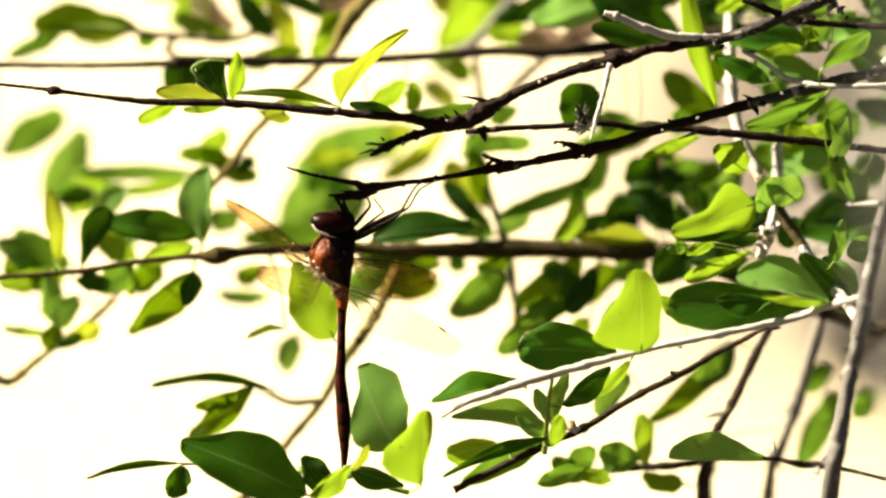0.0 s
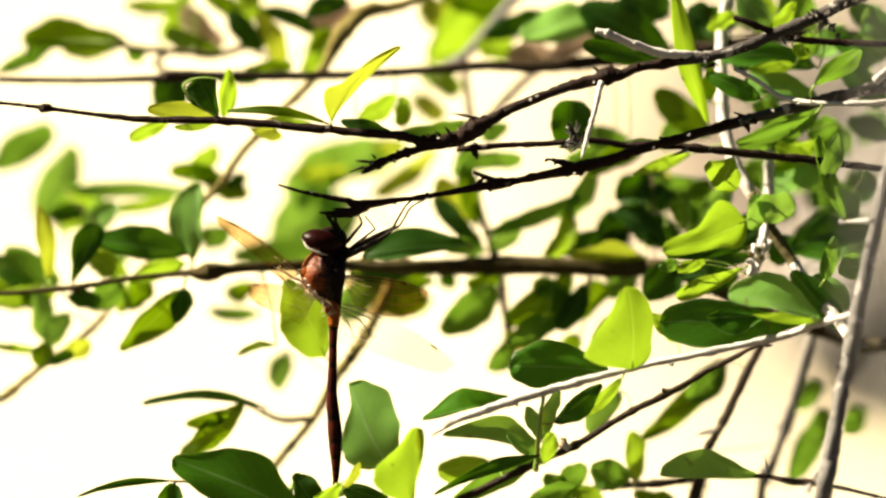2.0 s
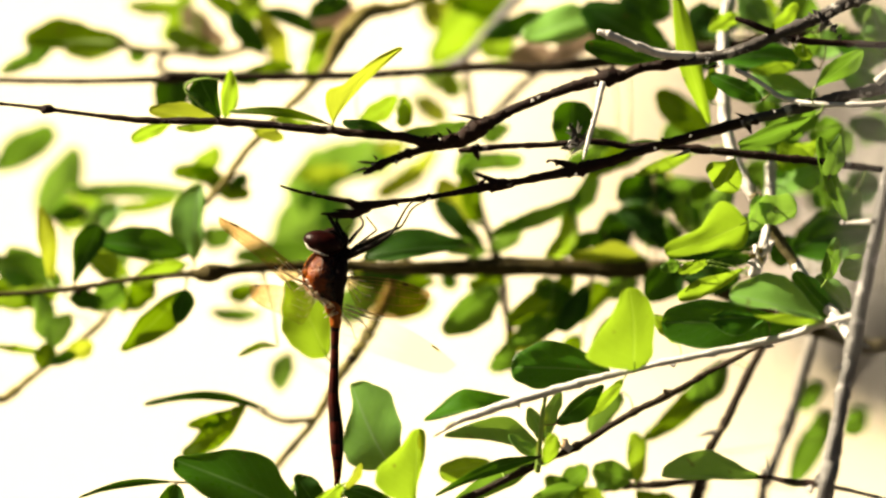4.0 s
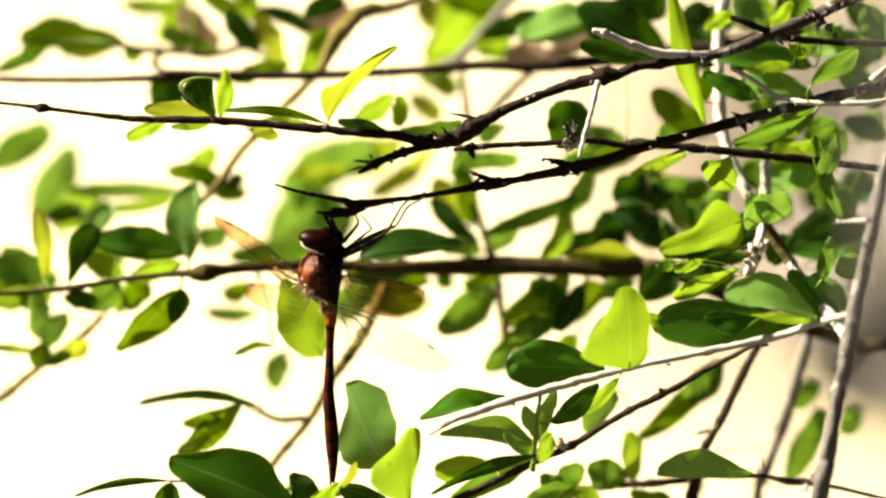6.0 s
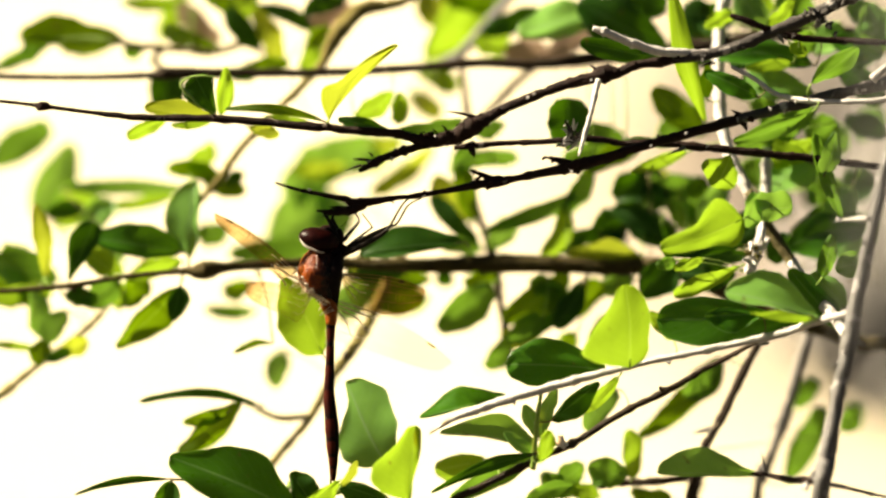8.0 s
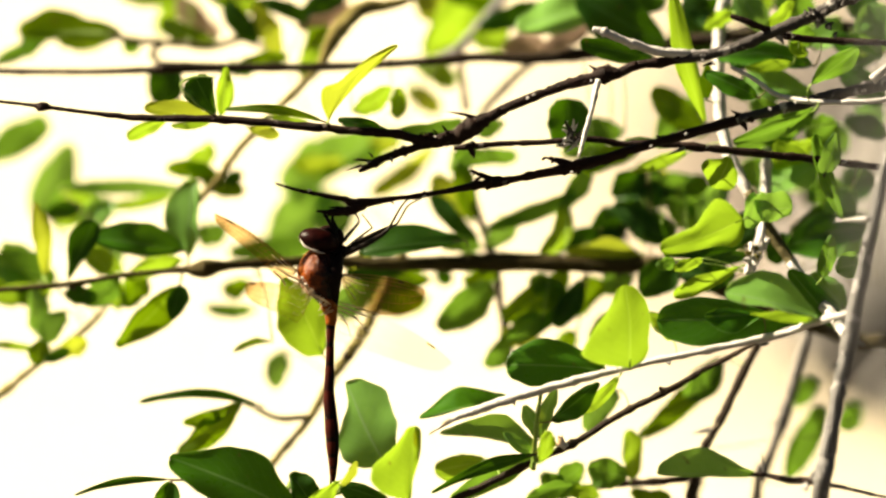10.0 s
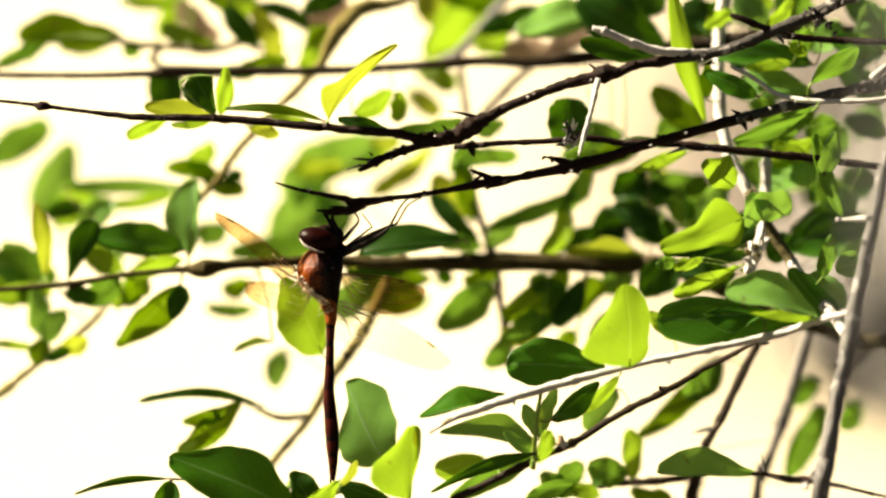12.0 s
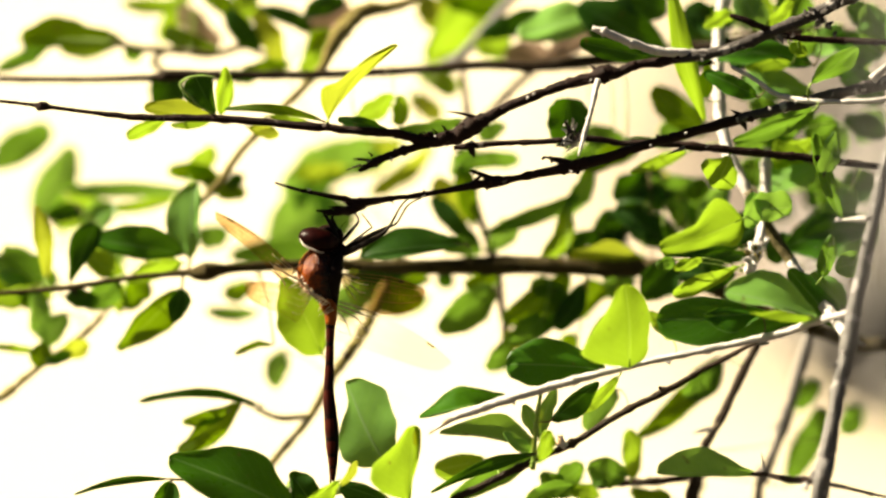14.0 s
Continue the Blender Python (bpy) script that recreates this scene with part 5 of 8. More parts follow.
leaf(green_shoot, (16.9, -10.6, 915.5), (-2.5, -12.3, 908.7), MATURE, 0, left=(0.52, 1.12, 1.02, 0.62, 0.38), right=(0.72, 1.32, 1.12, 0.72, 0.38), sweep=-0.05, twig=(15.8, -5.9, 914.3))
leaf(green_shoot, (16.9, -22.6, 917.1), (18.6, -21.3, 922.5), YOUNG, 30, left=(1.05, 1.62, 1.74, 1.62, 1.05), right=(0.82, 1.39, 1.62, 1.51, 0.94), fold=0.06, twig=(15.7, -5.7, 912.8))
leaf(green_shoot, (15.9, -4.8, 914.1), (10.5, -3.9, 917.5), SAGE, 8, left=(0.8, 1.22, 1.08, 0.87, 0.55), right=(0.74, 1.34, 1.15, 1.15, 0.67), sweep=0.06, twig=(15.8, -5.9, 914.3))
leaf(green_shoot, (16.9, -2.3, 915.9), (14.1, -0.8, 921.8), SAGE, -8, left=(1.05, 1.31, 1.62, 1.37, 0.67), right=(0.82, 1.6, 1.29, 1.12, 0.62), sweep=-0.03, twig=(16, -6.2, 916.6))
leaf(green_shoot, (17.3, -3.2, 916.6), (19.6, -1.1, 924.9), SAGE, 4, left=(0.71, 0.99, 1.34, 0.99, 0.66), right=(0.79, 1.25, 1.23, 1.36, 0.72), sweep=0.06, twig=(16.1, -6.3, 917.3))
# leaves on brown_twig
leaf(brown_twig, (17, 0.1, 913.2), (-0.8, 1, 916.8), SAGE, -24, left=(0.35, 0.35, 0.35, 0.35, 0.24), right=(2.82, 5.01, 4.79, 2.82, 1.06), fold=0.06, sweep=-0.05, twig=(17.7, -1.1, 912.4))
leaf(brown_twig, (7.6, 6.5, 909.9), (-1.9, 6.1, 908.2), YOUNG, -28, left=(1.17, 2.54, 3.34, 3.11, 1.86), right=(1.17, 1.86, 2.31, 2.31, 1.63), fold=0.06, twig=(9.8, -2, 908.8))
leaf(brown_twig, (16, 2.8, 911.5), (0.9, 0.9, 903.8), MID, -6, left=(1.26, 1.88, 1.72, 1.44, 0.88), right=(1.38, 2.03, 2.23, 1.81, 1.09), sweep=0.01, twig=(16.7, -1.2, 911.9))
leaf(brown_twig, (31, 17.2, 919.9), (25, 15.5, 912.8), SAGE, -12, left=(1.77, 2.13, 2.31, 1.74, 1.06), right=(2.24, 2.24, 2.45, 2.18, 1.16), sweep=-0.07, twig=(32.9, 0.9, 920.5))
# leaves on slant_stem
leaf(slant_stem, (50.1, 34, 920.8), (35.1, 30.6, 907.2), OLIVE, -18, left=(1.85, 2.16, 2.04, 1.83, 1.14), right=(1.67, 2.68, 2.75, 2.09, 1.29), sweep=0.04, twig=(53.7, 19.3, 922.6))
leaf(slant_stem, (50.2, 32.2, 921.9), (43.7, 30.4, 914.6), MID, -16, left=(1.46, 2.59, 3.09, 2.5, 1.77), right=(1.58, 2.59, 2.93, 2.71, 1.83), sweep=0.03, twig=(54.1, 19.6, 923.4))
leaf(slant_stem, (41.1, 18.2, 899), (33.4, 18.7, 900.7), OLIVE, -6, left=(1.53, 1.72, 1.88, 1.91, 1.02), right=(1.41, 1.91, 1.42, 1.29, 0.83), sweep=0.06, twig=(43.8, 15.7, 898.6))
leaf(slant_stem, (69.6, 27, 944.5), (64.6, 27.8, 947.4), MATURE, 8, left=(1.82, 2.8, 3.2, 2.67, 1.4), right=(1.72, 2.46, 2.95, 2.17, 1.32), twig=(62.6, 28.2, 938.9))
leaf(slant_stem, (74.7, 25, 942.9), (70.6, 25.8, 945.8), SAGE, 8, left=(1.95, 3.06, 3.15, 2.57, 1.2), right=(1.94, 2.92, 2.76, 2.68, 1.25), twig=(62.6, 28.2, 938.9))
leaf(slant_stem, (62.5, 26.5, 942.5), (57.5, 27, 944.5), MATURE, 8, left=(1.66, 3.03, 2.95, 2.62, 1.39), right=(1.81, 2.85, 2.95, 2.3, 1.38), twig=(62.6, 28.2, 938.9))
# leaves on far_bit
leaf(far_bit, (32.9, 9.6, 905.8), (25.5, 10, 907.3), MID, -8, left=(1.55, 2.73, 2.42, 2.73, 1.2), right=(1.7, 2.65, 2.89, 2.29, 1.52), sweep=0.02, twig=(33.2, 13.2, 903.6))
leaf(far_bit, (33.8, 19, 902.1), (32.8, 21.3, 911.3), YOUNG, 26, left=(1.1, 1.67, 1.85, 1.4, 1.11), right=(1.43, 2.14, 2.35, 2.29, 1.21), fold=0.06, sweep=0.01, twig=(33.2, 13.2, 903.6))
leaf(far_bit, (24.7, 12.1, 907.6), (20.3, 11.3, 904.4), MID, -20, left=(1.43, 2.11, 2.51, 2.1, 1.37), right=(1.36, 2.02, 2.36, 2.01, 1.03), fold=0.06, sweep=0.06, twig=(24.8, 13, 902.8))
leaf(far_bit, (22.6, 10.6, 901.5), (17.2, 11.7, 905.7), MID, -12, left=(1.19, 1.74, 2.31, 1.53, 0.91), right=(1.59, 1.82, 2.18, 1.74, 1.11), twig=(23.1, 13, 902.9))
leaf(far_bit, (27.7, 8.7, 902.1), (21.7, 9.2, 904), YOUNG, -20, left=(1.05, 1.24, 1.33, 1.14, 0.74), right=(1.38, 2.03, 1.7, 1.37, 0.84), fold=0.06, sweep=0.02, twig=(27.1, 13.1, 903))
leaf(far_bit, (14.3, 6.7, 902.2), (22.8, 7.3, 904.9), MID, 10, left=(1.06, 1.37, 1.36, 1.46, 0.71), right=(1.29, 2.08, 2.02, 1.9, 0.93), sweep=0.06, twig=(19.9, 13.3, 904))
# leaves on bottom_shoot
leaf(bottom_shoot, (-25.8, -18, 906.8), (-48.7, -15.7, 915.9), GREEN, 24, left=(3.4, 4.7, 4.7, 4.27, 2.74), right=(3.61, 6.88, 6.44, 4.27, 1.65), fold=0.06, twig=(-25, -7.7, 906))
leaf(bottom_shoot, (-48.4, -5, 909.2), (-65.8, -5.7, 906.5), MATURE, 0, left=(0.39, 0.63, 0.63, 0.39, 0.29), right=(0.39, 0.73, 0.73, 0.53, 0.29), sweep=-0.06, twig=(-28, -6.8, 907.7))
leaf(bottom_shoot, (-48.5, -4.1, 908.8), (-50.6, -5.5, 903), MATURE, 0, left=(1.7, 2.6, 2.37, 2.52, 1.2), right=(1.05, 1.55, 1.76, 1.58, 1.05), sweep=-0.03, twig=(-28, -6.8, 907.7))
leaf(bottom_shoot, (-22.6, -17, 906.7), (-27.2, -15.3, 913.3), MATURE, 0, left=(1.31, 2.11, 2.11, 1.41, 0.72), right=(1.51, 2.61, 2.8, 2.31, 1.21), twig=(-23.7, -7.8, 905.9))
leaf(bottom_shoot, (-10.2, -0.6, 910.3), (-17.6, 3.1, 925.1), SAGE, -32, left=(6.11, 7.53, 5.16, 1.61, 0.79), right=(3.98, 6.11, 6.94, 7.05, 4.22), fold=0.06, twig=(-12.1, -6.8, 905.5))
leaf(bottom_shoot, (-6.3, -19.5, 909), (-5.9, -16.2, 922.1), YOUNG, 30, left=(7.02, 8.85, 6.79, 3.69, 2.09), right=(0.44, 0.83, 1.17, 1.51, 1.17), fold=0.06, twig=(-8.4, -7.2, 904.4))
leaf(bottom_shoot, (-18.4, -17.6, 912.5), (-25.9, -18.9, 907.2), YOUNG, -26, left=(1.46, 2.56, 3.01, 2.34, 1.02), right=(0.8, 1.24, 1.35, 1.02, 0.57), fold=0.06, twig=(-18, -7.5, 907.7))
leaf(bottom_shoot, (-18.5, -19.8, 911.8), (-15.3, -18.7, 916.3), LEMON, 32, left=(0.51, 0.72, 0.69, 0.73, 0.37), right=(0.61, 1.02, 1.24, 1.05, 0.49), fold=0.06, twig=(-18.4, -7.5, 907.6))
leaf(bottom_shoot, (-19, -13.9, 910.8), (-9.2, -14.7, 907.7), MATURE, 0, left=(0.92, 1.51, 1.41, 1.02, 0.52), right=(1.71, 2.51, 2.31, 1.31, 0.52), twig=(-18.9, -7.5, 907.5))
# leaves on level
leaf(level, (-71.7, 27.8, 937.4), (-72.9, 31.1, 950.9), LEMON, 34, left=(1.17, 1.78, 2.15, 1.78, 0.92), right=(1.17, 1.66, 2.02, 1.53, 0.67), fold=0.06, twig=(-70.7, 20.8, 937.7))
leaf(level, (-67.4, 23.8, 937.8), (-62.8, 26.4, 948.5), MATURE, 0, left=(0.93, 1.94, 2.95, 2.85, 1.74), right=(0.43, 1.03, 1.64, 2.14, 1.74), twig=(-67.2, 20.7, 938.1))
leaf(level, (-46.4, 27, 942.6), (-63.5, 27.6, 945), GREEN, 12, left=(1.18, 2.11, 2.32, 2.11, 1.38), right=(2.42, 3.66, 3.66, 2.83, 1.59), twig=(-46.2, 22.2, 940.4))
leaf(level, (-45.8, 29.7, 940.9), (-45.3, 33.1, 954.4), SAGE, -8, left=(2.01, 4.47, 4.68, 3.86, 2.22), right=(1.19, 1.4, 1.5, 1.6, 1.29), twig=(-45.7, 22.2, 940.4))
leaf(level, (-57.9, 31.9, 937.5), (-65.4, 33.1, 942.3), YOUNG, -22, left=(1.24, 2.34, 2.32, 2.21, 1.46), right=(1.51, 2.13, 2.72, 2.07, 1.33), fold=0.06, sweep=0.05, twig=(-57.1, 21.1, 939.7))
leaf(level, (-47.1, 30.6, 940.3), (-57.5, 29.9, 937.5), YOUNG, -32, left=(1.04, 1.52, 1.64, 1.4, 0.92), right=(1.4, 2.36, 2.6, 1.88, 1.04), fold=0.06, twig=(-47, 22.1, 940.4))
leaf(level, (-74, 42.9, 931.9), (-83.2, 42.5, 930.3), YOUNG, -18, left=(1.21, 1.79, 1.99, 1.4, 1.02), right=(1.57, 2.11, 2.12, 1.51, 1.23), sweep=0.07, twig=(-72.5, 20.9, 937.5))
leaf(level, (-74.3, 39.1, 933), (-73, 36.9, 924.4), SAGE, -8, left=(1.21, 2.27, 2.08, 2.22, 1.57), right=(1.37, 1.67, 1.98, 2.22, 1.18), sweep=0.02, twig=(-74.4, 21, 937.3))
leaf(level, (-68.5, 27.1, 934.7), (-62.2, 26.9, 934), MATURE, 0, left=(1.26, 1.96, 1.67, 1.25, 0.95), right=(1.1, 1.73, 1.69, 1.61, 0.9), sweep=0.02, twig=(-68.9, 20.7, 937.9))
leaf(level, (-47.4, 25.6, 936.8), (-59, 22.9, 926), OLIVE, -26, left=(2.63, 3.76, 3.31, 2.18, 1.06), right=(1.51, 2.18, 2.52, 1.96, 1.06), fold=0.06, twig=(-47, 22.1, 940.4))
leaf(level, (-47.2, 20.8, 938.2), (-48.7, 19.2, 931.9), MATURE, 0, left=(1.71, 2.32, 2.11, 1.51, 0.8), right=(1.1, 1.61, 1.71, 1.3, 0.7), twig=(-47, 22.1, 940.4))
leaf(level, (-35.1, 56.7, 929.5), (-40.5, 56.3, 927.6), OLIVE, -8, left=(1.23, 1.59, 2.2, 1.89, 1.38), right=(1.16, 1.73, 1.76, 1.59, 1.19), sweep=0.02, twig=(-33.6, 25.7, 940.7))
leaf(level, (-34.5, 59.3, 923.2), (-43.8, 59.4, 923.7), MID, -14, left=(0.82, 1.37, 1.34, 1.25, 0.73), right=(1.2, 1.35, 1.4, 1.25, 0.79), twig=(-33.6, 25.7, 940.7))
leaf(level, (-22.7, 73.6, 931.2), (-39.8, 73.5, 930.7), MID, -8, left=(1.78, 2.39, 2.39, 2.3, 1.54), right=(1.77, 2.73, 2.46, 2.18, 1.59), sweep=-0.03, twig=(-22.1, 29.9, 940))
leaf(level, (-30.7, 19.2, 927.8), (-37.7, 18.8, 926.2), OLIVE, -4, left=(0.42, 0.55, 0.76, 0.74, 0.42), right=(0.42, 0.72, 0.51, 0.48, 0.41), sweep=-0.12, twig=(-33.6, 25.7, 940.7))
leaf(level, (4, 21.7, 945.9), (-15.3, 21.2, 944.2), MATURE, 14, left=(0.71, 1.13, 1.44, 1.44, 0.81), right=(1.75, 3.31, 3.94, 3.42, 1.96), twig=(4.3, 34.1, 938.7))
leaf(level, (22.4, 42.8, 947.9), (18, 40.2, 937.3), YOUNG, -34, left=(1.45, 2.28, 2.3, 1.71, 1.19), right=(1.77, 2.32, 2.52, 2.34, 1.57), fold=0.06, sweep=0.07, twig=(22, 34.8, 938.4))
leaf(level, (37.6, 36.4, 938.6), (22.2, 36.9, 940.8), LEMON, -34, left=(1.02, 1.51, 1.51, 1.51, 1.02), right=(1.51, 3.6, 4.33, 2.37, 1.26), fold=0.06, twig=(37, 35.2, 937.4))
leaf(level, (28.5, 43.6, 942.8), (19.6, 42.6, 938.7), MATURE, 0, left=(1.09, 1.28, 1.54, 1.39, 0.9), right=(1.25, 1.83, 2.12, 2.06, 1.17), twig=(27.9, 35.3, 937.9))
leaf(level, (22.8, 36, 937.3), (10.4, 33.9, 928.6), OLIVE, -6, left=(2.28, 3.44, 2.95, 2.46, 1.93), right=(1.42, 2.32, 2.77, 2.28, 1.36), sweep=0.06, twig=(23.3, 34.9, 938.3))
leaf(level, (25.5, 36.9, 932.6), (13.1, 34.7, 923.9), MATURE, -2, left=(1.97, 2.13, 2.35, 2.06, 1.28), right=(1.61, 2.39, 2.09, 1.78, 1.2), sweep=-0.05, twig=(25.7, 35.1, 938.1))
leaf(level, (25.2, 33.6, 935.8), (20, 31.5, 927.4), MATURE, 0, left=(1.17, 2.01, 2.23, 1.74, 1.35), right=(1.47, 2.04, 2.51, 2, 1.3), sweep=0.05, twig=(25.7, 35.1, 938.1))
leaf(level, (-0.7, 57.5, 932.5), (0.9, 56.6, 928.8), MATURE, 0, left=(1.27, 1.58, 1.65, 1.36, 1.15), right=(1.28, 1.61, 2.03, 1.53, 1.1), sweep=-0.01, twig=(-0.4, 33.2, 938.8))
leaf(level, (33.6, 46.2, 945.1), (26.8, 45.6, 942.6), MATURE, 0, left=(2.06, 2.41, 2.79, 1.93, 1.36), right=(1.44, 2.29, 2.54, 1.97, 1.06), twig=(32.4, 35.4, 937.6))
leaf(level, (32.8, 44.2, 945.1), (42.1, 43.3, 941.5), MATURE, 0, left=(2.04, 3.01, 3.36, 2.46, 1.82), right=(2.22, 3.2, 3.08, 2.85, 2.05), sweep=-0.03, twig=(32.4, 35.4, 937.6))
leaf(level, (36.7, 47.2, 948.9), (45.9, 47.6, 950.4), MID, 10, left=(2.68, 2.69, 2.94, 2.26, 1.54), right=(2.56, 3.01, 3.93, 2.62, 1.68), sweep=-0.01, twig=(35.8, 35.2, 937.5))
leaf(level, (43.8, 44, 944.5), (46.9, 45.9, 952.1), MID, 14, left=(1.4, 2.04, 2.24, 2.43, 1.44), right=(1.82, 2.85, 3.56, 2.92, 1.77), sweep=0.02, twig=(44.9, 37.3, 936.4))
leaf(level, (41, 53.8, 950.6), (34.6, 53.6, 949.9), LEMON, -34, left=(1.74, 2.14, 2.51, 2.51, 1.45), right=(1.82, 2.66, 2.82, 2.18, 1.57), fold=0.06, sweep=0.03, twig=(43.2, 36.7, 936.7))
leaf(level, (43.8, 41.2, 949.7), (47.2, 42, 952.9), YOUNG, 16, left=(1.18, 1.55, 1.21, 1.03, 0.67), right=(1.25, 1.78, 1.44, 1.36, 0.7), sweep=-0.02, twig=(44.9, 37.3, 936.4))
leaf(level, (46.2, 35.9, 945), (50.3, 37.9, 952.9), SAGE, 10, left=(1.61, 2.32, 2.33, 2.21, 1.14), right=(1.47, 1.99, 2.38, 1.75, 1.41), sweep=-0.02, twig=(44.9, 37.3, 936.4))
leaf(level, (41.4, 30.5, 939.7), (35.5, 29, 933.8), MATURE, 0, left=(2.79, 3.89, 3.31, 2.56, 1.39), right=(2.42, 2.99, 2.77, 2.59, 1.44), sweep=-0.04, twig=(41.5, 36.2, 936.9))
leaf(level, (40.6, 39, 941.2), (30.5, 40.7, 947.9), MATURE, 0, left=(1.55, 2.02, 2.06, 1.73, 1.28), right=(1.65, 2.41, 2.55, 2.86, 1.56), sweep=-0.03, twig=(41.5, 36.2, 936.9))
leaf(level, (25.4, 44.9, 939.9), (33.1, 45.7, 943.2), MATURE, 0, left=(1.48, 1.87, 2.13, 2.43, 1.41), right=(1.74, 2.65, 2.9, 2.46, 1.49), sweep=-0.05, twig=(25.7, 35.1, 938.1))
leaf(level, (39.6, 50.2, 952.6), (33.9, 48.8, 947.1), MATURE, 0, left=(1.91, 2.16, 2.68, 1.94, 1.16), right=(2.29, 3.25, 2.86, 2.84, 1.46), sweep=-0.06, twig=(41.5, 36.2, 936.9))
leaf(level, (35.4, 40, 936.9), (27.6, 41.1, 941.2), MATURE, 0, left=(1.7, 2.03, 2.31, 1.51, 1.19), right=(1.59, 1.93, 1.56, 1.47, 1.03), sweep=0.01, twig=(35.8, 35.2, 937.5))
leaf(level, (17.9, 32.1, 929.7), (11.3, 31, 925.4), MID, -14, left=(1.35, 2.11, 1.88, 1.71, 1.18), right=(2.06, 2.47, 2.74, 1.79, 1.36), sweep=0.05, twig=(19, 34.8, 938.5))
leaf(level, (24.1, 37.1, 925.2), (17.4, 35.8, 919.8), OLIVE, -12, left=(1.58, 2.71, 2.29, 2.38, 1.43), right=(1.62, 2.1, 1.76, 1.65, 1.19), sweep=0.06, twig=(25.7, 35.1, 938.1))
leaf(level, (22, 34.9, 933), (15.3, 35.5, 935.1), MID, -14, left=(1.23, 1.7, 1.71, 1.56, 1.12), right=(1.56, 2.14, 2.43, 2.54, 1.42), sweep=0.04, twig=(22, 34.8, 938.4))
leaf(level, (-12.9, 32.9, 941.2), (-17.3, 32.1, 938.3), LEMON, -34, left=(0.79, 1.02, 1.14, 1.22, 0.75), right=(1.05, 1.39, 1.64, 1.4, 0.79), fold=0.06, twig=(-13.3, 30.8, 939.6))
leaf(level, (31.3, 39.8, 927.7), (26.7, 38.7, 923.2), OLIVE, -6, left=(1.2, 2.04, 2.05, 1.45, 0.98), right=(1.56, 2.43, 2.23, 1.67, 1.27), sweep=0.06, twig=(31.3, 35.5, 937.6))
leaf(level, (-5.9, 38.1, 937.5), (-17.9, 37.8, 936.2), MATURE, 0, left=(1.83, 2.32, 2.38, 2.16, 1.3), right=(1.31, 1.9, 1.8, 1.48, 1.16), sweep=-0.02, twig=(-5.8, 31.6, 939.1))
leaf(level, (39.8, 44.9, 948), (46.1, 43.6, 942.7), MID, 12, left=(1.46, 2.21, 2.56, 2.06, 1.29), right=(1.25, 2.1, 2.37, 2.44, 1.44), sweep=0.05, twig=(39.9, 35.7, 937.1))
leaf(level, (32.9, 46.2, 945.2), (29, 44.8, 939.4), MATURE, 0, left=(1.68, 2.08, 2.48, 1.94, 1.13), right=(1.88, 2.4, 2.37, 2.19, 1.19), twig=(32.4, 35.4, 937.6))
leaf(level, (42.2, 47.5, 950), (34, 46.5, 946.1), MATURE, 0, left=(1.69, 2.73, 2.84, 2.34, 1.18), right=(1.84, 2.15, 2.47, 1.82, 1.18), sweep=-0.03, twig=(43.2, 36.7, 936.7))
leaf(level, (-18.7, 83.8, 930.6), (-22.8, 86.1, 939.7), SAGE, 16, left=(3.47, 4.84, 5, 3.2, 2.12), right=(2.43, 3.75, 3.62, 2.87, 1.86), sweep=-0.03, twig=(-18.7, 30.8, 939.8))
leaf(level, (28.8, 41.4, 933.9), (22.8, 39.7, 927.2), OLIVE, -10, left=(1.94, 2.14, 2.11, 2.01, 1.08), right=(2.44, 3.12, 3.33, 2.56, 1.49), sweep=-0.03, twig=(29.1, 35.4, 937.8))
leaf(level, (34.7, 43.4, 933.9), (28.2, 42.8, 931.2), MID, -18, left=(1.44, 2.23, 2.01, 1.92, 1.2), right=(1.41, 1.95, 2.28, 2.08, 1.15), sweep=-0.04, twig=(34.6, 35.2, 937.6))
leaf(level, (-73, 47.7, 934.8), (-80.5, 48.6, 938.3), MID, -16, left=(1.84, 2.91, 2.72, 2.07, 1.35), right=(1.96, 2.36, 2.64, 2, 1.51), sweep=0.05, twig=(-72.5, 20.9, 937.5))
leaf(level, (-74.3, 45.1, 932.3), (-82.5, 45.1, 932.6), OLIVE, -14, left=(1.7, 2.64, 2.94, 2.33, 1.7), right=(1.72, 2.27, 2.75, 2.83, 1.71), sweep=-0.02, twig=(-72.5, 20.9, 937.5))
leaf(level, (-58.4, 31.8, 937.1), (-65.1, 30.5, 931.8), MID, -20, left=(1.79, 2.98, 2.59, 2.31, 1.34), right=(1.54, 2.02, 2.66, 1.61, 1.04), fold=0.06, sweep=0.03, twig=(-58.5, 21, 939.5))
leaf(level, (37.1, 48.1, 952.5), (30.5, 46.9, 947.9), MATURE, 0, left=(2.03, 2.7, 3.01, 2.59, 1.66), right=(1.61, 2.41, 3.08, 2.61, 1.36), sweep=0.02, twig=(37, 35.2, 937.4))
leaf(level, (77.8, 40, 944.9), (62.5, 39.2, 942), MATURE, 5, left=(2.18, 3.5, 4.19, 4.38, 2.13), right=(2.39, 4.32, 4.62, 3.69, 2.21), twig=(73.9, 48.9, 931))
leaf(level, (79.4, 61.3, 947.9), (72.5, 60.9, 946.3), MATURE, 8, left=(2.08, 3.22, 3.61, 2.7, 1.29), right=(2.26, 3.14, 2.96, 2.69, 1.21), twig=(78.2, 51.3, 929.9))
leaf(level, (68.7, 59.1, 947.1), (63.6, 60.3, 952.1), MID, 18, left=(1.79, 2.7, 2.4, 2.06, 1.17), right=(1.85, 2.62, 2.7, 2.25, 1.04), twig=(67.4, 45.6, 932.6))
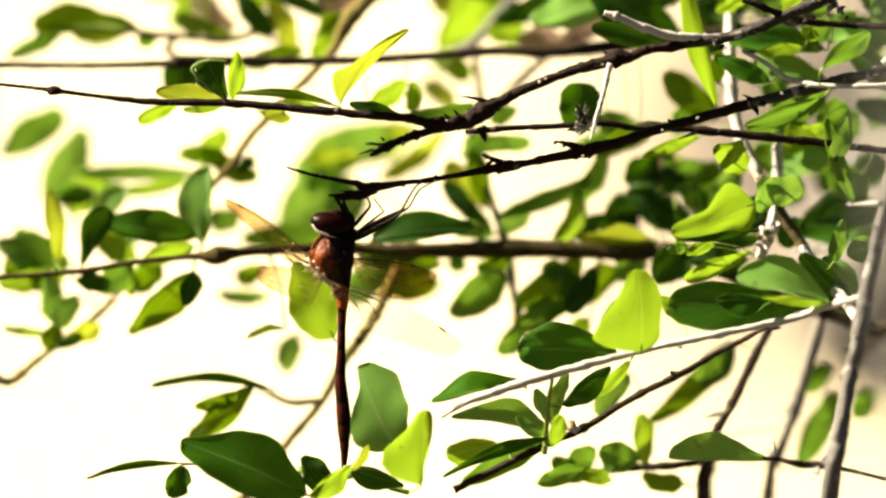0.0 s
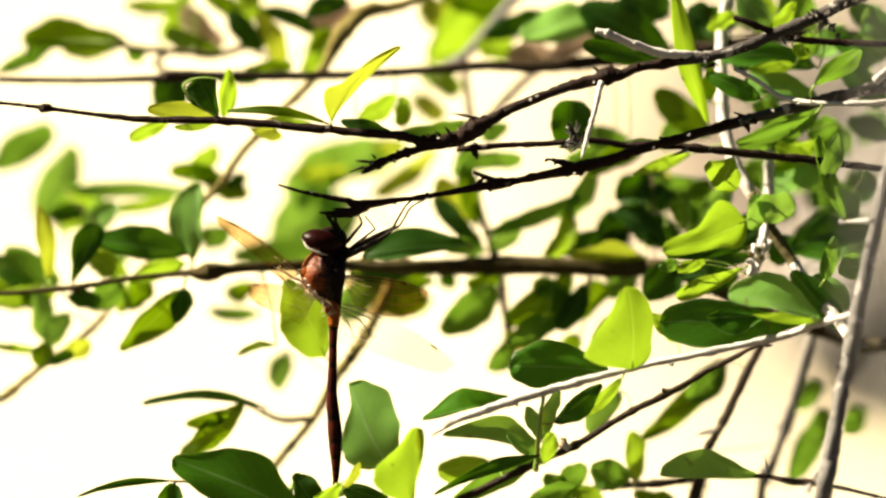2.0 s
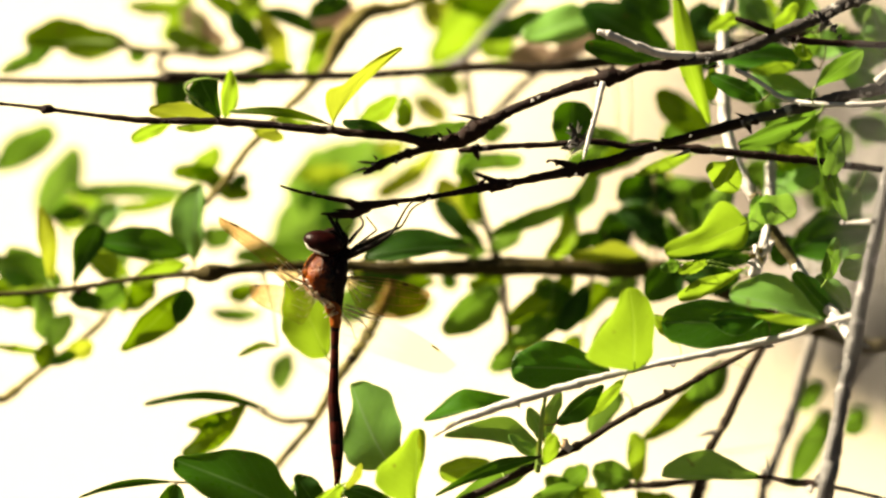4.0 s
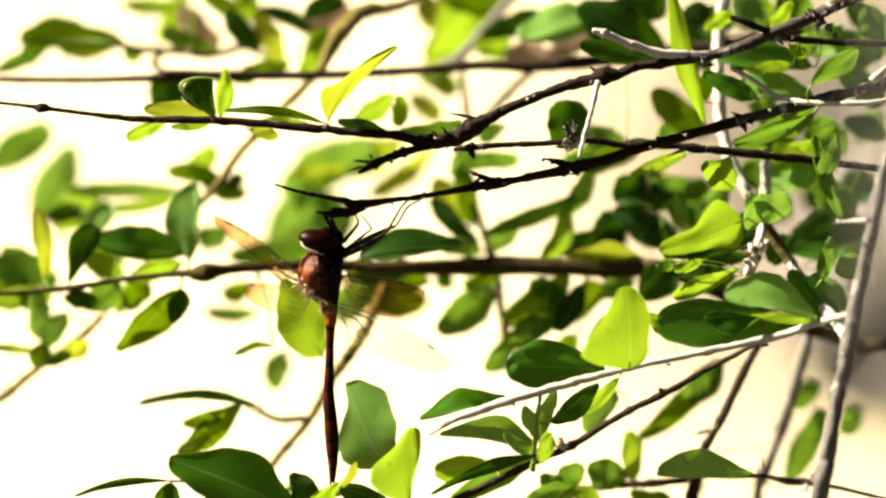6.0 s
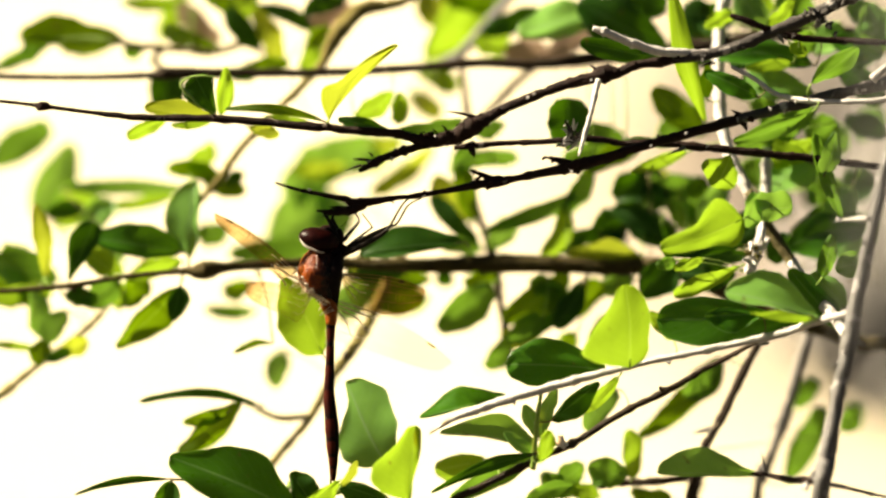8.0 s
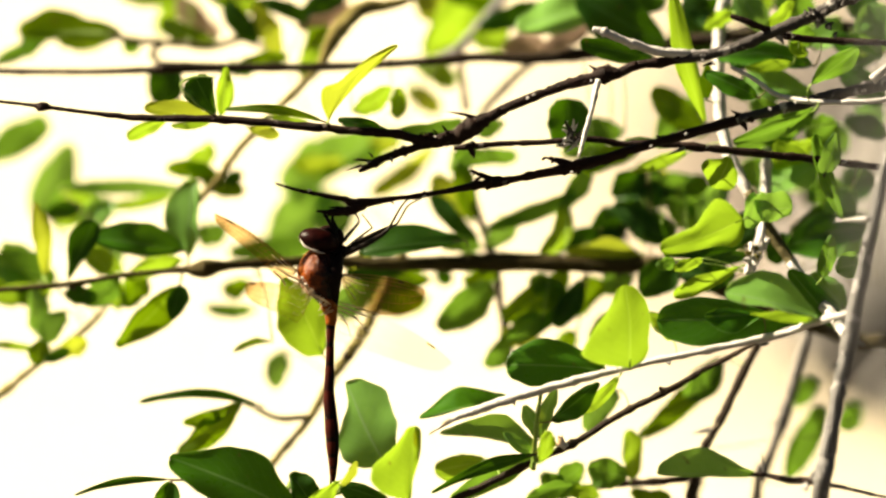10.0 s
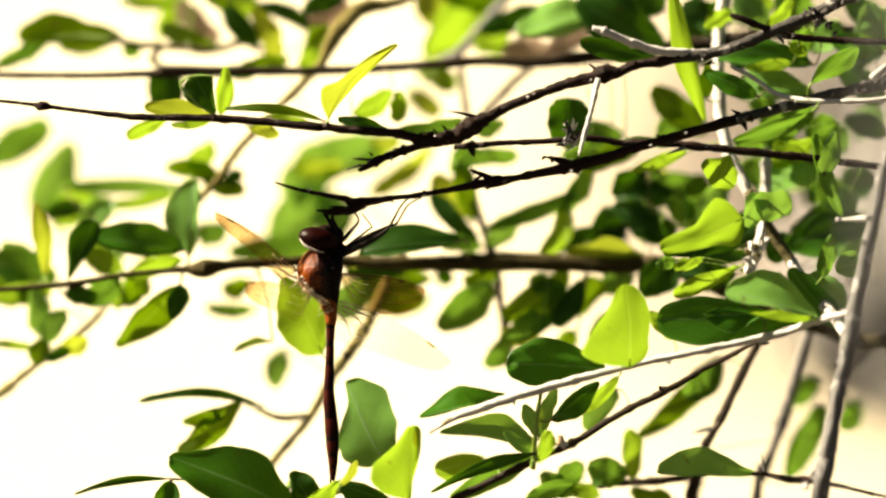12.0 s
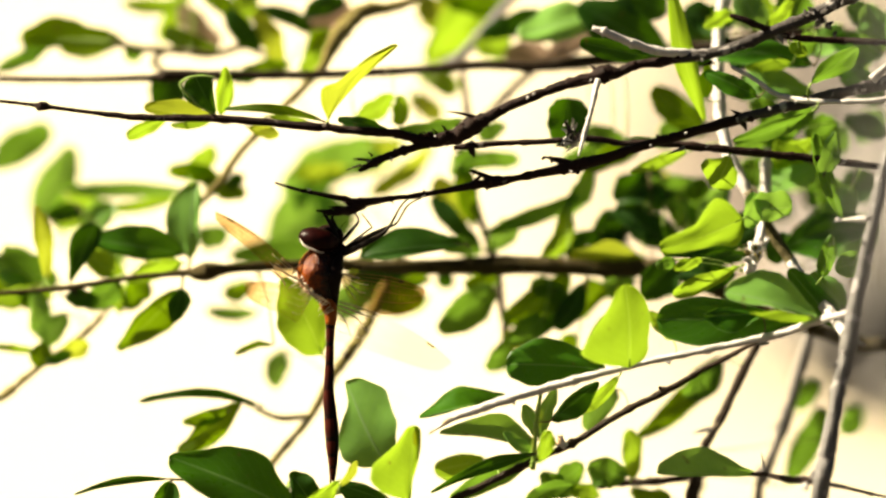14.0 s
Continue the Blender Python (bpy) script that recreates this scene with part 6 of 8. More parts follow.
leaf(level, (64.1, 73.4, 938.3), (56.8, 74.1, 941.3), MATURE, 8, left=(1.95, 2.73, 3.16, 2.41, 1.31), right=(1.84, 3, 2.79, 2.44, 1.24), twig=(65.3, 44.7, 933))
leaf(level, (71.6, 79.7, 938.9), (66.4, 80.5, 941.9), MATURE, 8, left=(1.84, 2.87, 3.02, 2.3, 1.08), right=(2.2, 3.25, 2.61, 1.94, 0.9), twig=(73.9, 48.9, 931))
leaf(level, (79.1, 81.8, 930.8), (74.9, 83.1, 935.9), SAGE, -8, left=(1.54, 2.61, 2.79, 2.95, 1.34), right=(1.56, 2.81, 3.23, 2.35, 1.47), twig=(80.3, 52.4, 929.3))
# leaves on cross_stem
leaf(cross_stem, (-7.8, 84.1, 948.3), (-14.1, 84.4, 949.6), LEMON, -34, left=(1.12, 1.64, 1.74, 1.62, 1.09), right=(1.56, 1.89, 1.94, 1.74, 1.11), fold=0.06, twig=(1.9, 56.1, 957.3))
leaf(cross_stem, (1.8, 50.3, 953.3), (13.5, 50.6, 954.3), MID, 26, left=(1.15, 1.55, 1.58, 1.35, 1.1), right=(1.34, 1.98, 2.02, 2.06, 1.38), fold=0.06, sweep=0.10, twig=(3.2, 55.1, 952.7))
leaf(cross_stem, (6, 49.6, 958.6), (10.9, 50.2, 961.1), MID, 10, left=(1.46, 1.64, 1.53, 1.43, 0.77), right=(1.34, 1.78, 1.52, 1.25, 0.74), sweep=0.03, twig=(2.2, 55.9, 956.1))
leaf(cross_stem, (5.7, 53, 956), (1.5, 51.8, 951), MID, -16, left=(1.37, 1.9, 2.41, 1.97, 1.18), right=(1.4, 1.82, 2.25, 1.69, 1.24), sweep=-0.06, twig=(2.6, 55.6, 955))
leaf(cross_stem, (6.5, 46.5, 938.2), (-2.6, 48.9, 947.7), MATURE, 0, left=(1.31, 1.49, 1.63, 1.76, 1.04), right=(1.38, 1.62, 1.79, 1.89, 1.16), twig=(8.4, 48.1, 938))
leaf(cross_stem, (3.2, 53.4, 941.1), (-1.5, 55.7, 950), LEMON, 34, left=(2.47, 2.9, 3.01, 2.67, 1.55), right=(2.55, 2.72, 2.66, 2.78, 1.55), fold=0.06, sweep=0.05, twig=(6.6, 50.8, 942.8))
leaf(cross_stem, (5.2, 49.6, 942.2), (2.8, 52.4, 953.4), OLIVE, 14, left=(1.34, 2.21, 2.26, 2.12, 1.18), right=(1.28, 1.59, 2, 1.83, 1.06), sweep=-0.01, twig=(6.6, 50.8, 942.8))
leaf(cross_stem, (7, 44.7, 939), (-0.5, 44.7, 939.2), MID, -14, left=(1.2, 1.7, 1.47, 1.29, 0.96), right=(1.16, 1.62, 1.9, 1.61, 0.77), sweep=-0.07, twig=(8.4, 48.1, 938))
leaf(cross_stem, (6.6, 41.5, 942.9), (24.4, 43, 948.9), MID, 28, left=(1.11, 1.69, 1.92, 1.69, 1.23), right=(1, 1.46, 1.69, 1.92, 1.46), fold=0.06, twig=(7.3, 49.7, 940.8))
leaf(cross_stem, (8.1, 44.7, 938.9), (12.9, 46, 944.2), SAGE, 24, left=(1.76, 2.17, 2.46, 2.77, 1.77), right=(1.26, 1.81, 2.14, 1.84, 1.42), fold=0.06, sweep=-0.02, twig=(8.4, 48.1, 938))
leaf(cross_stem, (9, 39.3, 933.7), (-1.2, 37.2, 925.6), MID, -8, left=(2.33, 3.57, 3.57, 2.95, 1.71), right=(1.92, 2.95, 2.95, 2.33, 1.4), twig=(9.6, 47, 932.5))
leaf(cross_stem, (9.9, 43.4, 933.9), (3.4, 43.2, 933), OLIVE, -16, left=(1.23, 1.57, 1.58, 1.69, 1.08), right=(1.04, 1.32, 1.7, 1.37, 1.02), sweep=-0.06, twig=(9.6, 47, 932.5))
leaf(cross_stem, (11.8, 38.8, 923.8), (7.7, 37.4, 918.2), MID, -14, left=(1.61, 1.81, 2.36, 2.2, 1.16), right=(1.39, 1.65, 1.77, 1.43, 1.2), twig=(11.5, 47, 921.3))
leaf(cross_stem, (18, 38.5, 922.5), (10.1, 39, 924.5), LEMON, -32, left=(1.25, 1.74, 1.94, 2.17, 1.22), right=(1.26, 1.88, 1.89, 1.94, 1.39), fold=0.06, sweep=0.02, twig=(11.7, 47, 920.4))
# leaves on mid_slant
leaf(mid_slant, (64.3, 51.2, 907.1), (68, 52.5, 912.3), MID, 14, left=(1.36, 2.05, 1.89, 1.95, 1.44), right=(1.26, 2.03, 2.17, 1.94, 1.45), sweep=0.05, twig=(64.4, 91.7, 896.4))
leaf(mid_slant, (77.1, 74.4, 897.1), (73.9, 75.4, 901.1), MID, 18, left=(1.26, 2.13, 2.76, 2.2, 1.34), right=(1.38, 2.26, 2.98, 2.52, 1.51), twig=(64.3, 91.6, 896))
# leaves on low_stem
leaf(low_stem, (62.5, 47.8, 893.7), (69.1, 51.3, 907.5), MID, 16, left=(1.73, 2.69, 2.9, 2.15, 1.75), right=(1.62, 2.4, 2.6, 2.46, 1.64), twig=(46.3, 39.6, 898.6))
leaf(low_stem, (72.4, 40.5, 905.5), (74.9, 41.4, 909.2), MID, 14, left=(1.46, 1.91, 2.04, 1.64, 1.09), right=(1.29, 1.81, 2.07, 1.74, 1.09), sweep=-0.02, twig=(46.9, 40.6, 901.9))
# leaves on top_branch
leaf(top_branch, (-39.6, 52.4, 970), (-34.1, 52.2, 969.1), MATURE, 4, left=(1.18, 1.32, 1.49, 1.29, 0.73), right=(1.04, 1.33, 1.22, 1.16, 0.62), twig=(-38.3, 43.1, 971.9))
leaf(top_branch, (-37.8, 54.3, 969.2), (-28, 54.8, 971.2), OLIVE, 8, left=(1.19, 1.39, 1.71, 1.4, 0.97), right=(0.95, 1.36, 1.3, 1.29, 0.73), sweep=0.04, twig=(-38.3, 43.1, 971.9))
leaf(top_branch, (-84.3, 81.3, 945.1), (-73.1, 83.3, 953.3), MID, 18, left=(1.98, 3.51, 3.73, 2.63, 1.87), right=(1.76, 2.63, 2.85, 2.85, 2.42), twig=(-82.5, 41.7, 971.6))
leaf(top_branch, (-16.2, 34.9, 965.7), (-9.2, 36, 970), YOUNG, 36, left=(1.38, 2.31, 2.24, 1.86, 1.08), right=(1.59, 1.94, 2.48, 1.84, 1), fold=0.06, sweep=-0.05, twig=(-16.5, 45.8, 971.6))
leaf(top_branch, (-8.3, 34.5, 964.4), (-7.9, 35.9, 970), YOUNG, 36, left=(1.52, 1.6, 1.92, 1.37, 0.96), right=(1.39, 1.69, 1.76, 1.29, 0.65), fold=0.06, twig=(-9.6, 46.2, 972))
leaf(top_branch, (28.8, 51.2, 981.5), (13.4, 50.1, 977.1), SAGE, 26, left=(2.12, 3.02, 3.02, 2.57, 1.66), right=(2.34, 4.16, 4.39, 3.48, 1.89), fold=0.06, twig=(29.5, 50.2, 973.4))
leaf(top_branch, (40.6, 47.5, 974.8), (24.1, 49.7, 983.7), MATURE, 0, left=(3.11, 4.94, 5.15, 4.13, 2.09), right=(2.49, 4.13, 4.53, 3.72, 1.88), twig=(41.2, 51.3, 974.6))
leaf(top_branch, (40.4, 49.2, 982), (31.2, 50.3, 986.2), MATURE, 0, left=(2.45, 3.64, 3, 3.07, 2.03), right=(2.52, 2.96, 3.82, 3.06, 1.98), sweep=-0.04, twig=(41.2, 51.3, 974.6))
leaf(top_branch, (27.1, 46.5, 954.3), (21.2, 44.2, 945.4), MID, -28, left=(1.53, 2.18, 2.33, 1.63, 1.18), right=(1.72, 1.8, 2.33, 1.77, 1.17), fold=0.06, sweep=0.02, twig=(25.2, 49.6, 973))
leaf(top_branch, (49.1, 58.5, 977.6), (42.3, 58.9, 979.2), DRY, -6, left=(1.71, 2.58, 2.18, 2.38, 1.28), right=(1.71, 2.11, 2.29, 2.12, 1.15), sweep=-0.04, twig=(50.9, 51.8, 975.7))
leaf(top_branch, (52.1, 53.7, 975.1), (41.1, 54.1, 976.8), MATURE, 0, left=(3.01, 4.81, 5.6, 3.82, 2.61), right=(2.59, 3.2, 3.25, 3.83, 1.93), sweep=-0.01, twig=(50.9, 51.8, 975.7))
leaf(top_branch, (80, 39.6, 984.5), (74.7, 38.3, 979.2), SAGE, 4, left=(1.98, 2.88, 2.45, 2.77, 1.58), right=(1.82, 2.77, 2.68, 2.33, 1.42), sweep=0.02, twig=(79.1, 60.1, 975.4))
leaf(top_branch, (47.1, 56.8, 962.6), (38.8, 55.1, 955.9), MID, -10, left=(1.8, 2.74, 2.82, 1.94, 1.35), right=(2.39, 2.76, 2.5, 2.47, 1.4), sweep=-0.05, twig=(47.7, 51.9, 975.2))
leaf(top_branch, (30.5, 57, 955.2), (21.4, 56.5, 953), MID, -10, left=(1.53, 2.07, 2.51, 1.73, 1.31), right=(1.37, 2.03, 2.06, 1.55, 1.24), sweep=-0.01, twig=(29.5, 50.2, 973.4))
leaf(top_branch, (32.8, 47.6, 958.7), (24.5, 47.9, 960.2), MID, -12, left=(1.7, 1.9, 2.44, 1.95, 1.38), right=(1.28, 1.9, 1.98, 1.9, 1.06), sweep=-0.02, twig=(32.2, 50.4, 973.7))
leaf(top_branch, (53.3, 52.9, 980.1), (43.1, 53.3, 981.6), MATURE, 0, left=(1.85, 2.65, 3.16, 2.18, 1.42), right=(1.94, 2.84, 2.31, 2.83, 1.62), sweep=0.05, twig=(54.1, 51.1, 976.5))
leaf(top_branch, (71.8, 42.9, 981.5), (66.3, 41.6, 976.1), SAGE, 12, left=(1.33, 2.37, 2.52, 2.05, 1.21), right=(1.56, 2.75, 2.54, 2.04, 1.6), sweep=0.07, twig=(68.6, 51.4, 978))
leaf(top_branch, (79.1, 45.1, 981.9), (72.4, 45.6, 984), GREEN, 6, left=(1.76, 2.12, 2.19, 1.92, 1.03), right=(2.03, 2.39, 2.41, 2.21, 1.24), sweep=0.06, twig=(79.1, 60.1, 975.4))
leaf(top_branch, (76.9, 37.3, 975.4), (71.8, 37, 974.4), YOUNG, -30, left=(0.96, 1.74, 2.02, 1.7, 1.01), right=(1.12, 1.8, 1.88, 1.88, 1.03), twig=(73.4, 54.6, 976.7))
leaf(top_branch, (59.8, 47.6, 985.6), (67, 46.3, 980.7), MID, 18, left=(2.19, 3.05, 3.5, 2.56, 1.44), right=(1.98, 2.89, 3.12, 2.38, 1.45), twig=(62, 49.7, 978.2))
leaf(top_branch, (52.9, 53.6, 979), (57, 54.4, 982), MID, 18, left=(1.6, 2.61, 3.59, 3.2, 1.53), right=(1.55, 2.8, 2.96, 2.72, 1.6), twig=(53.3, 51.3, 976.3))
leaf(top_branch, (66.5, 32.7, 981.7), (62.4, 31.8, 978.3), MID, -18, left=(1.36, 2.22, 2.04, 1.83, 0.88), right=(1.56, 2.04, 2.29, 1.58, 0.86), twig=(65.4, 50.2, 978.3))
leaf(top_branch, (59.9, 49.3, 982.1), (54.8, 49.7, 984.1), YOUNG, -24, left=(1.8, 2.78, 2.87, 2.37, 1.09), right=(1.56, 2.52, 3.05, 1.96, 1.07), twig=(62, 49.7, 978.2))
leaf(top_branch, (80.4, 68.4, 959.8), (76.2, 66.9, 953.7), SAGE, 8, left=(1.76, 2.92, 2.5, 1.96, 0.95), right=(1.71, 2.82, 2.7, 2.26, 1.09), twig=(78.3, 59.3, 975.6))
# leaves on side_spray
leaf(side_spray, (-57.7, 65.4, 972.6), (-77.7, 65.6, 973.3), OLIVE, 0, left=(1.04, 1.24, 1.24, 1.24, 1.04), right=(2.17, 3.3, 4.54, 4.33, 2.48), twig=(-57.8, 60.9, 973.3))
leaf(side_spray, (-59.9, 71.3, 971.4), (-70.5, 71, 970.3), YOUNG, -12, left=(1.23, 1.86, 2.18, 1.75, 1.23), right=(0.7, 0.81, 0.81, 0.81, 0.7), twig=(-59.5, 60.4, 974))
leaf(side_spray, (-71.7, 67.5, 972.6), (-82.4, 66.2, 967.3), MID, -12, left=(1.17, 1.51, 1.52, 1.43, 0.74), right=(0.85, 1.41, 1.38, 1.33, 0.71), twig=(-60.1, 60.2, 974.2))
leaf(side_spray, (-74.6, 65.4, 972.5), (-76.5, 64.6, 969.1), MID, -10, left=(1.34, 1.73, 1.52, 1.44, 1.06), right=(1.63, 2.08, 1.8, 1.9, 1.12), sweep=0.02, twig=(-60.1, 60.2, 974.2))
leaf(side_spray, (-56.3, 65.5, 972.7), (-57.4, 64.7, 969.5), MID, -10, left=(1.39, 1.46, 1.46, 1.5, 0.84), right=(1.48, 2.25, 2, 1.75, 1.07), sweep=0.06, twig=(-56, 61.3, 972.7))
leaf(side_spray, (-52.4, 84.9, 968.1), (-48.1, 87.4, 977.9), YOUNG, 20, left=(2.03, 2.33, 2.52, 2.15, 1.55), right=(1.48, 1.97, 2.25, 1.76, 1.52), fold=0.06, sweep=-0.02, twig=(-51.7, 61.3, 972.6))
leaf(side_spray, (-49.7, 56.4, 969.5), (-51.3, 54.6, 962.1), MATURE, -4, left=(2.61, 3.33, 3.33, 3.02, 2.09), right=(2.61, 3.43, 3.22, 2.81, 1.99), twig=(-51, 63.1, 967.4))
# leaves on side_twig
leaf(side_twig, (-40.9, 65, 971), (-51.6, 66.1, 975.1), OLIVE, -10, left=(1.68, 2.31, 2.52, 2.31, 1.47), right=(1.16, 1.47, 1.58, 1.47, 1.16), twig=(-40.4, 62.8, 971.6))
leaf(side_twig, (-41.2, 80.9, 968.5), (-48.9, 82.8, 976.2), DRY, 10, left=(1.83, 2.23, 2.37, 2.17, 1.3), right=(1.84, 1.83, 2.26, 2.01, 0.97), sweep=0.04, twig=(-40.4, 62.8, 971.6))
leaf(side_twig, (-46.7, 84.6, 975.1), (-59.6, 84.8, 976), YOUNG, -15, left=(0.99, 1.46, 1.53, 1.6, 0.86), right=(1.39, 1.73, 1.77, 1.42, 0.88), twig=(-46.5, 61.1, 972.2))
leaf(side_twig, (-33.5, 63.2, 971.9), (-40, 64.9, 978.8), MATURE, 0, left=(1.44, 2.31, 2.46, 2.18, 1.17), right=(1.62, 1.7, 1.92, 1.83, 1.32), sweep=-0.02, twig=(-33.5, 64.7, 971.2))
leaf(side_twig, (-37.8, 66.7, 977.7), (-44.3, 67.9, 982.3), OLIVE, -5, left=(1.21, 1.61, 1.69, 1.52, 1.14), right=(1.31, 1.92, 1.68, 1.51, 1.35), twig=(-37.1, 64.1, 972.5))
leaf(side_twig, (-35, 78.2, 974), (-38, 79.7, 980), YOUNG, 15, left=(1.83, 2.54, 2.36, 2.04, 1.31), right=(2.25, 2.3, 2.75, 2.61, 1.46), sweep=0.03, twig=(-35.4, 64.5, 972.1))
leaf(side_twig, (-29.8, 60.3, 968.4), (-33.7, 63.1, 979.5), LEMON, 34, left=(1.68, 1.94, 2.36, 2, 1.67), right=(1.46, 2.07, 2.66, 2.36, 1.66), fold=0.06, sweep=-0.01, twig=(-29.3, 65.1, 969))
leaf(side_twig, (-23.9, 64.1, 975.4), (-33.9, 65.1, 979.4), MATURE, 0, left=(1.23, 1.49, 1.59, 1.32, 1.02), right=(1.28, 1.63, 1.56, 1.35, 0.78), sweep=-0.06, twig=(-29.3, 65.1, 969))
leaf(side_twig, (-20.1, 89.2, 943.7), (-7.7, 90.3, 948.2), YOUNG, 22, left=(1.99, 3.16, 2.75, 2.72, 1.76), right=(2.39, 2.88, 3.3, 2.27, 1.79), fold=0.06, sweep=-0.03, twig=(-29.3, 65.1, 969))
# leaves on bare_slant
leaf(bare_slant, (-8.7, 88.4, 948.7), (-29.8, 85.8, 938.5), SAGE, -18, left=(1.38, 1.49, 1.6, 2.26, 2.26), right=(3.8, 6, 6.99, 6.88, 4.24), twig=(-0.4, 71.5, 967))
leaf(bare_slant, (-17.9, 83.2, 944.5), (-27.9, 83, 943.8), LEMON, -34, left=(1.68, 2.1, 2.06, 2.24, 1.55), right=(2.24, 2.34, 2.73, 2.66, 1.77), fold=0.06, sweep=-0.01, twig=(-0.4, 71.5, 967))
leaf(bare_slant, (7.5, 79.4, 978.9), (-3.7, 76.5, 967.5), YOUNG, -28, left=(3.89, 5.3, 4.83, 3.66, 2.25), right=(3.42, 4.36, 4.13, 2.95, 1.78), fold=0.06, twig=(11, 75.2, 977.5))
leaf(bare_slant, (12.1, 76.9, 977.4), (-1, 77.6, 980.1), OLIVE, -14, left=(2.14, 3.22, 3.02, 2.89, 1.93), right=(2.02, 2.59, 2.57, 2.31, 1.7), sweep=0.01, twig=(11.5, 75.6, 978))
leaf(bare_slant, (3.8, 82.2, 973.5), (-5.4, 82.7, 975.8), LEMON, -34, left=(2.27, 3.72, 3.31, 3.41, 1.94), right=(2.37, 3.2, 3.74, 3.31, 2.12), fold=0.06, sweep=0.05, twig=(6.8, 73.7, 972.9))
leaf(bare_slant, (12.2, 69.8, 973.5), (5.8, 69.1, 970.5), YOUNG, -26, left=(1.82, 2.74, 3.32, 2.43, 1.96), right=(1.94, 2.56, 2.41, 2.47, 1.58), fold=0.06, sweep=0.02, twig=(8.9, 74.2, 975.3))
leaf(bare_slant, (6.3, 67.8, 973.6), (17.8, 68.8, 977.9), MATURE, 2, left=(1.59, 2.1, 2.43, 2.35, 1.28), right=(1.3, 1.7, 2.03, 1.81, 1.15), sweep=-0.04, twig=(6.3, 73.6, 972.4))
leaf(bare_slant, (-5.3, 80.1, 965), (2.6, 79, 960.7), YOUNG, 22, left=(1.93, 2.31, 2.54, 2.26, 1.58), right=(1.61, 2.37, 2.17, 2.36, 1.64), fold=0.06, sweep=0.04, twig=(-0.4, 71.5, 967))
leaf(bare_slant, (-6.8, 86.5, 957.8), (-0.3, 85.6, 954.1), LEMON, 32, left=(1.92, 2.52, 2.5, 2.49, 1.57), right=(1.58, 1.93, 2.12, 2.06, 1.6), fold=0.06, sweep=0.03, twig=(-0.4, 71.5, 967))
# leaves on drop_slant
leaf(drop_slant, (19.1, 69.1, 970.8), (10.7, 68.8, 969.5), DRY, -8, left=(1.74, 2.31, 2.31, 2.55, 1.65), right=(1.55, 1.95, 2.47, 1.87, 1.36), sweep=-0.03, twig=(20.3, 73.3, 968.4))
leaf(drop_slant, (17.5, 64.7, 969.8), (27.2, 66, 974.8), DRY, 4, left=(1.31, 1.96, 2.15, 1.65, 1.12), right=(1.28, 1.77, 1.88, 1.63, 1.09), sweep=-0.01, twig=(18.1, 72.1, 967.4))
# leaves on slanting_stem
leaf(slanting_stem, (-46.8, 53.8, 950.9), (-41.9, 55.1, 955.9), YOUNG, 25, left=(1.72, 2.2, 2.32, 1.64, 1.18), right=(1.53, 2.13, 1.92, 1.92, 1.27), fold=0.06, sweep=-0.06, twig=(-43, 42.3, 949.7))
leaf(slanting_stem, (-39.8, 53.5, 949.6), (-50.3, 54.1, 951.8), OLIVE, -8, left=(1.19, 1.57, 1.72, 1.45, 1.03), right=(1.33, 2, 2.03, 1.89, 1.24), sweep=-0.04, twig=(-40.2, 42.5, 953))
leaf(slanting_stem, (-44.2, 53.5, 949.5), (-36, 53.1, 947.7), OLIVE, 4, left=(1.07, 1.36, 1.53, 1.31, 1.13), right=(1.28, 1.58, 2.08, 1.63, 1.29), sweep=-0.02, twig=(-42.2, 42.3, 950.6))
leaf(slanting_stem, (-39.8, 53.2, 948.3), (-36.6, 53.9, 951), MATURE, 0, left=(1.19, 1.4, 1.61, 1.39, 0.78), right=(0.75, 1.25, 1.29, 1.27, 0.77), twig=(-40.8, 42.4, 952.2))
leaf(slanting_stem, (-76.1, 86.7, 933.7), (-69, 90.2, 947.7), SAGE, 12, left=(2.44, 3.51, 3.51, 2.65, 1.79), right=(2.86, 4.15, 4.15, 3.08, 1.79), twig=(-58.4, 40.3, 932.3))
leaf(slanting_stem, (-70, 64.8, 945.2), (-47.3, 64.6, 944.6), SAGE, 20, left=(1.17, 1.39, 1.5, 1.39, 1.17), right=(1.17, 1.61, 1.72, 1.5, 0.84), fold=0.06, sweep=0.05, twig=(-54.7, 41.4, 936.7))
leaf(slanting_stem, (-66, 62, 942.5), (-49.3, 62.5, 944.2), YOUNG, 20, left=(0.84, 0.86, 0.92, 1.15, 0.73), right=(0.78, 1.27, 1.38, 1.17, 0.74), fold=0.06, twig=(-54.7, 41.4, 936.7))
leaf(slanting_stem, (-71.7, 70.8, 936.3), (-63.2, 72.7, 943.9), YOUNG, 32, left=(2.78, 3.09, 3.68, 3.05, 1.83), right=(2.56, 4.19, 3.65, 2.98, 1.87), fold=0.06, sweep=0.07, twig=(-57.8, 40.6, 933.1))
leaf(slanting_stem, (-67, 74.7, 943.5), (-72.4, 73.4, 938.5), MID, -24, left=(1.92, 2.24, 2.69, 2.26, 1.53), right=(2.28, 3.09, 2.5, 2.59, 1.65), fold=0.06, sweep=0.06, twig=(-52.5, 41.7, 939.2))
leaf(slanting_stem, (-73.2, 61.7, 941), (-65.9, 62, 942.4), MATURE, 0, left=(1.16, 1.44, 1.89, 1.46, 1.16), right=(1.33, 1.84, 1.95, 1.85, 1.15), sweep=0.04, twig=(-57.1, 40.8, 933.9))
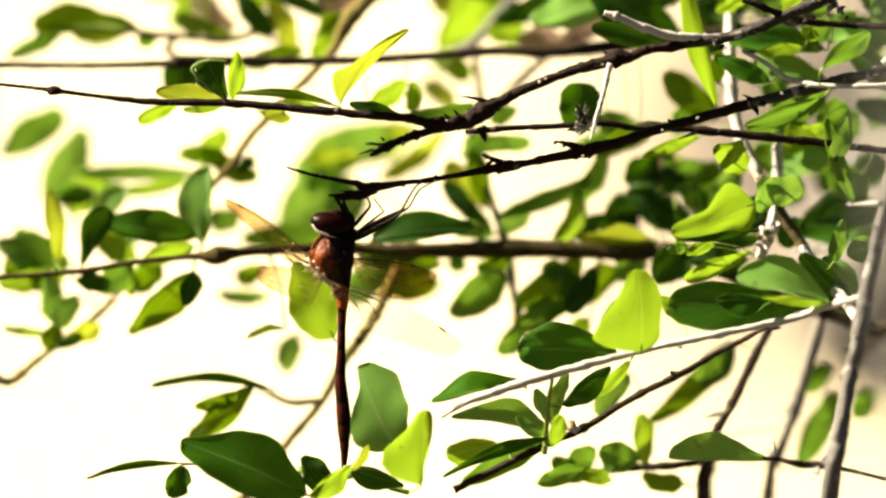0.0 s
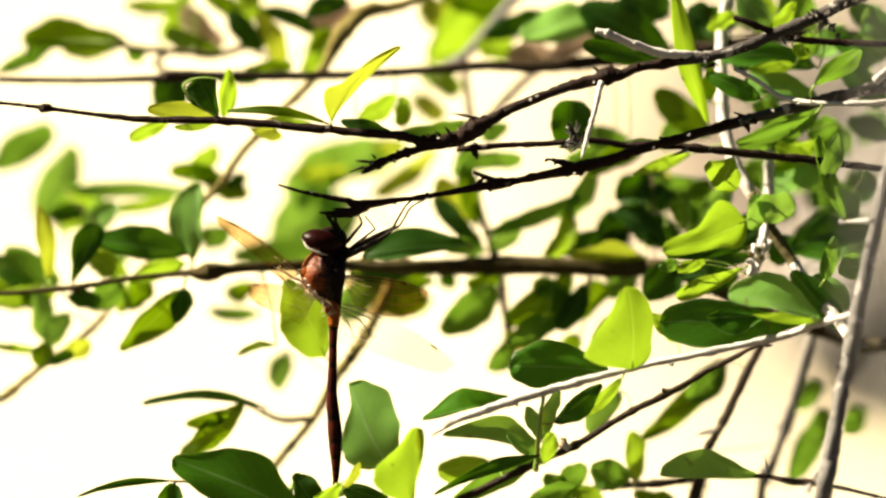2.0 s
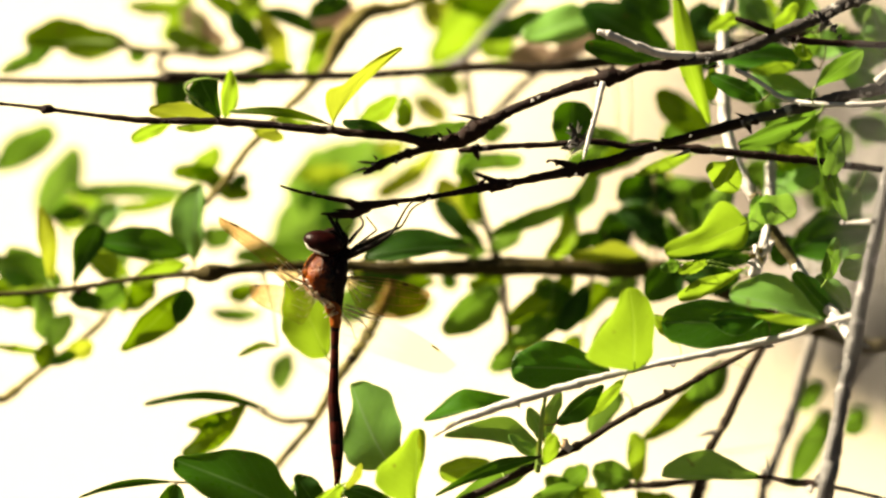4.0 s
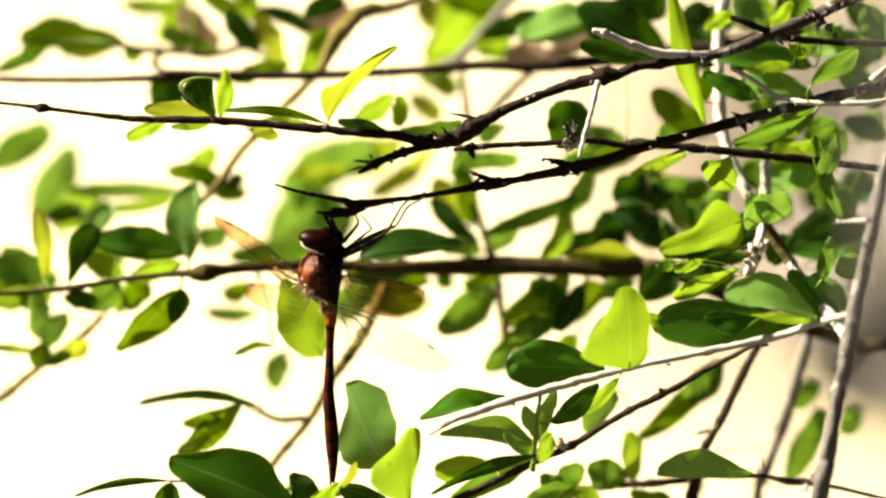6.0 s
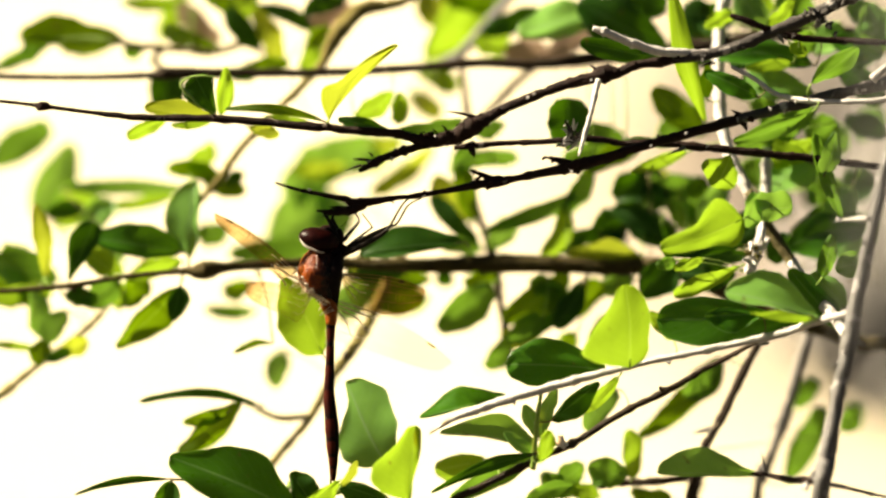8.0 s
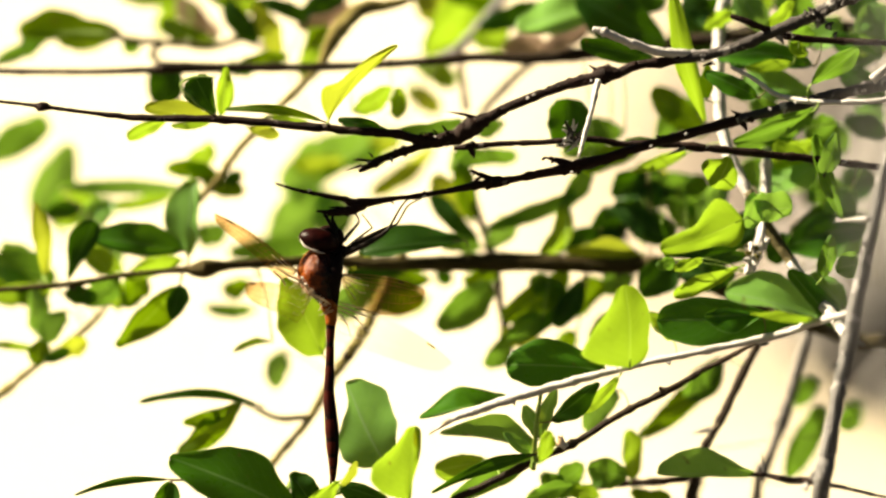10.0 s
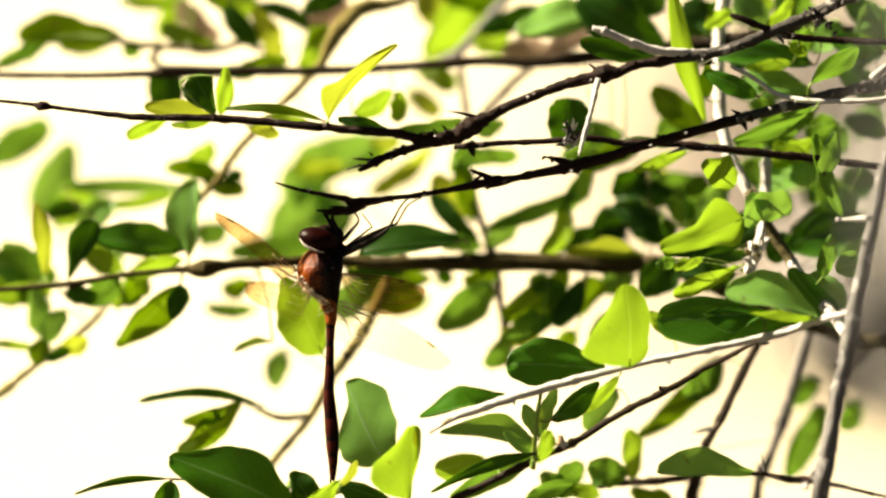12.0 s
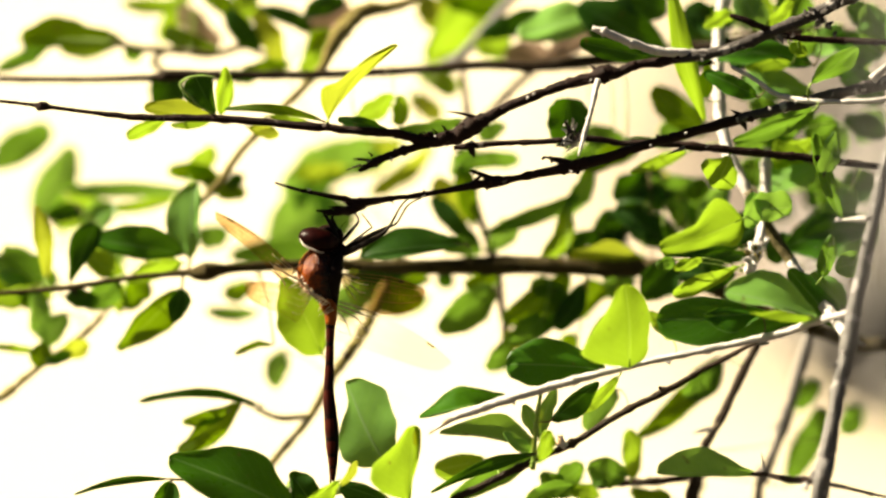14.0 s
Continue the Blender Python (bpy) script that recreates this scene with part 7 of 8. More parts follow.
leaf(slanting_stem, (-65.8, 57, 938.6), (-60.1, 58.4, 944.5), SAGE, -10, left=(1.96, 2.57, 2.83, 2.33, 1.44), right=(2.22, 2.85, 2.39, 2.19, 1.48), sweep=0.06, twig=(-56.4, 41, 934.7))
leaf(slanting_stem, (-69.7, 43.3, 933.3), (-83.3, 44.3, 937.3), MID, -8, left=(2.41, 2.5, 3.3, 2.58, 1.41), right=(2.29, 3.72, 3.9, 2.42, 1.6), sweep=0.01, twig=(-62.4, 39.3, 927.7))
leaf(slanting_stem, (-68.3, 36.2, 929.6), (-72.4, 34.7, 923.5), SAGE, -4, left=(1.51, 1.68, 1.78, 1.68, 0.99), right=(1.51, 2.48, 2.72, 2.39, 1.17), sweep=-0.01, twig=(-64.9, 38.6, 925.3))
leaf(slanting_stem, (-54.7, 39.5, 934.7), (-59.6, 38.2, 929.4), YOUNG, -18, left=(1.32, 2, 1.89, 1.42, 0.97), right=(1.36, 1.99, 1.69, 1.68, 1.07), sweep=-0.06, twig=(-55.6, 41.2, 935.7))
leaf(slanting_stem, (-46.1, 68.7, 935.9), (-39.5, 68.8, 936.4), MID, 12, left=(1.44, 2.11, 2.03, 2.17, 1.4), right=(1.78, 2.74, 2.3, 2.56, 1.46), sweep=-0.05, twig=(-47.6, 42.2, 944.7))
leaf(slanting_stem, (-73.4, 29.8, 920.8), (-72.3, 31, 925.3), OLIVE, 10, left=(1.44, 2.02, 2.1, 1.64, 0.93), right=(1.53, 2.79, 2.09, 1.89, 1.08), twig=(-74.1, 35.6, 918.9))
leaf(slanting_stem, (-69.3, 30.5, 923.3), (-64.1, 30.9, 925.1), LEMON, 34, left=(1.36, 2.01, 2.22, 1.66, 1.11), right=(1.56, 1.87, 2.23, 1.79, 1.14), fold=0.06, sweep=-0.02, twig=(-70.2, 36.9, 921.6))
leaf(slanting_stem, (-71.9, 29.1, 921.7), (-67.2, 29.6, 923.8), MATURE, 0, left=(0.95, 1.08, 1.19, 1.18, 0.6), right=(0.63, 1.01, 0.99, 1.08, 0.64), twig=(-72.9, 36, 919.7))
leaf(slanting_stem, (-73.7, 32.6, 923.4), (-81.9, 32.7, 924.1), YOUNG, -20, left=(0.55, 0.69, 0.67, 0.65, 0.49), right=(0.64, 0.9, 1.06, 0.68, 0.51), fold=0.06, twig=(-72.9, 36, 919.7))
leaf(slanting_stem, (-16.2, 65, 979.2), (-26.6, 64.2, 975.7), DRY, -5, left=(2.2, 2.39, 2.38, 2.01, 1.35), right=(2.16, 2.91, 2.6, 1.89, 1.27), sweep=-0.02, twig=(-15.5, 53.7, 981))
leaf(slanting_stem, (-17.6, 61.5, 981.7), (-25.5, 60.9, 979), MATURE, 0, left=(1.3, 1.77, 1.76, 1.29, 1.01), right=(1.44, 2.21, 2.09, 2.04, 1.27), sweep=-0.05, twig=(-15.5, 53.7, 981))
leaf(slanting_stem, (-20.2, 62.2, 976.2), (-25.2, 60.8, 970.3), OLIVE, -4, left=(2.06, 2.76, 2.82, 2.62, 1.67), right=(1.77, 2.68, 2.45, 1.78, 1.4), sweep=-0.01, twig=(-18.7, 51.6, 977.9))
leaf(slanting_stem, (-25.6, 58.9, 966.8), (-21.6, 60.3, 972.7), YOUNG, 22, left=(1.77, 2.74, 2.61, 2.39, 1.31), right=(1.56, 2.01, 1.94, 1.79, 1.13), fold=0.06, sweep=0.04, twig=(-24.9, 49.2, 968.9))
leaf(slanting_stem, (-70.9, 43.1, 932.5), (-77.1, 42.2, 929.1), YOUNG, -24, left=(1.73, 2.1, 2.25, 1.85, 1.25), right=(1.82, 2.07, 2.2, 1.86, 1.23), fold=0.06, sweep=-0.04, twig=(-64, 38.9, 926.1))
leaf(slanting_stem, (-53.4, 37.6, 935.4), (-57.7, 36.3, 930.1), OLIVE, -10, left=(1.56, 2.25, 1.81, 1.81, 1.06), right=(1.97, 2.42, 2.73, 2.14, 1.13), sweep=-0.01, twig=(-55.6, 41.2, 935.7))
leaf(slanting_stem, (-63.8, 58.8, 937.7), (-59, 57.6, 932.9), MID, -14, left=(1.41, 1.96, 2.76, 2.37, 1.69), right=(1.46, 1.98, 2.62, 2.23, 1.54), sweep=-0.04, twig=(-55.6, 41.2, 935.7))
# leaves on slanting_stem_two
leaf(slanting_stem_two, (-20.4, 87, 939.3), (-32.4, 84.3, 928.5), SAGE, -16, left=(1.81, 2.47, 3.34, 4.21, 3.12), right=(4.64, 5.95, 6.39, 4.86, 2.47), twig=(-6.6, 44, 940.2))
leaf(slanting_stem_two, (-21.7, 12.9, 927.1), (-29.2, 16.3, 940.7), YOUNG, 34, left=(4.43, 5.89, 5.65, 3.95, 2), right=(2, 3.95, 4.68, 3.95, 2), fold=0.06, twig=(-19.3, 32.7, 919.7))
leaf(slanting_stem_two, (-29.5, 55.8, 917.3), (-31, 54, 910.2), SAGE, -10, left=(1.4, 1.98, 1.81, 1.53, 0.86), right=(1.49, 2.44, 2.24, 2.19, 1.2), sweep=-0.04, twig=(-20.4, 32.3, 918))
leaf(slanting_stem_two, (-14.2, 83.9, 939.4), (-1.9, 86, 947.8), LEMON, 34, left=(2.04, 2.47, 2.92, 2.13, 1.68), right=(1.88, 1.94, 2.36, 1.97, 1.13), fold=0.06, sweep=-0.03, twig=(-6.6, 44, 940.2))
leaf(slanting_stem_two, (-19.8, 57.1, 922.7), (-13.3, 58.9, 929.8), SAGE, 10, left=(2.2, 3.29, 2.95, 2.35, 1.46), right=(2.58, 3.29, 3.22, 2.76, 1.58), sweep=0.06, twig=(-14.6, 35.2, 925.9))
leaf(slanting_stem_two, (-8.8, 60.7, 928.7), (-15.9, 60.1, 926.4), MID, -8, left=(1.37, 2.05, 1.9, 1.67, 1.22), right=(2.11, 2.63, 2.29, 2.42, 1.3), sweep=0.01, twig=(-10.1, 39.9, 934.9))
leaf(slanting_stem_two, (-2.8, 58, 926.1), (-13.5, 57.7, 925), OLIVE, -8, left=(2.01, 2.58, 2.83, 2.09, 1.68), right=(1.91, 2.94, 3.26, 2.51, 1.62), sweep=-0.02, twig=(-9.5, 40.5, 935.8))
leaf(slanting_stem_two, (-2.4, 47.2, 932.4), (-15.7, 47.3, 933.1), OLIVE, -4, left=(1.25, 2.2, 2.33, 1.92, 1.11), right=(1.75, 2.69, 2.74, 2.38, 1.42), sweep=0.02, twig=(-7.8, 42.6, 938.4))
# leaves on curl_twig
leaf(curl_twig, (-32.6, 16.5, 916.9), (-54.9, 16.7, 917.7), MATURE, 0, left=(0.52, 0.81, 0.81, 0.71, 0.71), right=(0.52, 0.91, 0.81, 0.52, 0.52), sweep=-0.09, twig=(-33.6, 28.1, 913.2))
leaf(curl_twig, (-36.1, 18.6, 917.2), (-47.9, 16.3, 908), OLIVE, -8, left=(1.14, 2.37, 2.78, 2.17, 1.55), right=(1.35, 2.57, 2.37, 1.35, 1.04), twig=(-36.6, 27.3, 914.9))
leaf(curl_twig, (-38.6, 17.3, 915.8), (-47, 16.8, 913.9), OLIVE, -14, left=(0.86, 1.24, 1.22, 1.18, 0.62), right=(1.16, 1.46, 1.53, 1.22, 0.74), sweep=0.04, twig=(-37.6, 27, 915.5))


# ---- dragonfly ----
def ball(name, centre, radii, mat, parent, turn=0.0, label=""):
    """An ellipsoid with slight unevenness; centre and radii in millimetres, turned about the view's depth."""
    c, verts, faces = Vector(centre) * MM, [], []
    rings, sides = 14, 20
    rot = Matrix.Rotation(radians(turn), 3, "Y")
    for i in range(rings + 1):
        t = math.pi * i / rings
        for j in range(sides):
            p = 2 * math.pi * j / sides
            v = Vector((radii[0] * math.sin(t) * math.cos(p), radii[1] * math.sin(t) * math.sin(p), radii[2] * math.cos(t)))
            v *= 1 + 0.02 * noise.noise(v * 1.3)
            verts.append(c + rot @ v * MM)
    for i in range(rings):
        for j in range(sides):
            a, b = i * sides + j, i * sides + (j + 1) % sides
            faces.append((a, a + sides, b + sides, b))
    return mesh_object(name, verts, faces, [mat], parent, c, label)


def cord(name, knots, mat, parent, label="", steps=5, sides=10, rough=0.0):
    line = spline([[c * MM for c in k] for k in knots], steps)
    verts, faces = tube([tuple(p) for p in line], sides, rough)
    return mesh_object(name, verts, faces, [mat], parent, line[0][:3], label)


def wing(name, parent, root, tip, trail, chord, hind, stigma_at, film, vein_size=1.0):
    """A wing from root to tip; trail is the way its hind edge lies. Membrane, a net of veins, and a dark spot."""
    a, b = Vector(root) * MM, Vector(tip) * MM
    x = (b - a).normalized()
    t = Vector(trail) * MM - a
    y = (t - x * t.dot(x)).normalized()
    z = x.cross(y)
    ln = (b - a).length
    half = chord * MM

    def depth(s):
        rise = min(s / (0.10 if hind else 0.25), 1.0) ** 0.7
        body = (1.0 - 0.35 * s) if hind else (0.85 + 0.15 * math.sin(math.pi * s))
        return half * rise * body * max(1 - s ** 6, 0.0) ** 0.5 + 0.0002

    def at(s, v):
        bow = 0.035 * ln * math.sin(math.pi * s)
        nose = 0.16 * half * s ** 5
        return a + x * (ln * s) + y * (depth(s) * v + nose - bow) + z * (0.012 * ln * math.sin(3 * math.pi * s) * (0.3 + v))

    rows, cols = 26, 8
    verts, uvs, faces = [], [], []
    for i in range(rows + 1):
        for j in range(cols + 1):
            s, v = i / rows, j / cols
            verts.append(at(s, v))
            uvs.append((1 - v, s))
    for i in range(rows):
        for j in range(cols):
            k = i * (cols + 1) + j
            faces.append((k, k + 1, k + cols + 2, k + cols + 1))
    top = mesh_object(name, verts, faces, [film], parent, a, "clear wing with an amber leading edge and brown veins", None, uvs)
    rng = random.Random(int(root[0] * 10) + hind)
    verts, faces = [], []

    def vein(points, r):
        v, f = tube([(*p, r * vein_size) for p in points], 4)
        faces.extend(tuple(k + len(verts) for k in q) for q in f)
        verts.extend(v)

    for v, r, end in ((0.0, 0.00008, 1.0), (0.07, 0.00006, 0.9), (0.15, 0.00006, 1.0), (0.32, 0.00004, 0.98), (0.52, 0.00004, 0.95), (0.74, 0.00003, 0.9), (1.0, 0.00004, 1.0)):
        vein([at(s, min(v * (1 + 0.3 * math.sin(2 * s)), 1.0) if v < 1 else 1.0) for s in np.linspace(0.01, end, 18)], r)
    for i in range(34):
        s = 0.04 + 0.93 * i / 34 + rng.uniform(-0.008, 0.008)
        lo, hi = ((0.0, 0.16) if i % 2 else (0.15, rng.uniform(0.5, 1.0)))
        vein([at(s, lo), at(min(s + 0.02, 0.99), (lo + hi) / 2), at(min(s + 0.025, 0.99), hi)], 0.000022)
    if vein_size:
        mesh_object("vein_net", verts, faces, [VEIN_MAT], top, a)
    # thick vein roots, with the sunlight on them put into a pale colour
    vein_size = vein_size or 0.5
    verts, faces = [], []
    for v in (0.0, 0.12, 0.28, 0.5, 0.75):
        vein([at(s, v) for s in np.linspace(0.0, rng.uniform(0.2, 0.38), 6)], 0.00007)
    mesh_object("vein_root", verts, faces, [VEIN_LIT], top, a, "vein roots coloured pale as if sunlit")
    s0 = stigma_at
    line = [(*at(s, 0.05), r) for s, r in ((s0 - 0.04, 0.00006), (s0 - 0.025, 0.00020), (s0 + 0.025, 0.00020), (s0 + 0.04, 0.00006))]
    v, f = tube(line, 6)
    mesh_object("wing_spot", v, f, [STIGMA], top, line[0][:3])
    return top


JOINTS = ((-25, -3.5, 945.7), (-24.4, -3.9, 944.6), (-23.5, -4.1, 943.5), (-22.6, -3.9, 942.4), (-21.8, -3.7, 941.3), (-21, -3.5, 940.7))


def build_dragonfly():
    d = thing("dragonfly", Vector((-20.4, -1.4, 944.3)) * MM, "red-brown dragonfly with clear amber-edged wings hanging from a twig", "dragonfly")
    # thorax, dark flank and waist
    cord("thorax", [(-19.9, -0.1, 949.5, 1.40), (-20.4, -0.2, 949.0, 2.20), (-21.4, -0.5, 947.9, 3.30), (-22.0, -0.8, 946.7, 3.90), (-22.1, -1.1, 945.6, 4.00), (-21.7, -1.4, 944.3, 3.50), (-21.0, -1.8, 942.7, 2.60), (-20.4, -2.2, 940.9, 1.70), (-20.2, -2.6, 939.5, 1.25)], THORAX_MARKED, d, "rust-brown thorax darkening to black underneath", 5, 20, 0.06)
    cord("flank", [(-18.7, -1.2, 949.4, 0.80), (-19.1, -2.5, 948.2, 1.20), (-19.5, -3.3, 945.8, 1.40), (-19.5, -3.2, 943.2, 1.00), (-19.3, -3.2, 941.2, 0.50)], THORAX_DARK, d, "dark underside", 5, 14, 0.08)
    cord("waist", [(-21.3, -3.0, 941.8, 0.90), (-20.7, -3.3, 940.7, 1.40), (-20.1, -3.0, 939.1, 1.15), (-20.2, -3.3, 937.1, 0.90)], ORANGE, d, "orange-brown waist", 5, 14, 0.05)
    ball("shoulder", (-24.9, -2.3, 946.8), (1.3, 1.2, 1.4), ORANGE, d)
    ball("collar_lobe", (-22.2, -1.3, 949.7), (1.6, 1.2, 0.8), ORANGE, d, 20)
    ball("neck", (-18.3, -0.0, 949.7), (1.1, 1.0, 1.3), THORAX_DARK, d)
    ball("nape", (-19.9, -0.1, 949.6), (1.7, 1.4, 1.1), THORAX_DARK, d)
    # joints in a pale colour that also imitates the glints at the wing bases
    for p in JOINTS:
        ball("wing_joint", p, (0.5, 0.4, 0.28), FACE_PALE, d, 30)
    # head
    head = ball("head", (-20.6, 0.8, 951.6), (2.6, 2.2, 2.3), THORAX_DARK, d)
    ball("eye", (-22.3, -0.9, 952), (3.65, 2.6, 2.05), EYE_MAT, head, 14, "large glossy dark brown eye")
    ball("eye", (-20.4, 2.3, 951.6), (2.7, 2.4, 2.2), EYE_MAT, head, 14, "large glossy dark brown eye")
    ball("face", (-18.8, 0.7, 952), (1.0, 1.4, 1.7), THORAX_DARK, head)
    cord("collar", [(*(-25.5, -1.9, 952.3), 0.10), (*(-24.7, -3.1, 951.4), 0.17), (*(-22.8, -3.5, 950.6), 0.19), (*(-21.2, -3.2, 950.1), 0.06)], FACE_PALE, head, "pale rim behind the eye", 5, 8)
    for k in (0, 8):
        cord("antenna", [(*(-18.4, 1, 953.7), 0.07), (*(-17.8, 1.7, 954.3), 0.05), (*(-17.3, 2, 954.6), 0.03)], LEG_MAT, head)
    # abdomen, ten rings
    axis = [(-20.1, -2.7, 939.3, 1.20), (-20.2, -3.5, 936.1, 0.80), (-20.3, -4.3, 932.7, 0.72), (-20.4, -5.1, 929.3, 0.80), (-20.5, -6.2, 924.9, 0.98), (-20.1, -7.3, 920.5, 1.20), (-19.9, -8.3, 916.7, 1.15), (-19.8, -9.0, 913.8, 0.85), (-19.8, -9.6, 911.5, 0.60), (-19.9, -9.9, 910.2, 0.45)]
    line = spline([[c * MM for c in k] for k in axis], 10)
    cuts = (0, 9, 18, 28, 38, 49, 59, 68, 76, 83, 90)
    for i in range(10):
        piece = [tuple(p) for p in line[cuts[i]:cuts[i + 1] + 1]]
        piece = [(*p[:3], p[3] * (0.98 + 0.05 * math.sin(math.pi * min(k / (len(piece) - 1) * 1.15, 1.0)))) for k, p in enumerate(piece)]
        v, f = tube(piece, 14, 0.04, 0.0, i == 9)
        mesh_object("abdomen_segment", v, f, [RUST if i < 1 else ABDOMEN], d, piece[0][:3], "rust-brown ring" if i < 1 else "")
        ring = [(*piece[k][:3], piece[k][3] * 1.012) for k in (-3, -2, -1)]
        v, f = tube(ring, 14, 0.0, 0.0, False)
        mesh_object("dark_band", v, f, [THORAX_DARK], d, ring[0][:3])
        if i > 1:
            side = [(p[0] + 0.55 * p[3], p[1] - 0.42 * p[3], p[2], p[3] * 0.5) for p in piece]
            v, f = tube(side, 8, 0.0, 0.0, False)
            mesh_object("dark_stripe", v, f, [THORAX_DARK], d, side[0][:3])
    for dx in (-0.35, 0.35):
        p = Vector((-19.9, -9.9, 910.3))
        cord("tail_claw", [(p.x + dx, p.y, p.z, 0.26), (p.x + dx * 0.6 + 0.1, p.y - 0.3, p.z - 1.2, 0.10)], THORAX_DARK, d)
    # legs
    for knots in (
        [(-18.9, -0.7, 951.2, 0.48), (-19.5, -0.2, 953.3, 0.42), (-20.7, 1.3, 955.2, 0.36), (-21.5, 1.6, 956.3, 0.18)],
        [(-18.3, 1.3, 951.1, 0.48), (-18.7, 1.7, 952.6, 0.36), (-19.9, 1.3, 955.2, 0.30), (-19.5, 1.6, 956.2, 0.14)],
        [(-17.9, -0.6, 951.8, 0.38), (-16.5, -1.1, 953.7, 0.31), (-15.4, -0.8, 954.9, 0.24), (-15.3, 0.4, 955.6, 0.18), (-16.2, 1.7, 956.7, 0.12)],
        [(-18.2, 0.9, 949.4, 0.36), (-15.8, 2.4, 951.1, 0.26), (-13.3, 2.8, 953.0, 0.18), (-13.0, 3.0, 953.5, 0.16), (-14.7, 2.5, 955.9, 0.12)],
        [(-18.1, -1.2, 949.4, 0.60), (-14.7, -1.8, 951.1, 0.55), (-11.2, -1.3, 953.0, 0.41), (-9.7, -0.9, 954.5, 0.24), (-7.2, 1.1, 958.3, 0.18), (-4.7, 2.3, 959.3, 0.12)],
        [(-18.3, 0.9, 949.2, 0.54), (-14.8, 2.4, 951.1, 0.50), (-10.3, 2.9, 953.2, 0.36), (-8.4, 3.1, 954.1, 0.20), (-6.5, 2.9, 957.3, 0.17), (-3.9, 2.2, 958.9, 0.12)],
    ):
        cord("leg", knots, LEG_MAT, d, "thin black leg", 4, 7, 0.1)
    # pale bristly wing roots
    for knots in (
        [(-30.1, -5.5, 948.4, 0.10), (-28.2, -6.3, 947.3, 0.20), (-25.9, -6.1, 946.0, 0.14)],
        [(-30.5, -5.7, 947.7, 0.10), (-28.9, -6.6, 946.5, 0.20), (-28.1, -6.4, 945.1, 0.10)],
        [(-26.7, -6.2, 946.8, 0.10), (-25.1, -6.3, 945.4, 0.22), (-23.9, -6.1, 944.4, 0.12)],
        [(-24.7, -6.1, 944.7, 0.12), (-23.4, -6.3, 943.5, 0.24), (-22.1, -6.1, 942.7, 0.12)],
        [(-22.5, -6.1, 943.0, 0.10), (-21.3, -5.6, 942.2, 0.18), (-20.2, -5.2, 941.3, 0.08)],
        [(-19.1, -1.4, 940.2, 0.15), (-16.3, -1.2, 939.1, 0.19), (-13.0, -1.0, 937.7, 0.09)],
        [(-19.0, -1.5, 939.6, 0.14), (-15.8, -1.4, 937.9, 0.14), (-14.0, -1.5, 935.7, 0.08)],
        [(-19.1, -1.6, 939.2, 0.13), (-17.5, -1.9, 937.2, 0.12), (-16.6, -2.3, 934.6, 0.07)],
        [(-18.7, -1.3, 940.7, 0.12), (-15.3, -1.0, 939.6, 0.14), (-11.6, -0.8, 938.4, 0.07)],
    ):
        cord("wing_root", knots, BRISTLE, d, "pale wing root", 4, 6, 0.25)
    # a fringe of short pale bristles on the flank
    rng = random.Random(11)
    verts, faces = [], []
    for i in range(46):
        f = i / 45
        root = Vector((-25.9, -5.0, 946.3)).lerp(Vector((-19.7, -4.0, 940.2)), f) + Vector((rng.uniform(-0.3, 0.3), rng.uniform(-0.8, 0.2), rng.uniform(-0.4, 0.4)))
        tip = root + Vector((rng.uniform(-2.2, -0.4), rng.uniform(-0.6, 0.3), rng.uniform(-1.6, 0.3)))
        v, fs = tube([(*(root * MM), 0.00008), (*(root.lerp(tip, 0.5) * MM), 0.00007), (*(tip * MM), 0.00002)], 4)
        faces += [tuple(k + len(verts) for k in q) for q in fs]
        verts += v
    mesh_object("bristles", verts, faces, [BRISTLE], d, Vector((-25.9, -5.0, 946.3)) * MM, "pale bristles")
    # wings
    made = [
        wing("forewing", d, (-25.9, -4.3, 947.1), (-40.3, -4.2, 957.8), (-34.7, -6.2, 943.5), 3.2, True, 0.84, AMBER_FILM, 0.9),
        wing("hindwing", d, (-23.5, -5.8, 943.2), (-34.9, -9.0, 947.0), (-31.6, -9.6, 936.1), 5.6, True, 0.90, TIP_FILM, 0.45),
        wing("forewing", d, (-18.4, 0.3, 945.5), (-3.2, 4.3, 942.4), (-14.4, 0.5, 935.6), 6.6, False, 0.70, AMBER_FILM, 1.2),
        wing("hindwing", d, (-19, -0.8, 941.1), (1.8, 4.2, 929.4), (-13.4, 0.1, 925.3), 7.4, True, 0.80, CLEAR_FILM, 0.0),
    ]
    return d, made


dragonfly, wings = build_dragonfly()


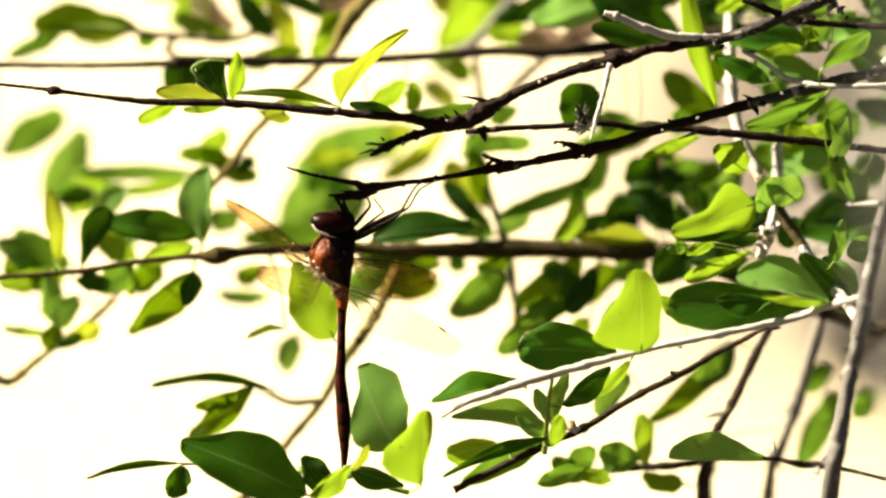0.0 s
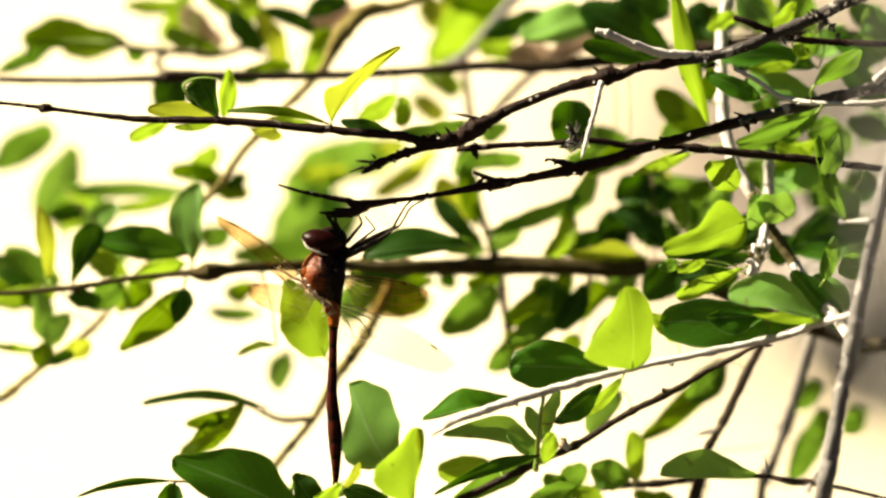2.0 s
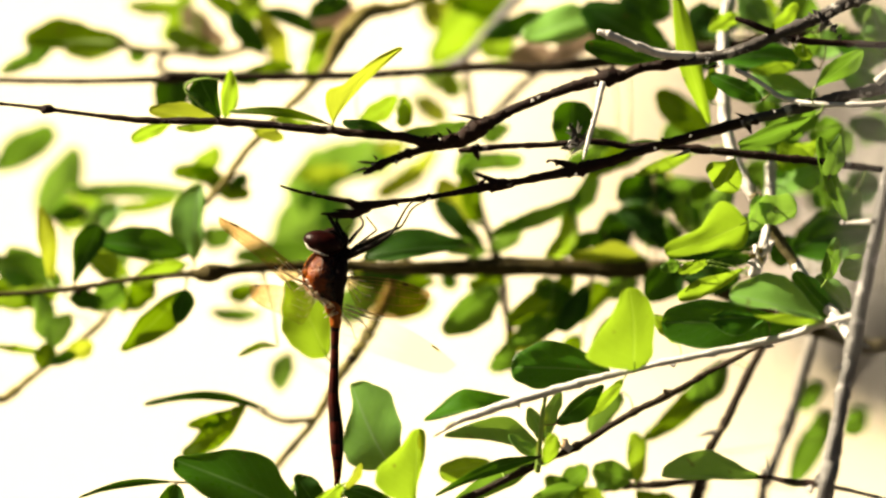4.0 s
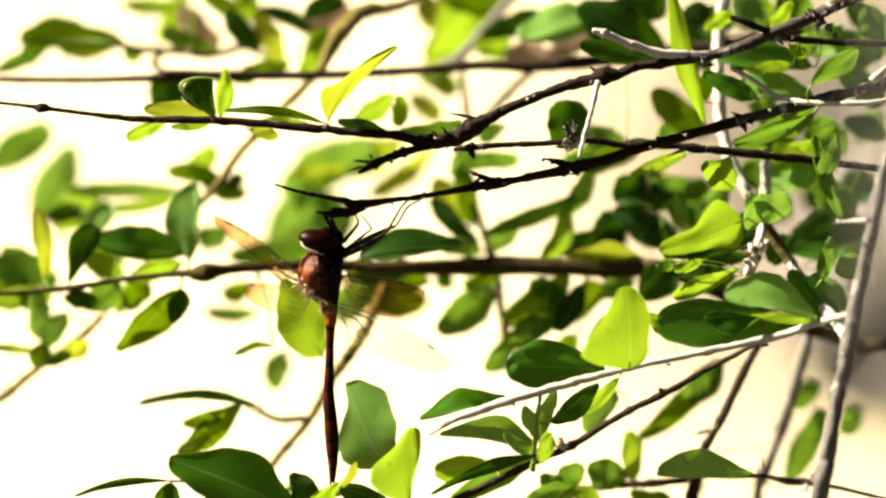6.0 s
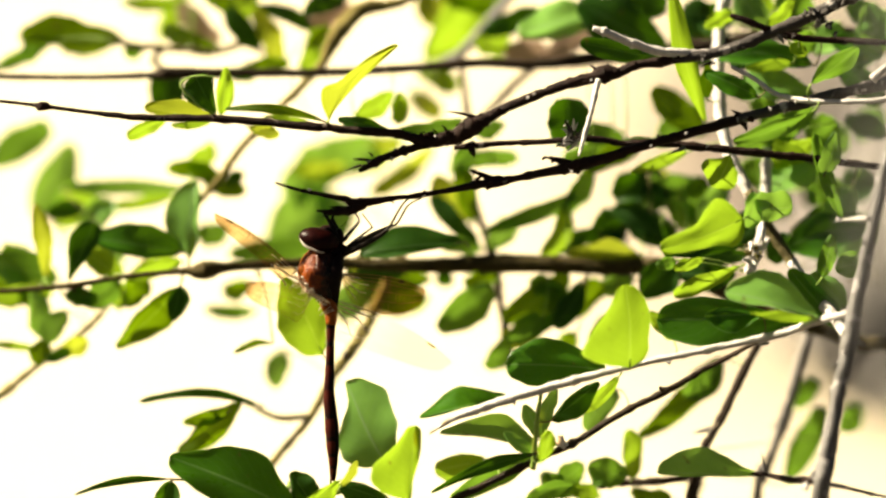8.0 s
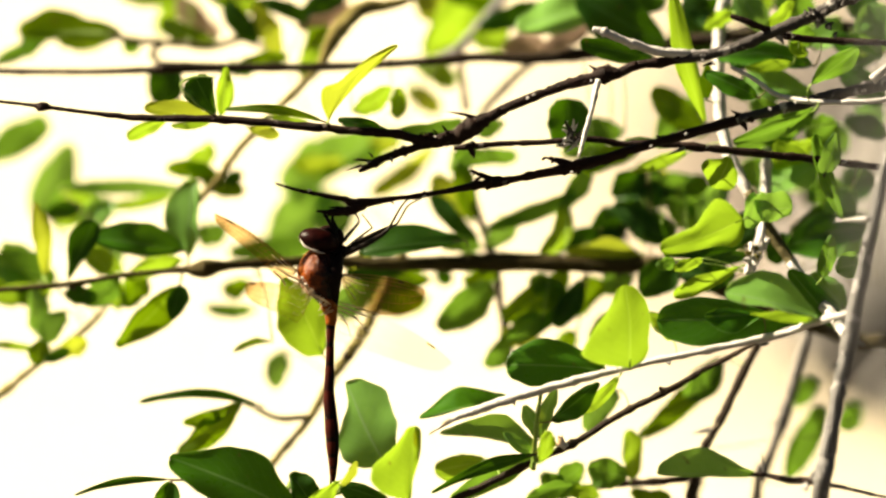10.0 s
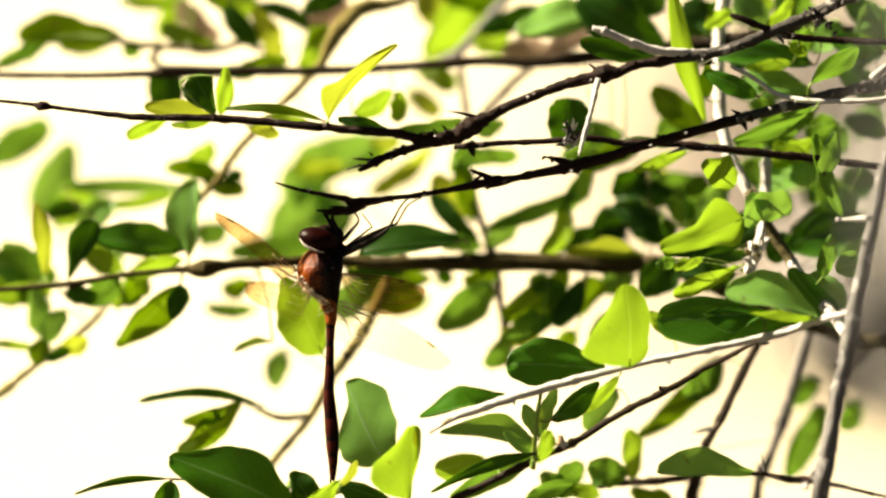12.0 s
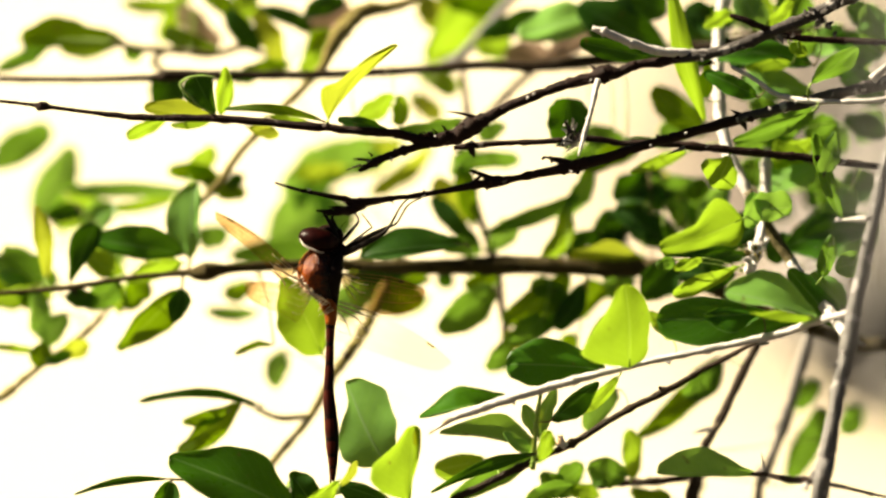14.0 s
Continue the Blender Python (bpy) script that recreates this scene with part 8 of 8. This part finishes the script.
# ---- what moves ----
def motions():
    def sway(ob, rows):
        """Keys a thing a little off its place: seconds, millimetres to the right and upwards."""
        b = ORIGIN[ob]
        walk(ob, [(t, pose(b.x + x * MM, b.y, b.z + z * MM)) for t, x, z in rows])

    sway(swaying, [
        (0, 0.26, -0.64), (0.5, 0.03, -0.56), (1, -0.14, -0.40), (1.5, -0.02, -0.16),
        (2, -0.09, -0.13), (2.5, -0.13, -0.06), (3, -0.08, -0.10), (5.5, -0.12, -0.11),
        (6, -0.04, -0.10), (6.5, -0.05, -0.16), (7, -0.06, -0.21), (7.5, 0.00, -0.00),
        (8, -0.13, 0.08), (10.5, -0.40, 1.29), (11, -0.43, 1.09), (11.5, -0.33, 0.49),
        (12, -0.32, 0.34), (12.5, -0.03, -0.15), (13, 0.11, -0.46), (13.5, 0.09, -0.69),
        (14, 0.03, -0.34),
    ])
    sway(diagonal, [
        (0, -0.13, -0.15), (0.5, -0.05, 0.00), (1, -0.06, 0.08), (1.5, -0.11, 0.08),
        (2, -0.25, -0.05), (2.5, -0.21, 0.10), (3, -0.16, 0.06), (5.5, -0.12, -0.03),
        (6, -0.12, -0.17), (6.5, -0.13, -0.00), (7, -0.15, -0.04), (7.5, 0.00, -0.00),
        (8, -0.20, 0.08), (10.5, -0.40, 0.17), (11, -0.35, 0.21), (11.5, -0.32, 0.25),
        (12, -0.32, 0.18), (12.5, -0.28, 0.09), (13, -0.21, -0.06), (13.5, -0.07, -0.28),
        (14, -0.05, -0.41),
    ])
    sway(back, [
        (0, 0.08, -0.15), (0.5, -0.07, -0.05), (1, -0.06, 0.05), (1.5, 0.01, 0.11),
        (2, -0.03, -0.02), (2.5, -0.13, 0.10), (3, -0.10, 0.06), (5.5, -0.06, -0.08),
        (6, -0.06, -0.12), (6.5, -0.08, -0.00), (7, -0.09, -0.09), (7.5, 0.00, -0.00),
        (8, -0.14, -0.00), (10.5, -0.21, 0.40), (11, -0.13, 0.34), (11.5, -0.19, 0.28),
        (12, -0.15, 0.26), (12.5, -0.21, -0.02), (13, -0.13, -0.14), (13.5, 0.09, -0.18),
        (14, 0.08, -0.32),
    ])
    at = wings[0].location.copy()
    walk(wings[0], [(t, pose(at.x, at.y, at.z, 0, turn, 0)) for t, turn in
                    ((0, 0), (5.5, 0), (7.0, 0.3), (8.0, 0.4), (10.5, 0.8), (11.5, 1.7), (12.0, 1.2), (13.0, 1.4), (14.0, 1.6))])


motions()
